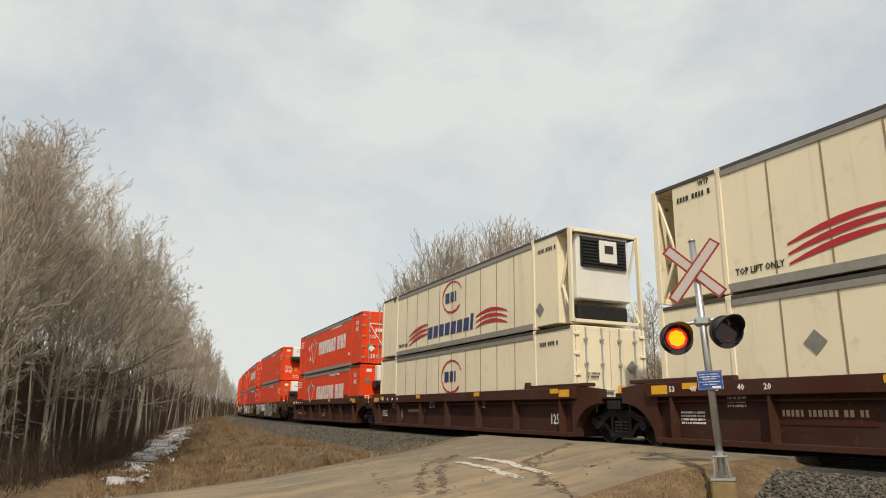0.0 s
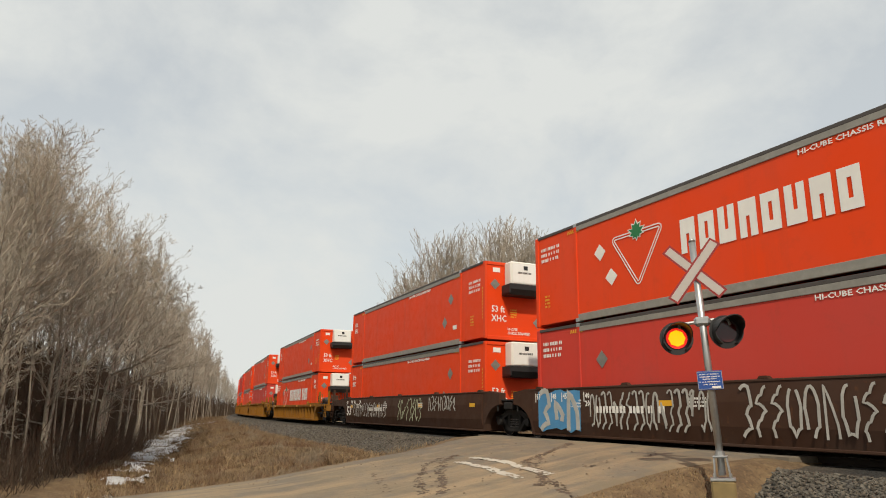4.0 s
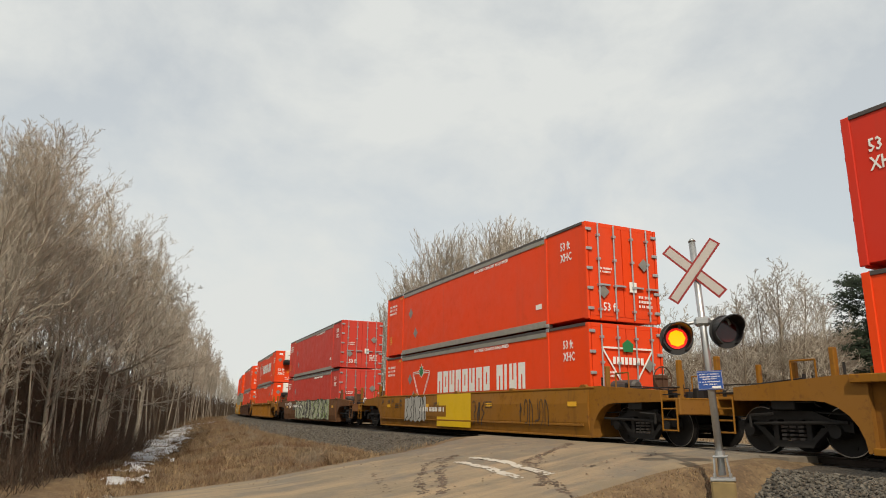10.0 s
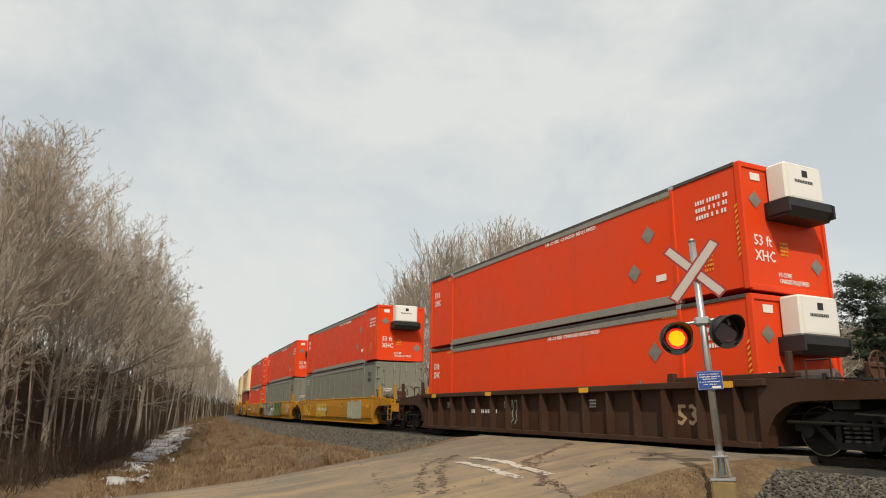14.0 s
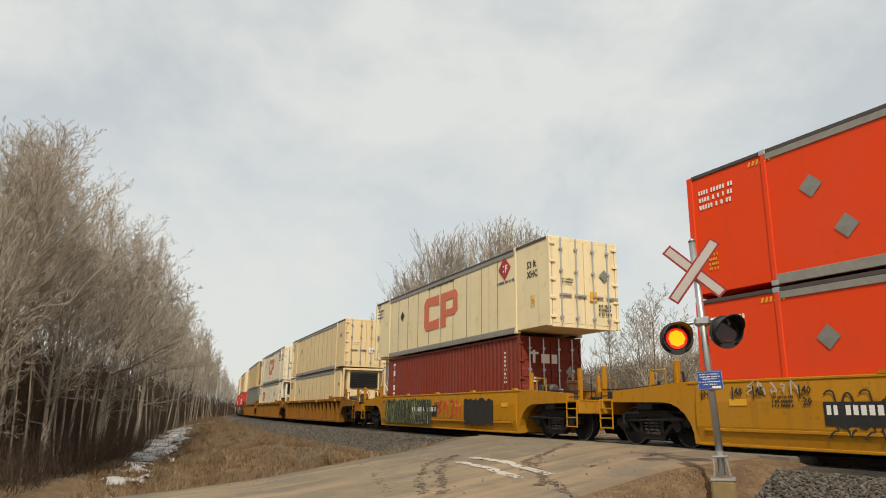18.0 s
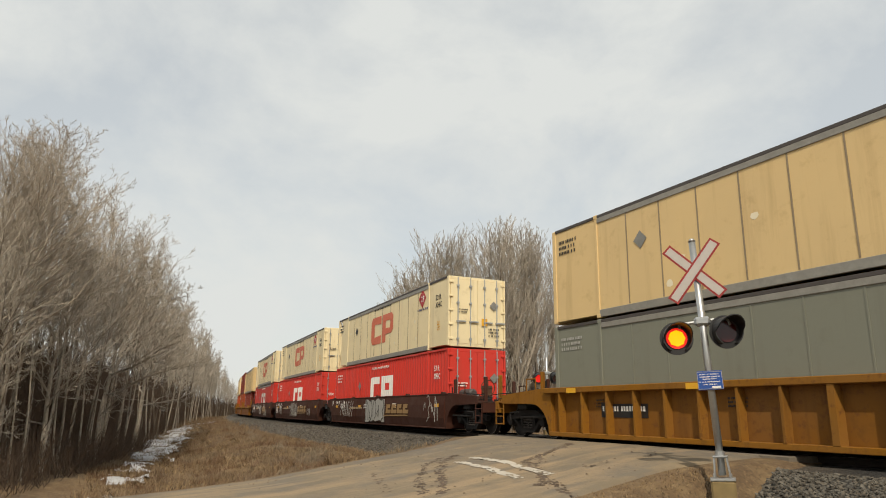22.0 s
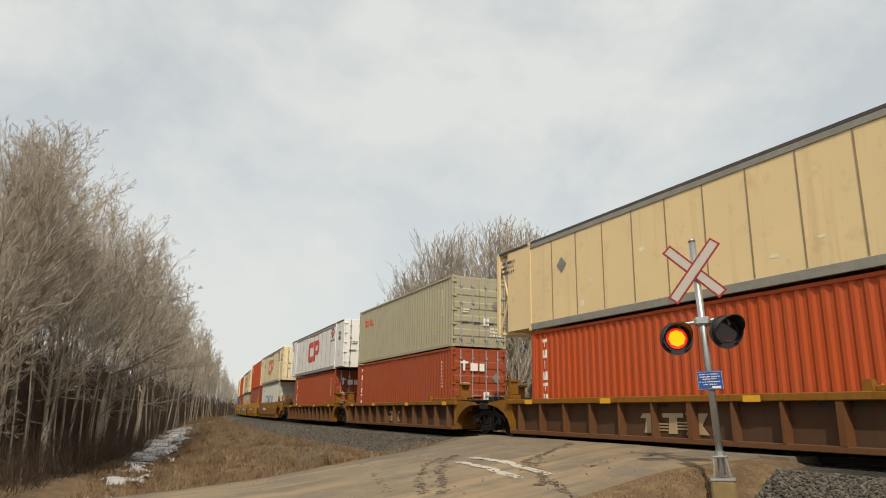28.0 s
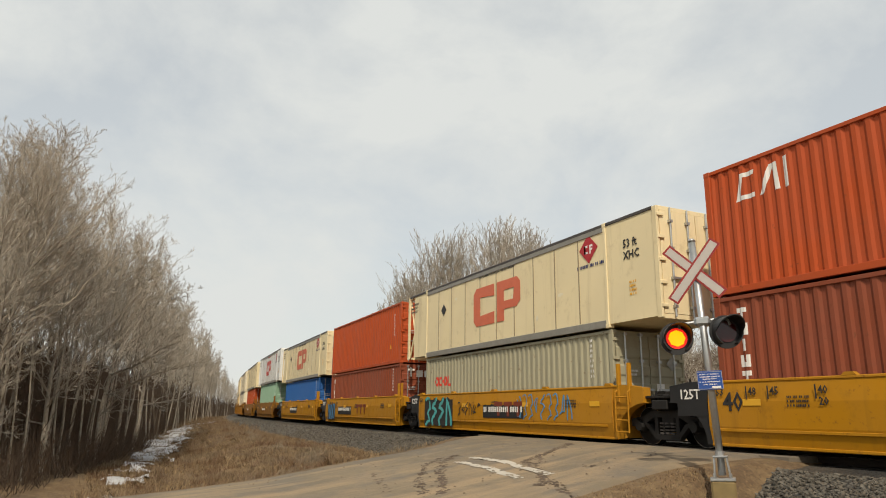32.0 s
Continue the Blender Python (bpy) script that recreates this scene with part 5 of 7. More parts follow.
    if kind[0] == "K":       # 40-foot corrugated sea box
        mark = kind.split("-")[1] if "-" in kind else ""
        yy = -hw + 0.012
        if mark == "column":   # upright wordmark
            b = []
            for k in range(6):
                z0 = 0.62 - 0.33 * k
                wide = 0.10 if k == 2 else 0.25
                b += [rect(0.12 - wide / 2, 0.12 + wide / 2, z0, z0 + 0.10), rect(0.12 - wide / 2, 0.12 - wide / 2 + 0.09, z0 + 0.10, z0 + 0.25), rect(0.12 + wide / 2 - 0.09, 0.12 + wide / 2, z0 + 0.10, z0 + 0.25)] if k % 2 else [rect(0.12 - wide / 2, 0.12 + wide / 2, z0 + 0.15, z0 + 0.25), rect(0.075, 0.165, z0, z0 + 0.15)]
            part("marking", ribbed("column", WHITEINK, b, -5.55, 1.75, L, hw), ob, "white upright block-shaped wordmark")
        if mark == "big":      # wide-set navy wordmark on pale grey
            b = []
            for i in range(5):
                b += [[(i * 1.15 + 0.24 + math.cos(a) * 0.37, 0.36 + math.sin(a) * 0.40) for a in (radians(t), radians(t + 45))] + [(i * 1.15 + 0.24 + math.cos(a) * 0.2, 0.36 + math.sin(a) * 0.22) for a in (radians(t + 45), radians(t))] for t in range(45, 315 if i in (0, 3) else 405, 45)]
            part("marking", ribbed("bigword", COBALT, b, -3.2, 1.10, L, hw), ob, "large blue ring-shaped wordmark")
            part("marking", plates("bars5", COBALT, bars(17, 1.0, 0.24, 1)), ob, "", pose(-4.9, yy, 2.1))
        if mark in ("flower", "flowerlow"):   # short orange-red wordmark
            b = []
            for i in range(3):
                b += [[(i * 0.4 + math.cos(a) * 0.21, math.sin(a) * 0.21) for a in (radians(t), radians(t + 60))] + [(i * 0.4 + math.cos(a) * 0.1, math.sin(a) * 0.1) for a in (radians(t + 60), radians(t))] for t in range(0, 360, 60)]
            b += [rect(1.05, 1.15, -0.2, 0.2), rect(1.15, 1.3, -0.2, -0.1)]
            part("marking", ribbed(mark, REDINK, b, -5.1, 2.1 if mark == "flower" else 1.6, L, hw), ob, "orange-red ring-shaped wordmark")
        if mark == "slant":    # white slanted wordmark
            b = [[(0, 0), (0.12, 0), (0.22, 0.5), (0.5, 0.5), (0.52, 0.6), (0.14, 0.6)], rect(0.1, 0.5, 0, 0.1), [(0.6, 0), (0.72, 0), (0.98, 0.6), (0.86, 0.6)], [(0.98, 0), (1.1, 0), (1.06, 0.6), (0.94, 0.6)], rect(1.2, 1.3, 0, 0.66)]
            part("marking", ribbed("slant", WHITEINK, b, -5.3, 2.0, L, hw), ob, "white slanted block-shaped wordmark")
        if mark == "badge":    # black and yellow badge
            part("marking", plates("badge", INK, [rect(0, 1.75, 0, 0.75)]), ob, "black badge with a yellow band", pose(-5.2, yy, 1.85))
            part("marking", plates("badgey", AMBER, [rect(0.5, 1.7, 0.45, 0.72)]), ob, "", pose(-5.2, yy - 0.007, 1.85))
            part("marking", plates("badgew", WHITEINK, bars(6, 1.6, 0.36, 1)), ob, "", pose(-5.12, yy - 0.007, 1.89))
        part("marking", plates("idv", WHITEINK, bars(12, 0.16, 1.1, 8)), ob, "", pose(5.1, yy, 1.3))
        part("notice", plates("tri40", AMBER, [[(0, 0), (0.24, 0), (0.12, 0.22)]]), ob, "", pose(4.55, yy, 0.75))


def cut(poly, at, keep):
    """The part of an outline in x, z on one side of x = at."""
    out = []
    for (xa, za), (xb, zb) in zip(poly, poly[1:] + poly[:1]):
        ia, ib = (xa - at) * keep >= 0, (xb - at) * keep >= 0
        if ia:
            out.append((xa, za))
        if ia != ib:
            q = (at - xa) / (xb - xa)
            out.append((at, za + (zb - za) * q))
    return out


def ribbed(key, mat, shapes, x, z, L, hw, pitch=0.28, depth=0.036):
    """Paint that lies on a ribbed wall: the outlines, moved by x and z, bent along the ribs."""
    def make():
        b = Build()
        x0, x1 = -L / 2 + 0.12, L / 2 - 0.12
        n = max(1, round((x1 - x0) / pitch))
        w = (x1 - x0) / n
        knots = [(x0 + i * w + w * f, dd) for i in range(n) for f, dd in ((0, 0), (0.3, 0), (0.5, depth), (0.8, depth))] + [(x1, 0)]
        for k, poly in enumerate(shapes):
            poly = [(u + x, v + z) for u, v in poly]
            lo, hi = min(u for u, v in poly), max(u for u, v in poly)
            for (xa, da), (xb, db) in zip(knots, knots[1:]):
                if xb <= lo or xa >= hi:
                    continue
                piece = cut(cut(poly, xa, 1), xb, -1)
                if len(piece) < 3:
                    continue
                b.add([(u, -(hw - 0.02 - (da + (db - da) * (u - xa) / (xb - xa))) - 0.004 - 0.00004 * k, v) for u, v in piece], [tuple(range(len(piece)))])
        return b.mesh("marking", mat, fix=False)
    return cached(("ribbed", key, mat.name, L, hw), make)


def corrugated(x0, x1, hw, z0, z1, mat, pitch=0.28, depth=0.036, end=None):
    """A trapezoid-ribbed wall as one sheet, along x at y = -hw and y = hw."""
    def make():
        b = Build()
        n = max(1, round((x1 - x0) / pitch))
        w = (x1 - x0) / n
        prof = []
        for i in range(n):
            a = x0 + i * w
            prof += [(a, 0), (a + w * 0.3, 0), (a + w * 0.5, depth), (a + w * 0.8, depth)]
        prof.append((x1, 0))
        for sg in (-1, 1):
            vs = [(x, sg * (hw - d), z) for x, d in prof for z in (z0, z1)]
            b.add(vs, [(2 * i, 2 * i + 2, 2 * i + 3, 2 * i + 1) if sg < 0 else (2 * i, 2 * i + 1, 2 * i + 3, 2 * i + 2) for i in range(len(prof) - 1)])
        return b.mesh("side_wall", mat, fix=False)
    return cached(("corr", x0, x1, hw, z0, z1, mat.name), make)


def doors(ob, mat, xf, hw, H, sgn=1, tri=False, bar=None):
    """Two door leaves with lock rods, hinges and seals at the end xf."""
    bar = bar or mat
    for j, (a, c) in enumerate(((-hw + 0.10, -0.015), (0.015, hw - 0.10))):
        b = Build()
        outline = [(xf - sgn * 0.05, 0.16), (xf, 0.16)]
        if hw < 1.25:       # shallow horizontal ribs
            for k in range(4):
                z0 = 0.42 + k * (H - 0.7) / 4
                outline += [(xf, z0), (xf + sgn * 0.028, z0 + 0.05), (xf + sgn * 0.028, z0 + 0.27), (xf, z0 + 0.32)]
        outline += [(xf, H - 0.14), (xf - sgn * 0.05, H - 0.14)]
        b.prism(outline, a, c)
        leaf = part("door", cached(("leaf", mat.name, xf, hw, H, j, sgn), lambda: b.mesh("door", mat)), ob)
        for k in (0.26, 0.74):
            yy = a + (c - a) * k
            def rod(yy=yy):
                r = Build().tube((xf + sgn * 0.05, yy, 0.08), (xf + sgn * 0.05, yy, H - 0.06), 0.024, n=6)
                for z in (0.3, 1.0, 1.75, 2.45):
                    r.box(xf - 0.02, xf + 0.09, yy - 0.05, yy + 0.05, z, z + 0.07)
                r.box(xf + sgn * 0.05 - 0.02, xf + sgn * 0.05 + 0.03, yy - 0.02, yy + 0.36, 1.02, 1.07)
                return r.mesh("lock_rod", GALV if bar is mat else bar)
            part("lock_rod", cached(("rod", bar.name, mat.name, xf, hw, H, round(yy, 2), sgn), rod), leaf)
        hy = a if j == 0 else c
        def hinges(hy=hy):
            r = Build()
            for k in range(5):
                z = 0.3 + k * (H - 0.6) / 4
                r.box(xf - 0.03, xf + 0.05, hy - 0.10, hy + 0.10, z, z + 0.09, 0.01)
            return r.mesh("hinge", bar)
        part("hinge", cached(("hinge", bar.name, xf, hw, H, j, sgn), hinges), leaf)
    end = pose(xf + sgn * 0.03, 0, 0, 0, 0, 90 if sgn > 0 else -90)
    if sgn > 0:
        dark = mat.name.startswith(("cream", "pale_cream", "yellowed", "white"))
        ink = INK if dark else WHITEINK
        part("marking", plates("dser", ink, bars(9, 0.42, 0.2, 2)), ob, "", end @ pose(-0.85, -0.02, 1.35))
        part("placard", plates("ddia", GREYINK, [diamond(0, 0, 0.2)]), ob, "grey diamond placard", end @ pose(0.75, -0.02, 1.75))
        part("notice", plates("dnote", AMBER if dark else WHITEINK, [rect(0, 0.26, 0, 0.3)]), ob, "", end @ pose(0.18, -0.02, 0.9))
        part("notice", plates("dbars", ink, bars(19, 0.5, 0.4, 3)), ob, "", end @ pose(0.5, -0.02, 0.42))
        if mat in (RED, RED2, RED3):
            part("marking", letters("53 ft", WHITEINK, 0.5, 0.24), ob, "", end @ pose(-0.78, -0.02, 0.3))
            part("placard", plates("ddia2", WHITEINK if tri else GREYINK, [diamond(0, 0, 0.2)]), ob, "", end @ pose(-0.75, -0.02, 0.85))
        if tri:
            t = ribbon([(-0.9, 0.6), (0.9, 0.6)], 0.05) + ribbon([(0.9, 0.6), (0.08, -0.6)], 0.05) + ribbon([(-0.9, 0.6), (-0.08, -0.6)], 0.05)
            part("marking", plates("dtri", WHITEINK, t), ob, "white outlined triangle", end @ pose(0, -0.02, 1.6))
            part("marking", plates("dleaf", LEAF, [[(-0.16, 0), (0.16, 0), (0.2, 0.22), (0, 0.36), (-0.2, 0.22)]]), ob, "green leaf-shaped marking", end @ pose(0, -0.035, 2.1))
            part("marking", plates("dword", WHITEINK, [rect(-0.55 + 0.14 * i, -0.45 + 0.14 * i, 0, 0.2) for i in range(8)]), ob, "", end @ pose(0, -0.035, 1.75))


def heater(ob, mat, xf, H, number=True):
    """White heater with a black tray on the nose of a box."""
    T = H + 0.08
    unit = part("heater_unit", cached(("unit", xf, H), lambda: Build().box(xf + 0.02, xf + 0.52, -0.48, 0.72, T - 0.98, T - 0.12, 0.05).mesh("heater_unit", UNIT)), ob, "white heater unit")
    part("panel_seam", cached(("useam", xf, H), lambda: Build().box(xf + 0.515, xf + 0.526, -0.40, 0.64, T - 0.90, T - 0.20).mesh("panel_seam", WHITE)), unit)
    part("vent", cached(("uvent", xf, H), lambda: Build().box(xf + 0.52, xf + 0.535, 0.05, 0.22, T - 0.42, T - 0.27).mesh("vent", BLACK)), unit)
    end = pose(xf + 0.53, 0, 0, 0, 0, 90)
    part("marking", plates("uword", INK, bars(21, 0.62, 0.12, 1)), unit, "", end @ pose(-0.2, 0, T - 0.62))
    def tray():
        b = Build().prism([(xf, T - 0.98), (xf + 0.62, T - 0.98), (xf + 0.62, T - 1.16), (xf + 0.5, T - 1.36), (xf, T - 1.36)], -0.58, 0.82)
        b.box(xf + 0.1, xf + 0.64, -0.62, -0.56, T - 1.3, T - 1.0).box(xf + 0.1, xf + 0.64, 0.80, 0.86, T - 1.3, T - 1.0)
        return b.mesh("heater_tray", BLACK)
    part("heater_tray", cached(("tray", xf, H), tray), ob, "black fuel tray under the heater")
    face = pose(xf + 0.012, 0, 0, 0, 0, 90)
    part("marking", letters("53 ft\nXHC", WHITEINK, 0.62, 0.58), ob, "", face @ pose(-1.02, 0, 0.68))
    part("marking", letters("HI-CUBE\nCHASSIS REQUIRED", WHITEINK, 0.95, 0.26), ob, "", face @ pose(-0.35, 0, 0.22))
    part("notice", plates("fnote", AMBER, bars(23, 0.26, 0.34, 4)), ob, "yellow caution label", face @ pose(-0.22, 0, 0.82))
    for y, z in ((-0.86, H - 0.85), (0.92, 0.72)):
        part("placard", plates("ddia", GREYINK, [diamond(0, 0, 0.2)]), ob, "grey diamond placard", face @ pose(y, 0, z))
    part("notice", plates("fplate", WHITEINK, [rect(0, 0.3, 0, 0.17)]), ob, "", face @ pose(-0.95, 0, H - 0.4))
    part("hazard_stripe", plates("fhz", AMBER, [[(0, k * 0.12), (0.07, k * 0.12 + 0.05), (0.07, k * 0.12 + 0.1), (0, k * 0.12 + 0.05)] for k in range(10)]), ob, "", pose(7.86, -1.311, 0.75))


def reefer(ob, mat, xf, hw, H, white):
    """Cooling machine set back between the open end posts."""
    b = Build().box(xf - 0.62, xf - 0.15, -0.98, 0.98, 0.75, H - 0.12, 0.05)
    unit = part("cooling_unit", cached(("cool", xf, H, white), lambda: b.mesh("cooling_unit", UNIT if white else mat)), ob, "cooling unit with louvred grille")
    def grille():
        g = Build().box(xf - 0.15, xf - 0.12, -0.85, 0.85, H - 1.15, H - 0.22)
        for k in range(9):
            z = H - 1.12 + k * 0.1
            g.prism([(xf - 0.12, z), (xf - 0.06, z - 0.03), (xf - 0.06, z), (xf - 0.12, z + 0.04)], -0.8, 0.8)
        return g.mesh("grille", BLACK)
    part("grille", cached(("grille", xf, H), grille), unit, "black louvred grille")
    if white:
        part("control_panel", cached(("ctrl", xf, H), lambda: Build().box(xf - 0.12, xf - 0.04, -0.2, 0.45, H - 1.0, H - 0.3, 0.02).mesh("control_panel", UNIT)), unit, "white control panel")
        part("display", cached(("disp", xf, H), lambda: Build().box(xf - 0.04, xf - 0.03, -0.02, 0.3, H - 0.7, H - 0.45).mesh("display", INK)), unit)
    part("fuel_tank", cached(("tank", xf), lambda: Build().box(xf - 0.6, xf - 0.2, -0.9, 0.9, 0.14, 0.62, 0.06).mesh("fuel_tank", BLACK if not white else IRON)), unit, "dark fuel tank")


def container(kind, mat, front, m, label, open_rear=False):
    """One freight box. kind: its marking family; front: what its leading end shows."""
    forty = kind[0] == "K"
    L, hw = (12.19, 1.219) if forty else (16.15, 1.295)
    H = 2.896 if "low86" not in kind else 2.59
    x0, x1 = -L / 2, L / 2
    ob = thing("freight_container", label, "container", "containers on the train", m=m)
    setback = 0.66 if front == "U" else 0.0
    rear_set = 0.62 if open_rear else 0.0
    bx0, bx1 = x0 + 0.06 + rear_set, x1 - 0.06 - setback
    rib = forty or kind[0] == "C" and "smooth" not in kind
    if rib:
        part("side_wall", corrugated(x0 + 0.12, x1 - 0.12, hw - 0.02, 0.12, H - 0.08, mat), ob)
        part("box_body", cached(("core", L, hw, H, mat.name), lambda: Build().box(x0 + 0.08, x1 - 0.06, -hw + 0.07, hw - 0.07, 0.06, H - 0.03).mesh("box_body", mat)), ob)
    else:
        def body():
            b = Build().box(bx0, bx1, -hw + 0.02, hw - 0.02, 0.10, H - 0.05)
            return b.mesh("box_body", mat)
        part("box_body", cached(("body", kind[0] in "PN", bx0, bx1, H, mat.name), body), ob)
        if kind[0] in "PNG":
            def battens():
                b = Build()
                k = round((12.0) / 1.22)
                for sg in (-1, 1):
                    for i in range(1, k):
                        x = -6.0 + i * 12.0 / k
                        b.box(x - 0.018, x + 0.018, min(sg * (hw - 0.022), sg * (hw - 0.008)), max(sg * (hw - 0.022), sg * (hw - 0.008)), 0.24, H - 0.14)
                return b.mesh("panel_joint", JOINT if mat is not GREY else mat)
            part("panel_joint", cached(("batten", hw, H, mat.name), battens), ob)
            if kind[0] == "P":
                seed = int(abs(m.translation.x) * 7) % 4

                def patches():
                    rng = random.Random(seed)
                    out = []
                    for _ in range(5):
                        cx, cz = rng.uniform(-5.6, 5.6), rng.choice((rng.uniform(0.35, 0.8), rng.uniform(0.3, 2.5)))
                        rx, rz = rng.uniform(0.04, 0.14), rng.uniform(0.03, 0.09)
                        out.append([(cx + rx * math.cos(q) * rng.uniform(0.8, 1.15), cz + rz * math.sin(q) * rng.uniform(0.8, 1.15)) for q in [k * 0.785 for k in range(8)]])
                    return out
                part("patch", plates(("patch", seed), CREAM, patches()), ob, "small pale repair patches", pose(0, -hw + 0.018, 0))
    # rails, posts, castings
    railmat = mat if rib else (STRIPE if kind[0] in "RPNG" else mat)
    for sg, nm in ((-1, "r"), (1, "l")):
        ya, yb = sorted((sg * (hw - 0.06), sg * (hw + (0.006 if not forty else 0.0))))
        part("bottom_rail", cached(("brail", L, nm, railmat.name, hw), lambda: Build().box(*((x0 + 0.15, x1 - 0.15) if rib else (-6.0, 6.0)), ya, yb, 0.02, 0.16 if rib else 0.22, 0.008).mesh("bottom_rail", railmat)), ob, "" if rib else "grey bottom rail")
        part("top_rail", cached(("trail", L, nm, H, mat.name, hw, rib), lambda: Build().box(x0 + 0.15, x1 - 0.15, ya, yb, H - 0.10, H - 0.015, 0.008).mesh("top_rail", mat if rib else DARKRAIL)), ob)
        if not rib:
            part("top_band", cached(("tband", nm, H, hw), lambda: Build().box(-5.96, 5.96, ya, yb - 0.0, H - 0.24, H - 0.10, 0.006).mesh("top_band", STRIPE)), ob, "grey upper side rail")
        posts = [x0 + 0.08, x1 - 0.08] + ([] if forty else [-6.02, 6.02])
        for x in posts:
            w = 0.08 if abs(x) > 6.05 or forty else 0.055
            part("post", cached(("post", x, nm, H, mat.name, hw), lambda x=x, w=w: Build().box(x - w, x + w, sg * hw - 0.07 if sg > 0 else -hw - 0.008, hw + 0.008 if sg > 0 else -hw + 0.07, 0.05, H - 0.03, 0.012).mesh("post", mat)), ob)
            if forty or abs(x) < 6.1:
                for z in (0.0, H - 0.118):
                    part("corner_casting", cached(("cast", x, nm, z, mat.name, hw), lambda x=x, z=z: Build().box(x - 0.085, x + 0.085, sg * hw - (0.15 if sg > 0 else 0.012), sg * hw + (0.012 if sg > 0 else 0.15), z, z + 0.118, 0.014).mesh("corner_casting", GALV if kind[0] in "R" else mat)), ob)
    part("roof", cached(("roof", L, H, hw, mat.name), lambda: Build().box(x0 + 0.1, x1 - 0.1, -hw + 0.06, hw - 0.06, H - 0.05, H - 0.004).mesh("roof", mat)), ob)
    # ends
    for x, sgn in ((x1, 1), (x0, -1)):
        a, c = sorted((x - sgn * 0.03, x - sgn * 0.13))
        if (sgn > 0 and front == "U") or (sgn < 0 and open_rear):
            for z in (0.05, H - 0.13):
                part("end_beam", cached(("ebeam", x, z, mat.name), lambda: Build().box(a, c, -hw + 0.15, hw - 0.15, z, z + 0.1, 0.01).mesh("end_beam", mat)), ob)
            for sg in (-1, 1):
                part("brace", cached(("ebr", x, sg, mat.name, H), lambda: Build().tube((x - sgn * 0.08, sg * (hw - 0.1), H - 0.15), (x - sgn * 0.6, sg * (hw - 0.1), H * 0.42), 0.04, n=5).tube((x - sgn * 0.08, sg * (hw - 0.1), 0.15), (x - sgn * 0.6, sg * (hw - 0.1), H * 0.42), 0.04, n=5).mesh("brace", mat)), ob)
        else:
            part("end_sill", cached(("esill", x, mat.name, hw), lambda: Build().box(a, c, -hw + 0.10, hw - 0.10, 0.03, 0.16, 0.01).mesh("end_sill", mat)), ob)
            part("end_header", cached(("ehead", x, mat.name, hw, H), lambda: Build().box(a, c, -hw + 0.10, hw - 0.10, H - 0.14, H - 0.02, 0.01).mesh("end_header", mat)), ob)
    if front in "DT":
        lite = mat in (RED, RED2, RED3)
        doors(ob, mat, x1 - 0.02, hw, H, 1, front == "T", GALV if lite else None)
        if mark_tex(kind):
            end = pose(x1 + 0.03, 0, 0, 0, 0, 90)
            part("marking", plates("tex", WHITEINK, [rect(-0.85, -0.75, 0, 0.42), rect(-0.95, -0.62, 0.28, 0.36), rect(-0.52, -0.2, 0, 0.3), rect(-0.12, 0.1, 0, 0.3)]), ob, "white block-shaped wordmark", end @ pose(0.1, -0.04, 2.0))
    elif front == "H":
        heater(ob, mat, x1 - 0.06, H)
    elif front == "U":
        reefer(ob, mat, x1, hw, H, kind[0] == "N" or "small" in kind)
    if front in "HU":
        doors(ob, mat, x0 + 0.02, hw, H, -1)
    side_marks(ob, kind, L, H, hw)
    return ob


def mark_tex(kind):
    return kind[0] == "K" and "column" in kind


WEBS = {"ochre_car_paint": OCHREWEB, "rusty_brown_car_paint": RUSTWEB, "dark": RUSTWEB, "oxide_red_car_paint": OXIDEWEB}


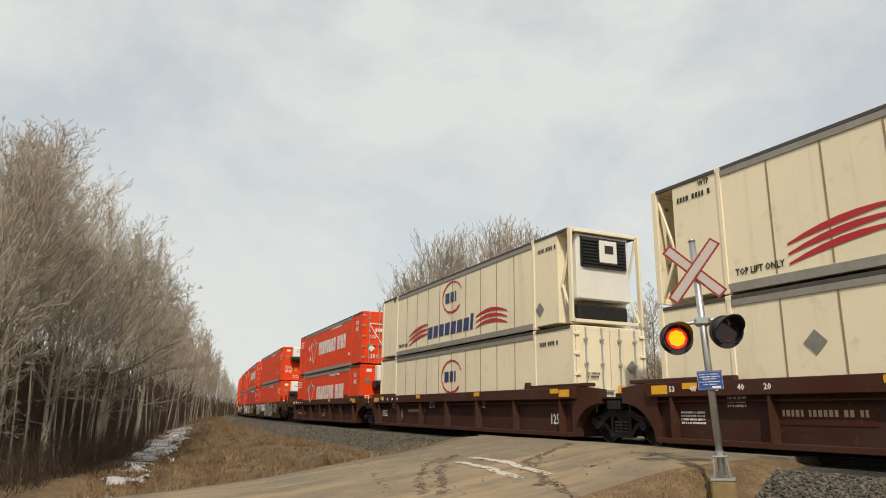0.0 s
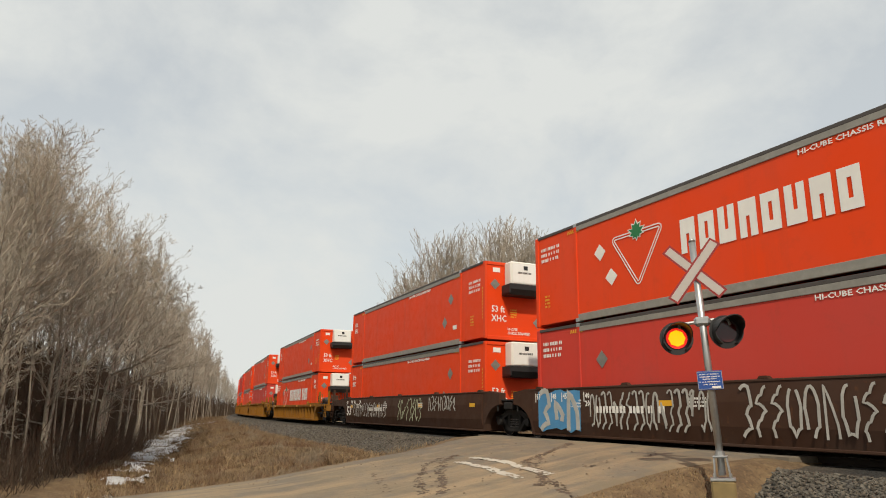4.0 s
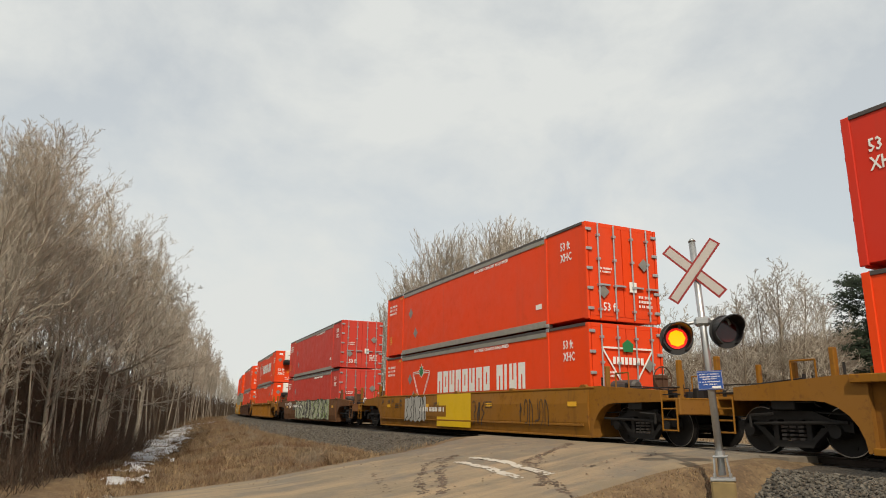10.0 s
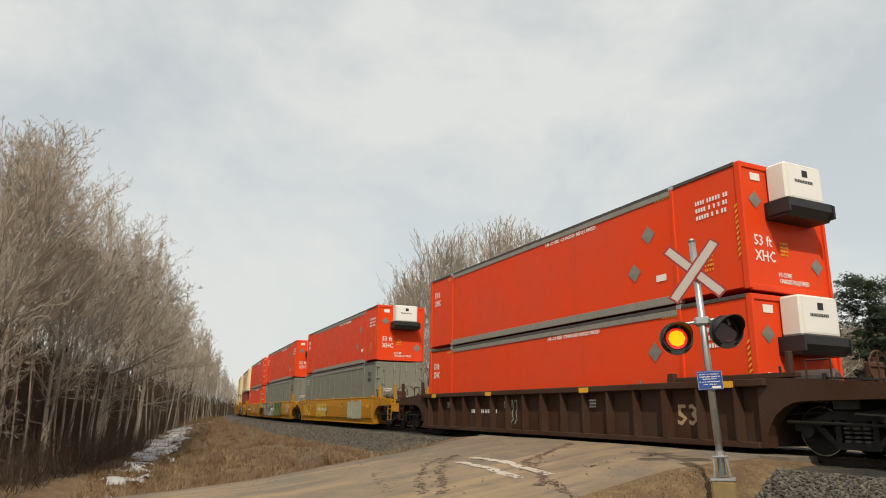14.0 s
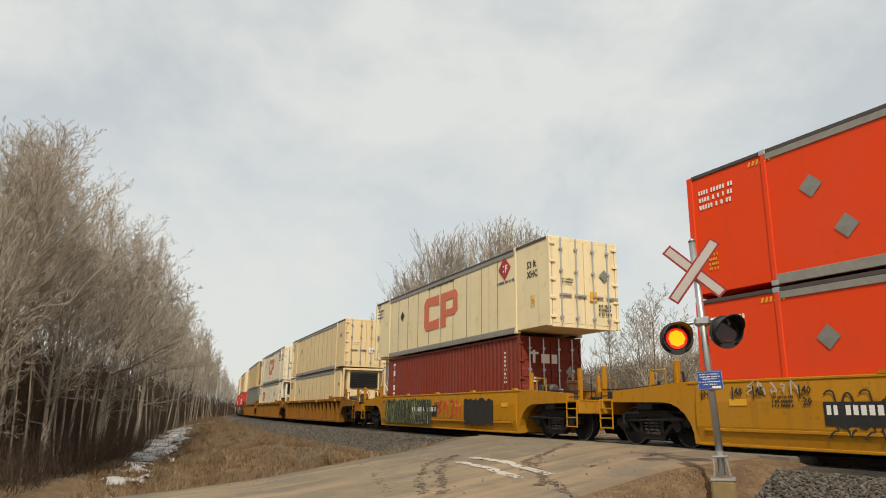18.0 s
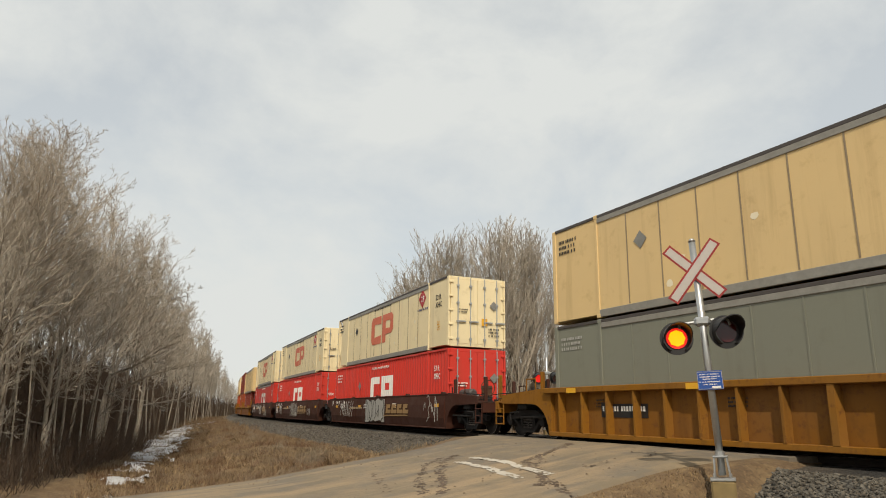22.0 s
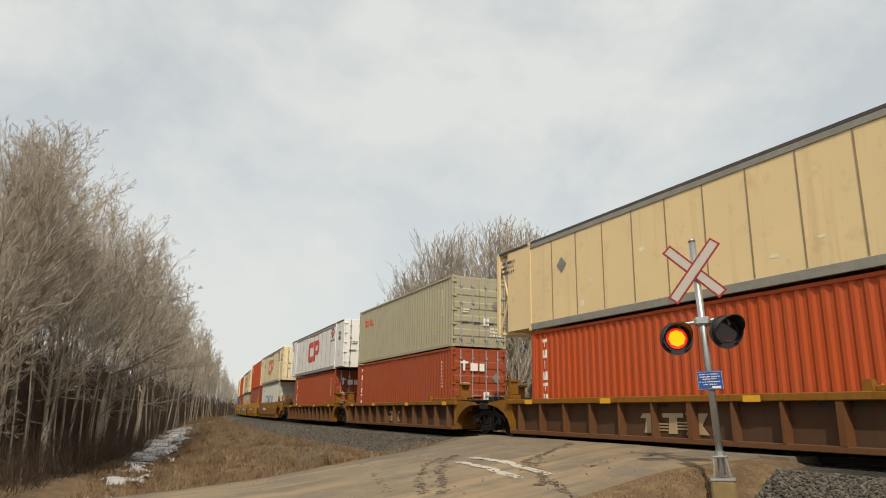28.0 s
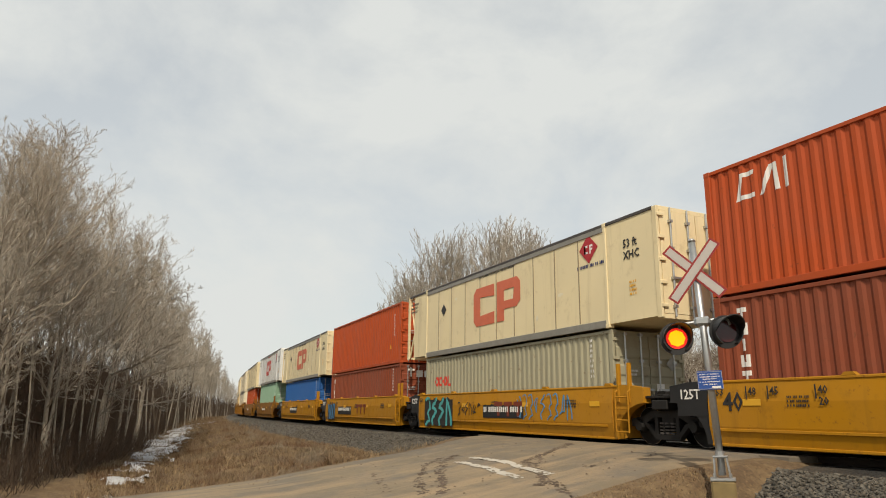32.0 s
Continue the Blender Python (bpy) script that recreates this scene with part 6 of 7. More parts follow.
# ---- well cars: x forwards from the middle of the well, z up from the rails ----
def truck(ob, x):
    """A two-axle truck with side frames, springs and turning wheelsets; returns the wheelsets."""
    def frame_mesh():
        b = Build()
        for sg in (-1, 1):
            y0, y1 = sorted((sg * 0.99, sg * 1.14))
            b.prism([(-1.2, 0.44), (-0.75, 0.5), (-0.42, 0.66), (0.42, 0.66), (0.75, 0.5), (1.2, 0.44), (1.2, 0.62), (0.78, 0.68), (0.45, 0.82), (-0.45, 0.82), (-0.78, 0.68), (-1.2, 0.62)], y0, y1)
            b.prism([(-0.78, 0.52), (-0.46, 0.24), (-0.40, 0.15), (0.40, 0.15), (0.46, 0.24), (0.78, 0.52), (0.60, 0.52), (0.36, 0.27), (-0.36, 0.27), (-0.60, 0.52)], y0, y1)
            for q in (-1, 1):
                b.box(*sorted((q * 0.29, q * 0.40)), y0, y1, 0.26, 0.68, 0.01)
                b.tube((q * 0.89, sg * 1.0, 0.457), (q * 0.89, sg * 1.21, 0.457), 0.15, 0.12, 12)
                b.box(q * 0.89 - 0.16, q * 0.89 + 0.16, y0, y1, 0.56, 0.66, 0.02)
        b.box(-0.2, 0.2, -1.1, 1.1, 0.46, 0.74, 0.03)
        for q in (-0.4, 0.4):
            b.tube((q, -0.8, 0.36), (q, 0.8, 0.36), 0.05, n=6)
        return b.mesh("truck", IRON)
    tr = part("truck", cached("truckframe", frame_mesh), ob, "dark cast-steel truck", pose(x, 0, 0))

    def springs():
        b = Build()
        for sg in (-1, 1):
            for i in range(3):
                for k in range(4):
                    b.tube((-0.18 + i * 0.18, sg * 1.08, 0.28 + k * 0.075), (-0.18 + i * 0.18, sg * 1.08, 0.32 + k * 0.075), 0.075, n=8)
        return b.mesh("spring_nest", DARKRAIL)
    part("spring_nest", cached("springs", springs), tr)
    made = []
    for q in (-0.89, 0.89):
        def wheels():
            b = Build().tube((0, -0.85, 0), (0, 0.85, 0), 0.08, n=10)
            for sg in (-1, 1):
                b.tube((0, sg * 0.69, 0), (0, sg * 0.80, 0), 0.455, n=28)
                b.tube((0, sg * 0.66, 0), (0, sg * 0.69, 0), 0.485, n=28)
                b.tube((0, sg * 0.80, 0), (0, sg * 0.815, 0), 0.14, n=12)
                for k in range(3):
                    a = 2.1 * k
                    b.tube((0.3 * math.cos(a), sg * 0.80, 0.3 * math.sin(a)), (0.3 * math.cos(a), sg * 0.812, 0.3 * math.sin(a)), 0.05, n=6)
            return b.mesh("wheelset", IRON)
        w = part("wheelset", cached("wheelset", wheels), tr, "", pose(q, 0, 0.457))
        made.append((w, q))
        def rims():
            b = Build()
            for sg in (-1, 1):
                for i in range(28):
                    a0, a1 = 2 * math.pi * i / 28, 2 * math.pi * (i + 1) / 28
                    y = sg * 0.803
                    b.add([(r * math.cos(a), y, r * math.sin(a)) for r, a in ((0.438, a0), (0.438, a1), (0.456, a1), (0.456, a0))], [(0, 1, 2, 3)])
            return b.mesh("tread", TREAD, fix=False)
        part("tread", cached("rims", rims), w, "worn bright wheel rim")
    return made


def well_sides(ob, style, mat, half, webkey="", top=1.44):
    ribs = style != "smooth"
    deep = 0.32 if style == "deep" else 0.15
    key = (style, mat.name, half, webkey, top)
    postmat = RUSTCAR if webkey == "dark" else mat
    for sg in (-1, 1):
        def web():
            b = Build()
            if ribs:
                b.box(-half, half, *sorted((sg * 1.305, sg * 1.33)), 0.16, top - 0.1)
            else:
                b.prism([(sg * 1.30, 0.14), (sg * 1.40, 0.14), (sg * 1.47, 0.5), (sg * 1.47, 1.0), (sg * 1.42, top - 0.06), (sg * 1.36, top), (sg * 1.30, top)], -half, half, "x")
            return b.mesh("side_sheet", WEBS.get(webkey or mat.name, mat) if ribs else mat)
        part("side_sheet", cached(("web", sg) + key, web), ob)
        part("top_chord", cached(("chord", sg) + key, lambda: Build().box(-half - 0.25, half + 0.25, *sorted((sg * (1.305 if ribs else 1.30), sg * (1.565 if ribs else 1.44))), top - (deep if ribs else 0.06), top, 0.015).mesh("top_chord", mat)), ob)
        part("side_sill", cached(("sill", sg) + key, lambda: Build().box(-half, half, *sorted((sg * (1.305 if ribs else 1.28), sg * (1.54 if ribs else 1.43))), 0.10, 0.22 if ribs else 0.16, 0.012).mesh("side_sill", postmat)), ob)
        if ribs:
            n = {"deep": 7}.get(style, 16 if half > 7.5 else 12)
            for i in range(n):
                x = -half + 0.5 + i * (2 * half - 1.0) / (n - 1)
                wide = 0.085 if i in (n // 2, n - 3) else 0.036
                part("side_post", cached(("rib", postmat.name, sg, top, wide, style), lambda: Build().prism([(-wide, sg * 1.325), (wide, sg * 1.325), (wide * 0.8, sg * 1.545), (-wide * 0.8, sg * 1.545)], 0.22, top - deep, "z").mesh("side_post", postmat)), ob, "", pose(x, 0, 0))
            if style == "deep":
                part("rub_rail", cached(("rub", mat.name, sg, half), lambda: Build().tube((-half, sg * 1.44, top - 0.42), (half, sg * 1.44, top - 0.42), 0.025, n=6).mesh("rub_rail", mat)), ob)
            part("raised_chord", cached(("raise", sg) + key, lambda: Build().box(half - 2.2, half + 0.9, *sorted((sg * 1.30, sg * 1.46)), top, top + 0.10, 0.012).mesh("raised_chord", mat if style != "deep" else DARKCAR)), ob)
            if style == "deep":
                part("raised_chord", cached(("raiser", sg) + key, lambda: Build().box(-half - 0.9, -half + 2.2, *sorted((sg * 1.30, sg * 1.46)), top, top + 0.10, 0.012).mesh("raised_chord", DARKCAR)), ob)
            part("pivot_lug", cached(("lug", sg, top, mat.name, half), lambda: Build().prism([(half - 2.42, top), (half - 2.2, top), (half - 2.24, top + 0.2), (half - 2.38, top + 0.2)], *sorted((sg * 1.36, sg * 1.5))).mesh("pivot_lug", mat)), ob)
        else:
            for x in (-half * 0.97, -half * 0.5, 0.0, half * 0.5, half * 0.97):
                part("guide_tab", cached(("tab", mat.name, sg, top), lambda: Build().prism([(-0.14, top), (0.14, top), (0.08, top + 0.06), (-0.08, top + 0.06)], *sorted((sg * 1.32, sg * 1.44))).mesh("guide_tab", mat)), ob, "", pose(x, 0, 0))
            part("rub_rail", cached(("rub2", mat.name, sg, half), lambda: Build().box(-half + 0.2, half - 0.2, *sorted((sg * 1.46, sg * 1.485)), 0.40, 0.46, 0.008).mesh("rub_rail", mat)), ob) if mat in (YELLOW, OCHRE) else None
    part("well_floor", cached(("floor", half), lambda: Build().box(-half, half, -1.28, 1.28, 0.14, 0.30).mesh("well_floor", RUSTY)), ob)
    for i, x in enumerate((-half * 0.8, -half * 0.27, half * 0.27, half * 0.8)):
        part("floor_beam", cached(("fbeam", i, half), lambda: Build().box(x - 0.12, x + 0.12, -1.25, 1.25, 0.06, 0.14).mesh("floor_beam", IRON)), ob)


def car_end(ob, style, mat, half, reach, coupled, sgn, top=1.44, black=False):
    """The part of the body over a truck. reach: from the well's end to the joint or coupler."""
    e = 1.72 if coupled else reach
    x0 = half
    w = sgn

    for sg in (-1, 1):
        def arch():
            b = Build()
            y0, y1 = sorted((sg * 1.18, sg * (1.46 if style != "smooth" else 1.42)))
            end = x0 + (e + 1.0 if coupled else e * 0.72)
            span = e - 0.82 if coupled else max(0.3, e - 0.5)
            curve = [(w * (x0 + 0.12 + span * (1 - math.cos(radians(q)))), 0.12 + 0.88 * math.sin(radians(q))) for q in range(0, 91, 15)]
            b.prism([(w * x0, 0.12)] + curve + [(w * end, 1.02), (w * end, min(top, 1.28) if coupled else top - 0.08), (w * (x0 + 0.5), top), (w * x0, top)], y0, y1)
            return b.mesh("end_side", BLACK if black else mat)
        part("end_side", cached(("arch", black, style, mat.name, half, round(reach, 2), coupled, w, sg, top), arch), ob)
    part("end_wall", cached(("bulk", mat.name, half, w), lambda: Build().box(*sorted((w * x0, w * (x0 + 0.10))), -1.29, 1.29, 0.14, 1.12).mesh("end_wall", mat)), ob)
    part("body_bolster", cached(("bol", mat.name, half, round(e, 2), w), lambda: Build().box(*sorted((w * (x0 + 0.1), w * (x0 + e + 0.3))), -0.45, 0.45, 0.76, 1.12, 0.02).box(*sorted((w * (x0 + e - 0.25), w * (x0 + e + 0.25))), -1.35, 1.35, 0.84, 1.06, 0.02).mesh("body_bolster", IRON)), ob)
    seed = int(half * 10) % 3 + (3 if coupled else 0)

    def gear():
        rng = random.Random(seed)
        b = Build()
        lo_, hi_ = x0 + 0.15, x0 + (reach - 0.5 if coupled else e * 0.8)
        for _ in range(9 if coupled else 4):
            x, y = rng.uniform(lo_, max(lo_ + 0.2, hi_ - 0.3)), rng.uniform(-1.32, 1.0)
            z = rng.uniform(1.1, 1.2)
            b.box(*sorted((w * x, w * (x + rng.uniform(0.12, 0.32)))), y, y + rng.uniform(0.1, 0.3), z - 0.05, z + rng.uniform(0.04, 0.22), 0.015)
        for _ in range(13 if coupled else 3):
            y = rng.choice((-1.38, -1.30, -1.1, -0.6, 0.9)) + rng.uniform(-0.03, 0.03)
            z0 = rng.uniform(0.75, 1.3)
            xa, xb = rng.uniform(lo_, hi_), rng.uniform(lo_, hi_)
            b.path([(w * xa, y, z0), (w * xb, y, z0 + rng.uniform(-0.08, 0.08)), (w * xb, y, z0 + rng.uniform(-0.5, 0.6))], rng.uniform(0.014, 0.032), 5)
        if coupled:
            for y in (-1.22, -0.2):     # valve stands with rods across the deck
                b.tube((w * (x0 + 1.3), y, 1.08), (w * (x0 + 1.3), y, 1.5), 0.05, 0.035, 8)
                b.path([(w * (x0 + 1.3), y, 1.42), (w * (x0 + 2.3), y + 0.1, 1.36), (w * (x0 + 2.35), y + 0.1, 1.1)], 0.016, 5)
            for z in (1.18, 1.34):
                b.tube((w * (x0 + 0.3), -1.34, z), (w * hi_, -1.34, z), 0.014, n=5)
            b.tube((w * (x0 + 0.5), -1.3, 0.62), (w * (x0 + 2.4), -1.3, 0.58), 0.03, n=6)
        return b.mesh("brake_gear", IRON)
    part("brake_gear", cached(("gear", seed, half, round(reach, 2), coupled, w), gear), ob, "grimy black brake gear and pipes")
    if not coupled:
        part("deck_plate", cached(("deckA", mat.name, half, round(e, 2), w), lambda: Build().box(*sorted((w * (x0 + 0.1), w * (x0 + e - 0.15))), -1.35, 1.35, 1.10, 1.16, 0.01).mesh("deck_plate", IRON)), ob)
        if style == "smooth" and sgn > 0 and mat in (YELLOW, OCHRE):
            for xa in (x0 + 0.22, x0 + 0.62):
                part("stanchion", cached(("jst", mat.name, round(xa, 2)), lambda: Build().box(xa - 0.045, xa + 0.045, -1.44, -1.34, 1.0, 1.98, 0.012).mesh("stanchion", mat)), ob, "upright guide post")
            def steps():
                b = Build()
                for xa in (x0 + 0.18, x0 + 0.66):
                    b.path([(xa, -1.5, 0.28), (xa, -1.5, 1.25), (xa, -1.40, 1.34)], 0.02, 6)
                for z in (0.30, 0.58, 0.86, 1.14):
                    b.tube((x0 + 0.18, -1.5, z), (x0 + 0.66, -1.5, z), 0.018, n=6)
                return b.mesh("ladder", mat)
            part("ladder", cached(("jlad", mat.name, half), steps), ob)
        if style == "rib" and e > 0.9:
            for sg in (-1, 1):
                def bracket():
                    b = Build()
                    xa = x0 + 0.22
                    b.box(*sorted((w * xa, w * (xa + 0.42))), *sorted((sg * 0.98, sg * 1.40)), 1.16, 1.30, 0.015)
                    b.box(*sorted((w * (xa + 0.02), w * (xa + 0.20))), *sorted((sg * 1.05, sg * 1.38)), 1.30, 1.72, 0.02)
                    b.box(*sorted((w * (xa - 0.02), w * (xa + 0.36))), *sorted((sg * 1.02, sg * 1.40)), 1.70, 1.78, 0.015)
                    b.path([(w * (xa - 0.12), sg * 1.47, 0.3), (w * (xa - 0.12), sg * 1.47, 1.9), (w * (xa + 0.2), sg * 1.47, 1.9)], 0.018, 5)
                    return b.mesh("end_bracket", mat)
                part("end_bracket", cached(("ebr", mat.name, half, w, sg), bracket), ob)
        return
    tail = x0 + reach - 0.45
    part("deck_plate", cached(("deckC", mat.name, half, round(reach, 2), w), lambda: Build().box(*sorted((w * (x0 + 0.1), w * tail)), -1.4, 1.4, 1.04, 1.10, 0.01).mesh("deck_plate", DARKCAR if mat in (DARKCAR, OXIDE) else mat)), ob)
    part("end_beam", cached(("endb", mat.name, half, round(reach, 2), w), lambda: Build().box(*sorted((w * (tail - 0.16), w * tail)), -1.42, 1.42, 0.72, 1.10, 0.02).mesh("end_beam", mat)), ob)

    def coupler():
        b = Build().box(*sorted((w * (tail - 0.2), w * (x0 + reach + 0.02))), -0.14, 0.14, 0.72, 0.98, 0.03)
        b.prism([(w * (x0 + reach - 0.18), -0.2), (w * (x0 + reach + 0.1), -0.06), (w * (x0 + reach + 0.1), 0.12), (w * (x0 + reach - 0.18), 0.22)], 0.70, 1.0, "z")
        b.path([(w * tail, 0.3, 0.75), (w * (tail + 0.22), 0.34, 0.42), (w * (tail + 0.45), 0.3, 0.55)], 0.035)
        return b.mesh("coupler", IRON)
    part("coupler", cached(("coup", half, round(reach, 2), w), coupler), ob, "dark steel coupler and hose")
    for sg in (-1, 1):
        def ladder():
            b = Build()
            for x in (tail - 0.55, tail - 0.08):
                b.tube((w * x, sg * 1.44, 0.36), (w * x, sg * 1.44, 1.10), 0.02, n=5)
            for z in (0.38, 0.62, 0.86):
                b.tube((w * (tail - 0.55), sg * 1.44, z), (w * (tail - 0.08), sg * 1.44, z), 0.018, n=5)
            return b.mesh("ladder", mat)
        part("ladder", cached(("ladder", mat.name, half, round(reach, 2), w, sg), ladder), ob)
        for x in (x0 + 0.65, tail - 0.1):
            part("stanchion", cached(("stan", mat.name, x, sg, w), lambda: Build().box(w * x - 0.05, w * x + 0.05, *sorted((sg * 1.22, sg * 1.34)), 1.08, 1.95, 0.015).mesh("stanchion", mat)), ob, "upright guide post")
        part("hand_rail", cached(("hrail", mat.name, half, round(reach, 2), sg, w), lambda: Build().path([(w * (x0 + 1.0), sg * 1.3, 1.1), (w * (x0 + 1.0), sg * 1.3, 1.75), (w * (x0 + 1.5), sg * 1.3, 1.75), (w * (x0 + 1.5), sg * 1.3, 1.1)], 0.02, 5).mesh("hand_rail", mat)), ob)
    if sgn > 0:
        def wheel():
            b = Build()
            c = Vector((w * (x0 + 1.9), -0.55, 1.62))
            ring = [c + Vector((0, math.cos(a) * 0.28, math.sin(a) * 0.28)) for a in [2 * math.pi * i / 16 for i in range(17)]]
            b.path(ring, 0.018, 5)
            for i in range(0, 16, 4):
                b.tube(c, ring[i], 0.014, n=4)
            b.box(w * (x0 + 1.9) - 0.16, w * (x0 + 1.9) - 0.02, -0.75, -0.35, 1.1, 1.7, 0.02)
            return b.mesh("brake_wheel", RUSTY)
        part("brake_wheel", cached(("bw", half), wheel), ob, "rusty hand-brake wheel")
        part("air_tank", cached(("air", half), lambda: Build().tube((x0 + 0.42, -0.85, 1.42), (x0 + 1.25, -0.85, 1.42), 0.18, n=16).tube((x0 + 0.36, -0.85, 1.42), (x0 + 0.42, -0.85, 1.42), 0.11, 0.18, 16).tube((x0 + 1.25, -0.85, 1.42), (x0 + 1.31, -0.85, 1.42), 0.18, 0.11, 16).box(x0 + 0.55, x0 + 0.62, -1.02, -0.68, 1.08, 1.3).box(x0 + 1.05, x0 + 1.12, -1.02, -0.68, 1.08, 1.3).mesh("air_tank", DARKRAIL)), ob, "dark air reservoir")


def scrawl(seed, width, height, thick, colour, under=None, strokes=7, blob=False):
    """Sprayed shapes that spell nothing: bent strokes over darker or lighter patches."""
    rng = random.Random(seed)
    lines, fills = [], []
    step = width / strokes
    for i in range(strokes):
        cx = (i + 0.5) * step
        pts = [(cx + rng.uniform(-0.45, 0.45) * step, rng.uniform(0.04, 0.96) * height) for _ in range(5)]
        form = rng.randrange(5)
        if form == 0:      # bent upright
            pts = [(cx - 0.3 * step, 0.06 * height), (cx - 0.25 * step, 0.94 * height), (cx + 0.3 * step, rng.uniform(0.3, 0.7) * height), (cx + 0.34 * step, 0.08 * height)]
        elif form == 1:    # loop
            a0 = rng.uniform(0, 6)
            pts = [(cx + 0.4 * step * math.cos(a0 + 0.9 * k), height * (0.5 + 0.42 * math.sin(a0 + 0.9 * k))) for k in range(7)]
        elif form == 2:    # double curve
            pts = [(cx + 0.38 * step * math.cos(0.3 + 1.15 * k) * (1 if k < 3 else -1), height * (0.94 - 0.147 * k)) for k in range(7)]
        elif form == 3:    # hook
            pts = [(cx - 0.35 * step, 0.9 * height), (cx + 0.2 * step, 0.95 * height), (cx + 0.36 * step, 0.6 * height), (cx, 0.45 * height), (cx + 0.3 * step, 0.2 * height), (cx - 0.3 * step, 0.05 * height)]
        sm = []
        for (a, b), (c, d) in zip(pts, pts[1:]):
            sm += [(a + (c - a) * k / 3, b + (d - b) * k / 3 + math.sin(k * 1.05) * 0.05 * height) for k in range(3)]
        sm.append(pts[-1])
        sm = [(min(max(x, 0), width), min(max(z, 0), height)) for x, z in sm]
        lines += ribbon(sm, thick * rng.uniform(0.7, 1.3))
    if blob:
        n = strokes * 3
        top = [height * rng.uniform(0.86, 1.0) for _ in range(n + 1)]
        low = [height * rng.uniform(0.0, 0.12) for _ in range(n + 1)]
        fills = [[(width * k / n, low[k]), (width * (k + 1) / n, low[k + 1]), (width * (k + 1) / n, top[k + 1]), (width * k / n, top[k])] for k in range(n)]
    return lines, fills


def graffiti(ob, y, seed, x, z, w, h, colour, under=None, thick=0.08, strokes=7):
    lines, fills = scrawl(seed, w, h, thick * 0.8, colour, under, strokes, under is not None)
    if fills:
        part("graffiti", plates(("gf", seed), INKS[under], fills), ob, "sprayed graffiti patch", pose(x, y, z))
    part("graffiti", plates(("gl", seed), INKS[colour], lines), ob, "sprayed graffiti strokes", pose(x, y - (0.008 if fills else 0), z))


REPORT = {21: (-4.4, 0.76, 2.3, 0.2), 22: (-4.4, 0.76, 2.3, 0.2), 23: (-4.4, 0.76, 2.3, 0.2), 11: (-4.7, 0.84, 3.5, 0.30), 20: (-5.96, 0.70, 1.6, 0.22), 2: (-7.0, 0.40, 2.2, 0.24), 26: (3.6, 0.95, 0.8, 0.12), 27: (3.6, 0.95, 0.8, 0.12)}   # car: place, size


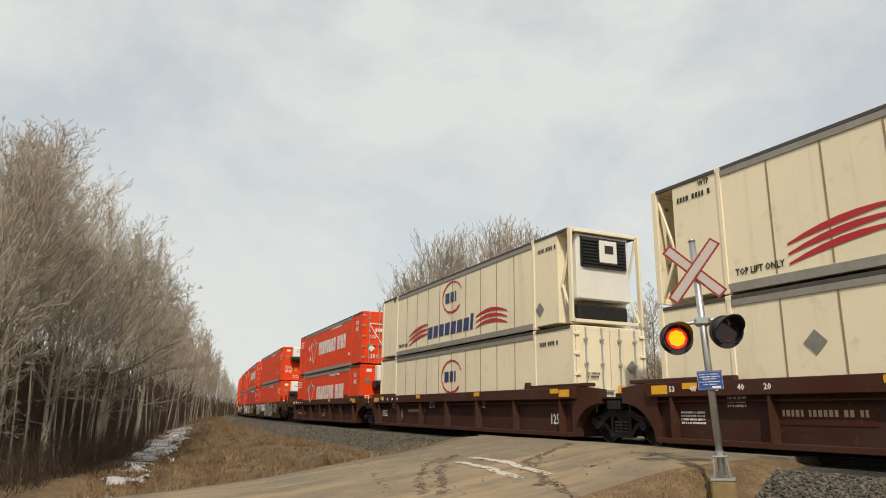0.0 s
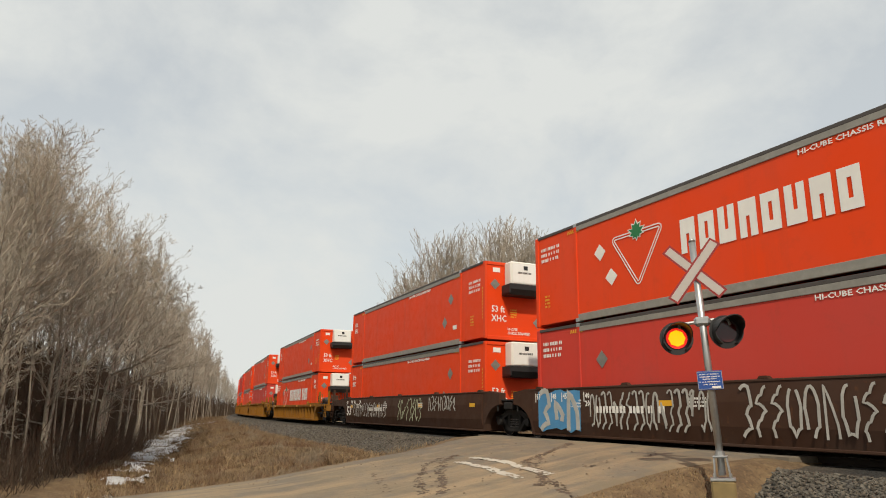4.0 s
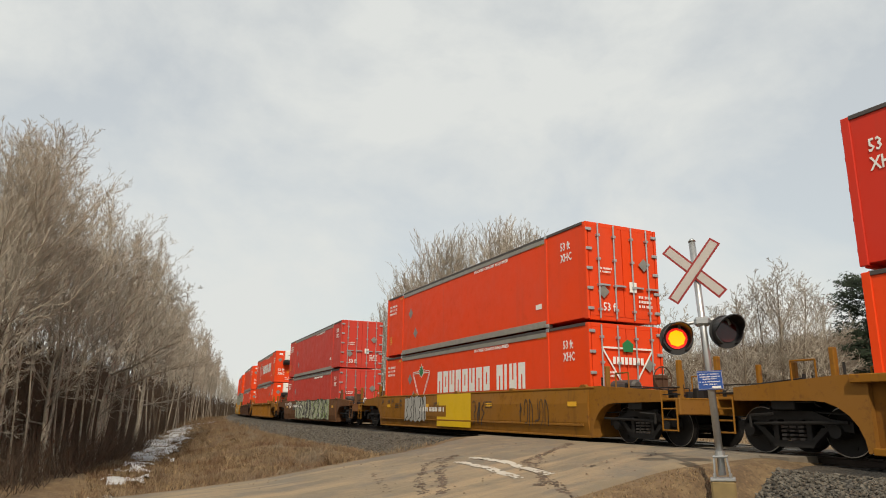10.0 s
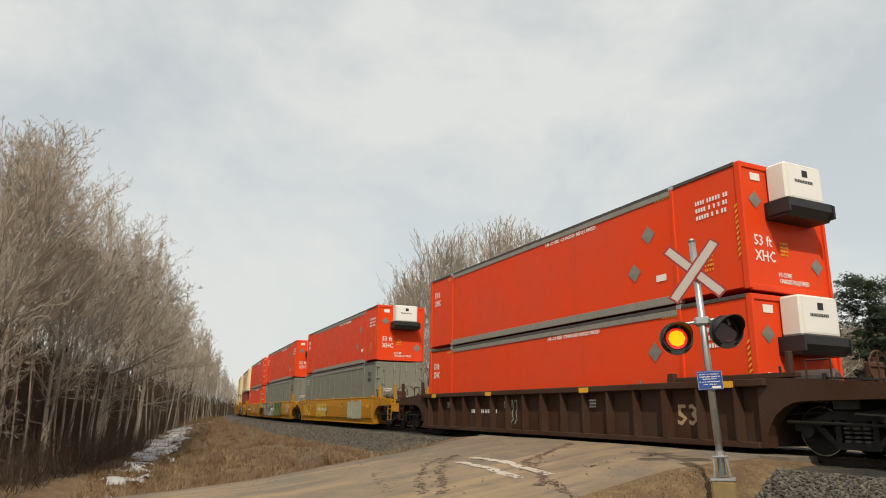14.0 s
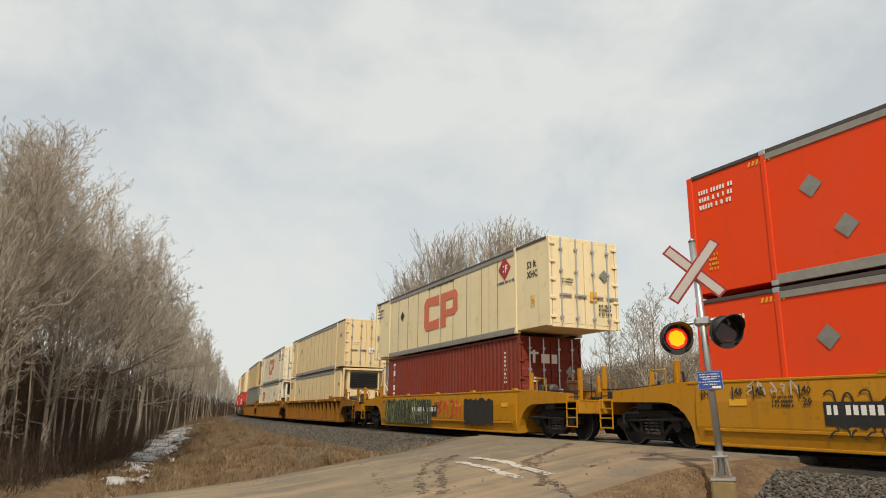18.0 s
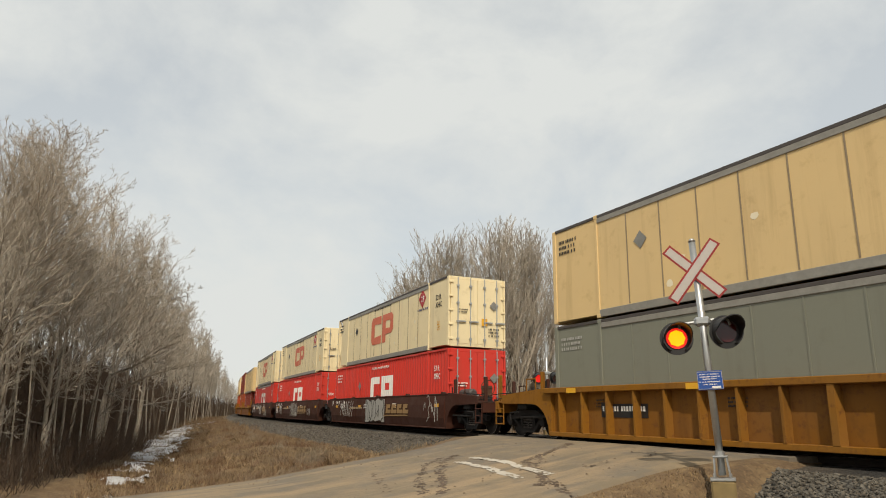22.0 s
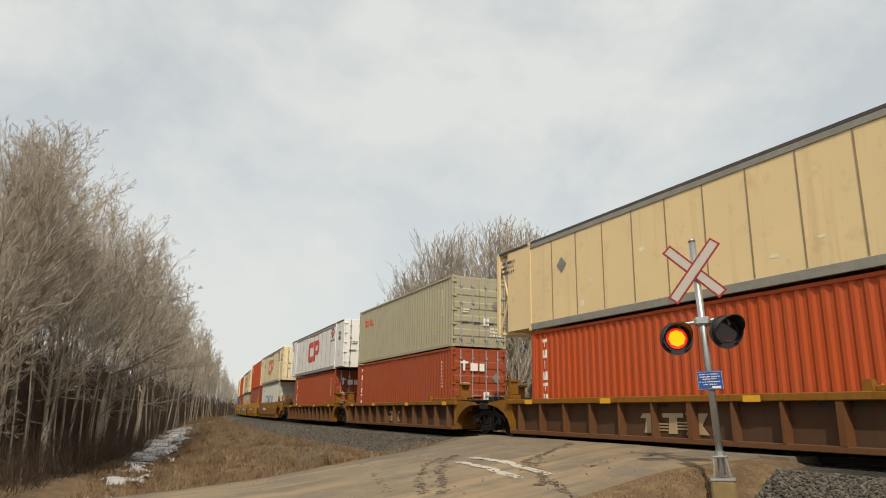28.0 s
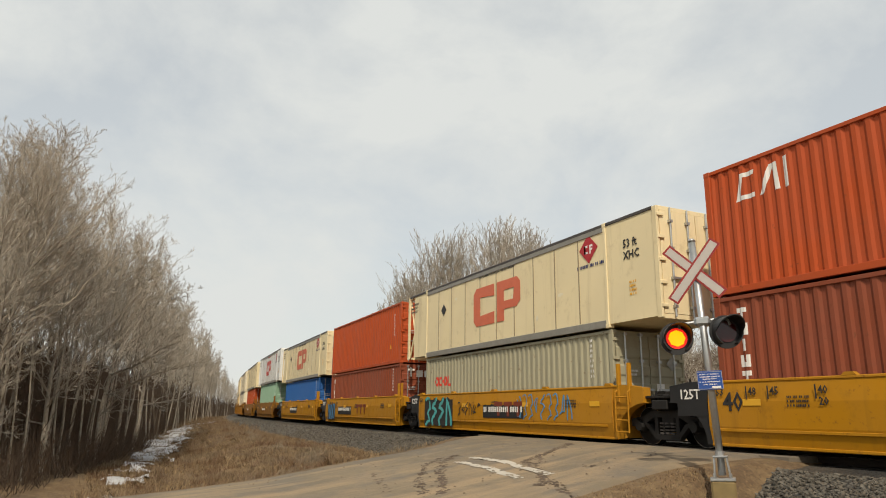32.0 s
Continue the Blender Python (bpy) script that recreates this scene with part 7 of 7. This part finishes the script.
def car_marks(ob, style, mat, half, spec, idx, top=1.44):
    y = -1.338 if style != "smooth" else -1.478
    ink = WHITEINK if mat in (OXIDE, DARKCAR, RUSTCAR) else INK
    if "five" in spec:
        big = style == "smooth" and mat is not YELLOW
        part("marking", letters("53", TANINK if mat is DARKCAR and style == "rib" else ink, 0.80 if big else 0.62, 0.50 if big else 0.46), ob, "", pose(-0.33 if idx == 6 else half - 2.32 if style == "rib" else -half + (0.2 if big else 3.2), y, 0.5))
    if "deck" in spec:
        for k, word in enumerate(("53", "48", "45", "40", "20")):
            part("marking", letters(word, WHITEINK, 0.17, 0.13), ob, "", pose(-half + 0.5 + 0.62 * k, -1.572, top - 0.22))
        for x in (-half - 0.05, half - 0.45):
            part("reflector", plates("reflb", AMBER, [rect(0, 0.5, 0, 0.2)]), ob, "yellow reflective plate", pose(x, -1.570, top - 0.26))
        part("marking", letters("125T", WHITEINK, 0.62, 0.30), ob, "", pose(half - 1.2, y, 0.42))
        part("marking", plates("decks", WHITEINK, bars(61, 0.7, 0.3, 4)), ob, "", pose(-half + 0.6, y, 0.5))
        part("marking", letters("B", WHITEINK, 0.13, 0.2), ob, "", pose(-half + 3.0, y, 0.55))
    if style == "deep":
        part("marking", letters("53", TANINK, 0.72, 0.46), ob, "", pose(-5.55 if idx == 1 else 0.16, y, 0.40))
    if 29 <= idx <= 33:
        part("panel", cached(("blk3", half), lambda: Build().box(-half - 0.9, -half - 0.05, -1.432, -1.424, 0.70, 1.34).mesh("panel", BLACK)), ob, "black painted panel")
        part("marking", letters("125T", WHITEINK, 0.55, 0.22), ob, "", pose(-half - 0.78, -1.436, 1.06))
    if "forty" in spec:
        part("marking", letters("40", INK, 0.5, 0.4), ob, "", pose(-half + 0.4, y, 0.8))
    if "ton" in spec and style == "smooth":
        part("panel", plates(("blkend", half), BLACK, [[(0.0, 0.2), (1.25, 0.2), (0.92, 0.75), (0.86, 1.33), (0.0, 1.33)]]), ob, "black painted end panel", pose(-half, y - 0.004, 0))
        part("marking", letters("125T", WHITEINK, 0.80, 0.32), ob, "", pose(-half - 0.84, -1.432, 0.99))
        part("reflector", plates("reflt", AMBER, [rect(0, 0.42, 0, 0.26)]), ob, "yellow reflective plate", pose(-half + 0.1, y - 0.014, 0.95))
    elif "ton" in spec:
        part("panel", cached(("blk", y, half), lambda: Build().box(-half + 0.02, -half + 0.95, y - 0.006, y, 0.2, 1.24).mesh("panel", BLACK)), ob, "black painted panel")
        part("marking", letters("1251", WHITEINK, 0.6, 0.30), ob, "", pose(-half + 0.15, y - 0.012, 0.42))
    if style == "smooth":     # container lengths by the edge of the well
        for k, (word, x) in enumerate((("53", 0.25), ("48", 1.05), ("45", 1.55), ("40\n20", 2.55))):
            up = "ton" in spec and k < 2
            part("marking", letters(word, WHITEINK if up else ink, 0.19, 0.16 if k < 3 else 0.36), ob, "", pose(-half + x, y - 0.014, 1.12 if k < 3 else 0.92))
            part("marking", plates("tick", WHITEINK if up else ink, [rect(0, 0.03, 0, 0.26)]), ob, "", pose(-half + x - 0.06, y - 0.014, 1.04))
    if "plate" in spec:
        part("panel", cached(("blk2", y, half), lambda: Build().box(half - 1.25, half - 0.3, y - 0.006, y, 0.24, 1.28).mesh("panel", BLACK)), ob, "black stencil panel")
        part("marking", plates("pstk", WHITEINK, bars(31, 0.55, 0.75, 7)), ob, "", pose(half - 1.0, y - 0.012, 0.35))
    for word, col, count, x0, z0, w, h, slant in (("bG", GOLD, 4, 1.5, 0.66, 0.66, 0.40, 0.25), ("bT", PALETAN, 3, -1.18, 0.30, 0.6, 0.46, 0.15), ("bR", DULLRED, 3, 0.2, 0.62, 0.52, 0.46, 0.0), ("bC", PALETAN, 3, 1.3, 0.55, 0.55, 0.34, 0.1)):
        if word in spec.split():
            shapes = []
            for k in range(count):
                a = k * (w + 0.10)
                shapes += [[(u + slant * v, v) for u, v in q] for q in ((rect(a, a + w, h * 0.72, h), rect(a + w * 0.36, a + w * 0.64, 0, h * 0.72)) if k % 2 == 0 or word != "bG" else (rect(a, a + w, 0, h * 0.26), rect(a, a + w, h * 0.74, h), rect(a + w * 0.3, a + w * 0.7, h * 0.26, h * 0.74)))]
            if word in ("bT", "bC"):
                shapes = [[(0, 0.34), (0.1, 0.46), (0.62, 0.46), (0.62, 0.36), (0.42, 0.36), (0.42, 0), (0.12, 0), (0.16, 0.1), (0.2, 0.34)], [(0.74, 0.36), (0.74, 0.46), (1.4, 0.46), (1.4, 0.36), (1.2, 0.36), (1.2, 0), (0.92, 0), (0.96, 0.36)],
                          [(1.46, 0), (1.8, 0), (2.12, 0.46), (1.86, 0.46)], [(1.46, 0.46), (1.72, 0.46), (2.12, 0), (1.86, 0)]] + [rect(0.42, 0.92, 0.06 + 0.07 * k, 0.09 + 0.07 * k) for k in range(3)] + [rect(1.2, 1.6, 0.1 + 0.07 * k, 0.13 + 0.07 * k) for k in range(3)]
            if word == "bG":
                shapes = []
                for k in range(count):
                    a = k * (w + 0.08)
                    shapes += [[(u + slant * v, v) for u, v in q] for q in (rect(a, a + w, 0, h * 0.40), rect(a, a + w * 0.78, h * 0.56, h), rect(a, a + w * 0.34, h * 0.40, h * 0.56))]
                shapes += [[(-0.3, -0.14), (2.9, -0.10), (2.6, -0.05), (-0.25, -0.09)]]
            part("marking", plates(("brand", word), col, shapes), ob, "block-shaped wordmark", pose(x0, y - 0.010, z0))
    # reporting marks as bars, small stencils, yellow reflectors
    rx, rz, rw, rh = REPORT.get(idx, (-half + 3.0 + (idx % 4) * 0.9, 0.62, 2.5 if style == "smooth" else 1.9, 0.30 if style == "smooth" else 0.22))
    if ink is INK or "dark" in spec:
        part("panel", plates(("rep", rw, rh), BLACK if style == "rib" or idx == 11 or mat is YELLOW else mat, [rect(-0.06, rw + 0.06, -0.06, rh + 0.06)]), ob, "", pose(rx, y - 0.002, rz))
    part("marking", plates(("repb", idx % 5, rw), TANINK if mat is OXIDE else WHITEINK, bars(idx % 5 + 40, rw, rh, 1)), ob, "white reporting-number bars", pose(rx, y - 0.010, rz))
    for k, x in enumerate((-half + 0.9, -half * 0.35, half * 0.3, half - 0.9)):
        part("reflector", plates("refl", AMBER, [rect(0, 0.42, 0, 0.13)]), ob, "yellow reflective strip", pose(x, -1.570, top - 0.16) if style != "smooth" else pose(x, y - 0.004, 0.92))
    for k in range(3):
        part("marking", plates(("sten", k), ink, bars(50 + k, 0.5, 0.24, 3)), ob, "", pose(-half + 1.9 + k * 4.3, y - 0.004, 0.86))


# ---- the train, from its shown head to its tail: place of the middle of each car at the start, upper and lower box, car ----
CARS = [
    (3.85, ("N-top-flip", CREAM, "U"), ("N-low", CREAM, "D"), "deep", OXIDE, "deck dark"),
    (-15.70, ("N-top", CREAM, "U"), ("N-plain", CREAM, "D"), "deep", OXIDE, "deck dark"),
    (-35.23, ("R-tire-white", RED, "T"), ("R-tire", RED, "H"), "deep", OXIDE, "deck dark"),
    (-59.21, ("R-flip", RED, "H"), ("R-flip", RED, "H"), "smooth", DARKCAR, "gA"),
    (-78.98, ("R-tire-white", RED, "T"), ("R", RED2, "D"), "smooth", DARKCAR, "gB"),
    (-98.49, ("R-flip", RED, "H"), ("R-flip", RED, "H"), "smooth", DARKCAR, "gC five"),
    (-122.32, ("R-flip", RED, "H"), ("R-tire", RED, "H"), "rib", OCHRE, "five"),
    (-145.95, ("R-flip", RED, "H"), ("R-flip", RED2, "H"), "rib", OCHRE, "five ton"),
    (-165.47, ("R-flip", RED, "H"), ("R", RED, "D"), "rib", OCHRE, "five plate bR"),
    (-185.12, ("R-flip", RED3, "H"), ("R-flip", RED, "H"), "rib", OCHRE, "five plate gT"),
    (-208.91, ("R", RED, "D"), ("R-tire", RED, "T"), "smooth", OCHRE, "gD"),
    (-233.32, ("R", RED2, "D"), ("R", RED2, "D"), "smooth", RUSTCAR, "gE dark"),
    (-257.40, ("R-tire-flip", RED, "H"), ("R-flip", RED, "H"), "rib", OCHRE, "five bC"),
    (-281.10, ("R-flip", RED, "H"), ("R-flip", RED, "H"), "rib", DARKCAR, "five gW"),
    (-304.13, ("R-flip", RED, "H"), ("G", GREY, "D"), "smooth", YELLOW, "gF"),
    (-324.31, ("R-flip", RED, "H"), ("G", GREY, "D"), "smooth", YELLOW, "gG ton"),
    (-344.05, ("R", RED, "D"), ("R", RED, "D"), "smooth", YELLOW, "five gH"),
    (-365.88, ("P-logo", BEIGE, "D"), ("K-column", MAROON, "D"), "smooth", YELLOW, "gI dark"),
    (-387.64, ("P", SAND, "D"), ("P", SAND, "U"), "rib", OCHRE, "five ton"),
    (-407.39, ("P-logo", CREAM, "D"), ("P-small", CREAM, "U"), "rib", OCHRE, "five plate ton gV"),
    (-427.11, ("P", TAN, "U"), ("G", GREY, "D"), "rib", OCHRE, "five plate"),
    (-450.64, ("P-logo", BEIGE, "D"), ("C", CPRED, "D"), "smooth", OXIDE, "gJ bG"),
    (-470.37, ("P-logo", BEIGE, "D"), ("C", CPRED, "D"), "smooth", OXIDE, "five gK bG"),
    (-490.04, ("P-logo", BEIGE, "D"), ("C-smooth", CPRED, "D"), "smooth", OXIDE, "five gL bG"),
    (-511.74, ("P", TAN, "D"), ("K-column-low86", MAROON, "D"), "rib", OCHRE, "dark"),
    (-528.63, ("K-badge", MAROON, "D"), ("K-badge", BRICK, "D"), "rib", OCHRE, "dark"),
    (-546.88, ("P", SAND, "D"), ("K-column", ORANGE, "D"), "rib", OCHRE, "bT"),
    (-564.89, ("K-flower", OLIVE, "D"), ("K-column", BRICK, "D"), "rib", OCHRE, "bT"),
    (-581.85, ("P-logo-white", WHITE, "D"), ("K-column", BRICK, "D"), "rib", OCHRE, "gN"),
    (-601.76, ("P-logo", BEIGE, "D"), ("K-big", PALE, "D"), "smooth", OCHRE, "forty"),
    (-617.11, ("K-slant", ORANGE, "D"), ("K-column", RUSSET, "D"), "smooth", YELLOW, "forty bR"),
    (-632.72, ("P-logo", BEIGE, "D"), ("K-flowerlow-low86", OLIVE, "D"), "smooth", YELLOW, "gO bR"),
    (-648.05, ("K", ORANGE, "D"), ("K-column-low86", RUSSET, "D"), "smooth", YELLOW, "bR gQ"),
    (-663.39, ("P-logo", BEIGE, "D"), ("K-x-low86", BLUE, "D"), "smooth", YELLOW, ""),
    (-681.00, ("P-logo-white", WHITE, "D"), ("K", GREEN, "D"), "smooth", OCHRE, ""),
    (-700.70, ("P", BEIGE, "D"), ("K", ORANGE, "D"), "smooth", OCHRE, ""),
    (-720.40, ("P", CREAM, "D"), ("P", CREAM, "D"), "rib", OCHRE, ""),
    (-740.10, ("P", BEIGE, "D"), ("P", TAN, "D"), "rib", OCHRE, ""),
]
GRAFF = {   # seed, x, z, width, height, ink, patch, thickness, strokes
    "gA": [(101, -8.0, 0.18, 1.3, 1.25, "w", "k", 0.13, 2), (102, -6.7, 0.25, 2.1, 1.1, "s", "k", 0.06, 9), (103, -4.4, 0.6, 3.6, 0.75, "w", None, 0.035, 26), (104, -0.6, 0.15, 5.6, 1.3, "w", "k", 0.24, 6), (105, 5.4, 0.5, 2.2, 0.8, "s", None, 0.04, 6)],
    "gB": [(111, -7.8, 0.2, 2.0, 1.2, "w", "b", 0.2, 3), (112, -5.4, 0.3, 4.2, 1.0, "s", None, 0.06, 18), (113, -0.6, 0.25, 3.6, 1.1, "w", None, 0.07, 10), (114, 4.2, 0.4, 3.0, 0.9, "y", None, 0.04, 8)],
    "gC": [(121, -7, 0.4, 5.5, 0.8, "s", None, 0.05, 14), (122, 3.5, 0.75, 2.6, 0.6, "w", None, 0.06, 9), (123, 0.0, 0.3, 2.8, 1.0, "m", None, 0.06, 8)],
    "gT": [(131, -1.2, 0.4, 0.8, 0.7, "k", None, 0.05, 3), (132, 1.9, 0.6, 0.9, 0.5, "k", None, 0.05, 4), (133, 4.2, 0.5, 1.1, 0.6, "k", None, 0.05, 5)],
    "gD": [(141, -5.0, 0.3, 2.3, 1.1, "k", "s", 0.07, 5), (142, 4.6, 0.3, 1.7, 0.9, "k", None, 0.03, 6), (143, 1.4, 0.25, 1.0, 0.9, "k", None, 0.05, 3)],
    "gE": [(151, -3.6, 0.16, 5.2, 1.3, "k", "m", 0.12, 6), (152, 1.6, 0.16, 5.0, 1.3, "l", "m", 0.10, 6), (154, -3.6, 0.2, 10.0, 1.2, "k", None, 0.26, 9), (155, -3.5, 0.2, 9.8, 1.2, "s", None, 0.05, 22), (153, -6.4, 1.05, 1.3, 0.3, "w", None, 0.05, 6)],
    "gW": [(161, -1.8, 0.35, 0.7, 0.8, "w", None, 0.05, 3)],
    "gF": [(171, -7.4, 0.4, 2.2, 0.8, "k", "y", 0.05, 5), (172, -3.6, 0.35, 2.6, 0.9, "l", "y", 0.07, 6), (173, 3.8, 0.3, 2.6, 1.0, "s", "m", 0.08, 5)],
    "gG": [(181, -6.6, 0.24, 5.8, 1.15, "k", "w", 0.15, 9), (182, -0.6, 0.2, 4.0, 1.25, "l", "k", 0.24, 5), (183, 5.4, 0.5, 1.8, 0.8, "w", None, 0.045, 7)],
    "gH": [(191, -5.2, 0.3, 1.6, 0.9, "k", None, 0.04, 5), (192, 1.2, 0.5, 1.6, 0.6, "w", None, 0.05, 5), (193, 6.2, 0.3, 1.3, 1.0, "w", "k", 0.08, 3), (194, -6.8, 1.1, 1.2, 0.3, "w", None, 0.04, 5)],
    "gI": [(201, -5.7, 0.18, 5.4, 1.12, "k", "o", 0.07, 24), (204, -5.6, 0.22, 5.2, 1.05, "m", None, 0.028, 16), (202, 2.6, 0.25, 2.2, 1.0, "k", "k", 0.06, 4), (203, 0.2, 0.5, 2.2, 0.7, "r", None, 0.12, 4)],
    "gV": [(211, -7.0, 0.3, 6.0, 0.8, "w", None, 0.03, 9), (212, 0.5, 0.3, 4.5, 0.8, "w", None, 0.03, 7)],
    "gJ": [(221, -6.3, 0.4, 2.6, 0.9, "s", None, 0.05, 7), (222, -1.6, 0.2, 2.9, 1.15, "k", "s", 0.07, 5), (223, 6.0, 0.3, 1.6, 1.1, "w", None, 0.05, 4)],
    "gK": [(231, -6.6, 0.4, 1.6, 0.8, "s", None, 0.05, 5), (232, -1.5, 0.25, 3.0, 1.1, "w", None, 0.06, 8), (233, 4.8, 0.4, 1.0, 0.5, "w", None, 0.03, 4)],
    "gL": [(241, -6.6, 0.5, 1.4, 0.6, "s", None, 0.05, 5), (242, -4.6, 0.9, 2.8, 0.4, "w", None, 0.05, 9), (243, -1.2, 0.3, 2.0, 1.0, "s", None, 0.07, 6), (244, 2.2, 0.85, 1.6, 0.5, "w", None, 0.05, 5), (245, 2.6, 0.2, 2.6, 0.6, "w", None, 0.06, 6)],
    "gM": [(251, -1.2, 0.45, 1.9, 0.55, "w", None, 0.16, 3), (252, 3.4, 0.5, 1.0, 0.5, "w", None, 0.03, 4)],
    "gN": [(261, -2.2, 0.5, 1.0, 0.4, "w", None, 0.04, 5), (262, -0.5, 0.5, 1.2, 0.45, "w", None, 0.05, 5)],
    "gO": [(271, -5.6, 0.15, 2.6, 1.15, "t", "k", 0.14, 4), (272, 1.6, 0.5, 3.0, 0.8, "b", None, 0.05, 9), (273, -2.6, 0.6, 1.8, 0.5, "k", None, 0.04, 6)],
    "gQ": [(281, -5.6, 0.2, 1.6, 1.0, "b", "k", 0.1, 3)],
}
KINDWORDS = {"red_paint": "red", "faded_red_paint": "faded red", "deep_red_paint": "deep red", "bright_red_paint": "bright red", "cream_panel": "cream", "pale_cream_panel": "pale cream", "yellowed_cream_panel": "yellowed cream", "sandy_cream_panel": "sandy cream",
             "white_panel": "white", "grey_green_paint": "grey-green", "maroon_paint": "maroon", "brick_red_paint": "brick-red", "orange_red_paint": "orange-red", "russet_brown_paint": "russet-brown", "khaki_grey_paint": "khaki-grey",
             "pale_grey_paint": "pale grey", "blue_paint": "blue", "pale_green_paint": "pale green"}
ENDWORDS = {"D": "end doors", "T": "emblem doors", "H": "a heater unit", "U": "a cooling unit"}
CARWORDS = {"ochre_car_paint": "weathered ochre", "yellow_car_paint": "bright yellow", "oxide_red_car_paint": "oxide-red", "dark_brown_car_paint": "dark brown", "rusty_brown_car_paint": "rusty brown"}
TRAIN, WHEELS = [], []


def half_of(i):
    return 8.12 if CARS[i][2][0][0] != "K" and CARS[i][1][0][0] != "K" and not (24 <= i <= 35) else 6.25 if i >= 29 or i == 17 else 6.9


def coupled_between(i, j):
    d = CARS[i][0] - CARS[j][0]
    return d - half_of(i) - half_of(j) > 5.5


for i, (c0, up, low, style, cmat, spec) in enumerate(CARS):
    half = half_of(i)
    gap_f = CARS[i - 1][0] - c0 if i else 19.6
    gap_r = c0 - CARS[i + 1][0] if i + 1 < len(CARS) else 19.7
    cf = coupled_between(i - 1, i) if i else False
    cr = coupled_between(i, i + 1) if i + 1 < len(CARS) else False
    rf = (gap_f - (half_of(i - 1) if i else 8.12) - half) / 2
    rr = (gap_r - (half_of(i + 1) if i + 1 < len(CARS) else 8.12) - half) / 2
    tf = half + (1.72 if cf else rf)
    tr = half + (1.72 if cr else rr)
    a = (tf + tr) / 2
    car = thing("well_car", "%s %s well car%s" % (CARWORDS[cmat.name], "smooth-sided" if style == "smooth" else "rib-sided", " with sprayed graffiti" if " g" in " " + spec else " carrying two stacked containers"), "railcar", "cars of the train", m=car_pose(c0, a))
    top = 1.15 if i == 6 or 24 <= i <= 28 else 1.44
    well_sides(car, style, cmat, half, "dark" if 24 <= i <= 28 else "", top)
    car_end(car, style, cmat, half, rf, cf, 1, top)
    car_end(car, style, cmat, half, rr, cr, -1, top, style == "smooth" and ("ton" in spec or 29 <= i <= 33))
    car_marks(car, style, cmat, half, spec, i, top)
    for word in spec.split():
        for g in GRAFF.get(word, ()):
            graffiti(car, -1.338 if style != "smooth" else -1.482, *g)
    if "gD" in spec:
        part("panel", plates("freshp", FRESH, [rect(0, 2.9, 0, 1.2)]), car, "freshly painted yellow panel", pose(-1.6, -1.478, 0.2))
    WHEELS += [(w, q, c0 + tf) for w, q in truck(car, tf)]
    if cr:
        WHEELS += [(w, q, c0 - tr) for w, q in truck(car, -tr)]
    TRAIN.append((car, c0, a, Matrix.Identity(4)))
    z = 0.33
    for level, (kind, mat, front) in enumerate((low, up)):
        words = "%s %s container with %s, %s" % (KINDWORDS[mat.name], "corrugated" if kind[0] in "K" or kind == "C" else "smooth-sided", ENDWORDS[front], "in a well car" if level == 0 else "stacked on top")
        box = container(kind, mat, front, car_pose(c0, a) @ pose(0, 0, z), words, open_rear=kind[0] == "P" and front == "D" and level == 1 or i == 0 and level == 1)
        TRAIN.append((box, c0, a, pose(0, 0, z)))
        z += (2.59 if "low86" in kind else 2.896) + 0.03


def motions():
    """The whole train runs forward at one speed; the wheels turn while they pass the crossing."""
    for ob, c0, a, local in TRAIN:
        times = [0.0] + [k * 0.5 for k in range(1, 64) if -420 < c0 + SPEED * k * 0.5 < 75] + [32.0]
        walk(ob, [(t, car_pose(c0 + SPEED * t, a) @ local) for t in times])
    for w, q, s0 in WHEELS:
        f0, f1 = int(max(0, (-45 - s0) / SPEED * FPS)), int(min(32 * FPS, (8 - s0) / SPEED * FPS))
        rows = [(0.0, 0.0)] if f0 > 0 else []
        for f in range(f0, f1 + 1):
            rows.append((f / FPS, SPEED * (f - f0) / FPS / 0.457))
        if f1 < 32 * FPS and rows:
            rows.append((32.0, rows[-1][1]))
        if len(rows) < 2:
            rows = [(0.0, 0.0), (32.0, 0.0)]
        walk(w, [(t, Matrix.Translation((q, 0, 0.457)) @ Matrix.Rotation(ang, 4, "Y")) for t, ang in rows])
    for ob, turn in SWAY:     # the wood's edge bends a little in the wind
        rows = [(0.0, 0.1), (4.0, -0.1), (8.0, 0.1), (12.0, 0.0), (16.0, 0.1), (20.0, 0.45), (25.0, 0.85), (29.0, 0.6), (32.0, 0.4)]
        walk(ob, [(t, Matrix.Translation(ob.location) @ Matrix.Rotation(radians(q), 4, "Y") @ Matrix.Rotation(radians(turn), 4, "Z")) for t, q in rows])


motions()
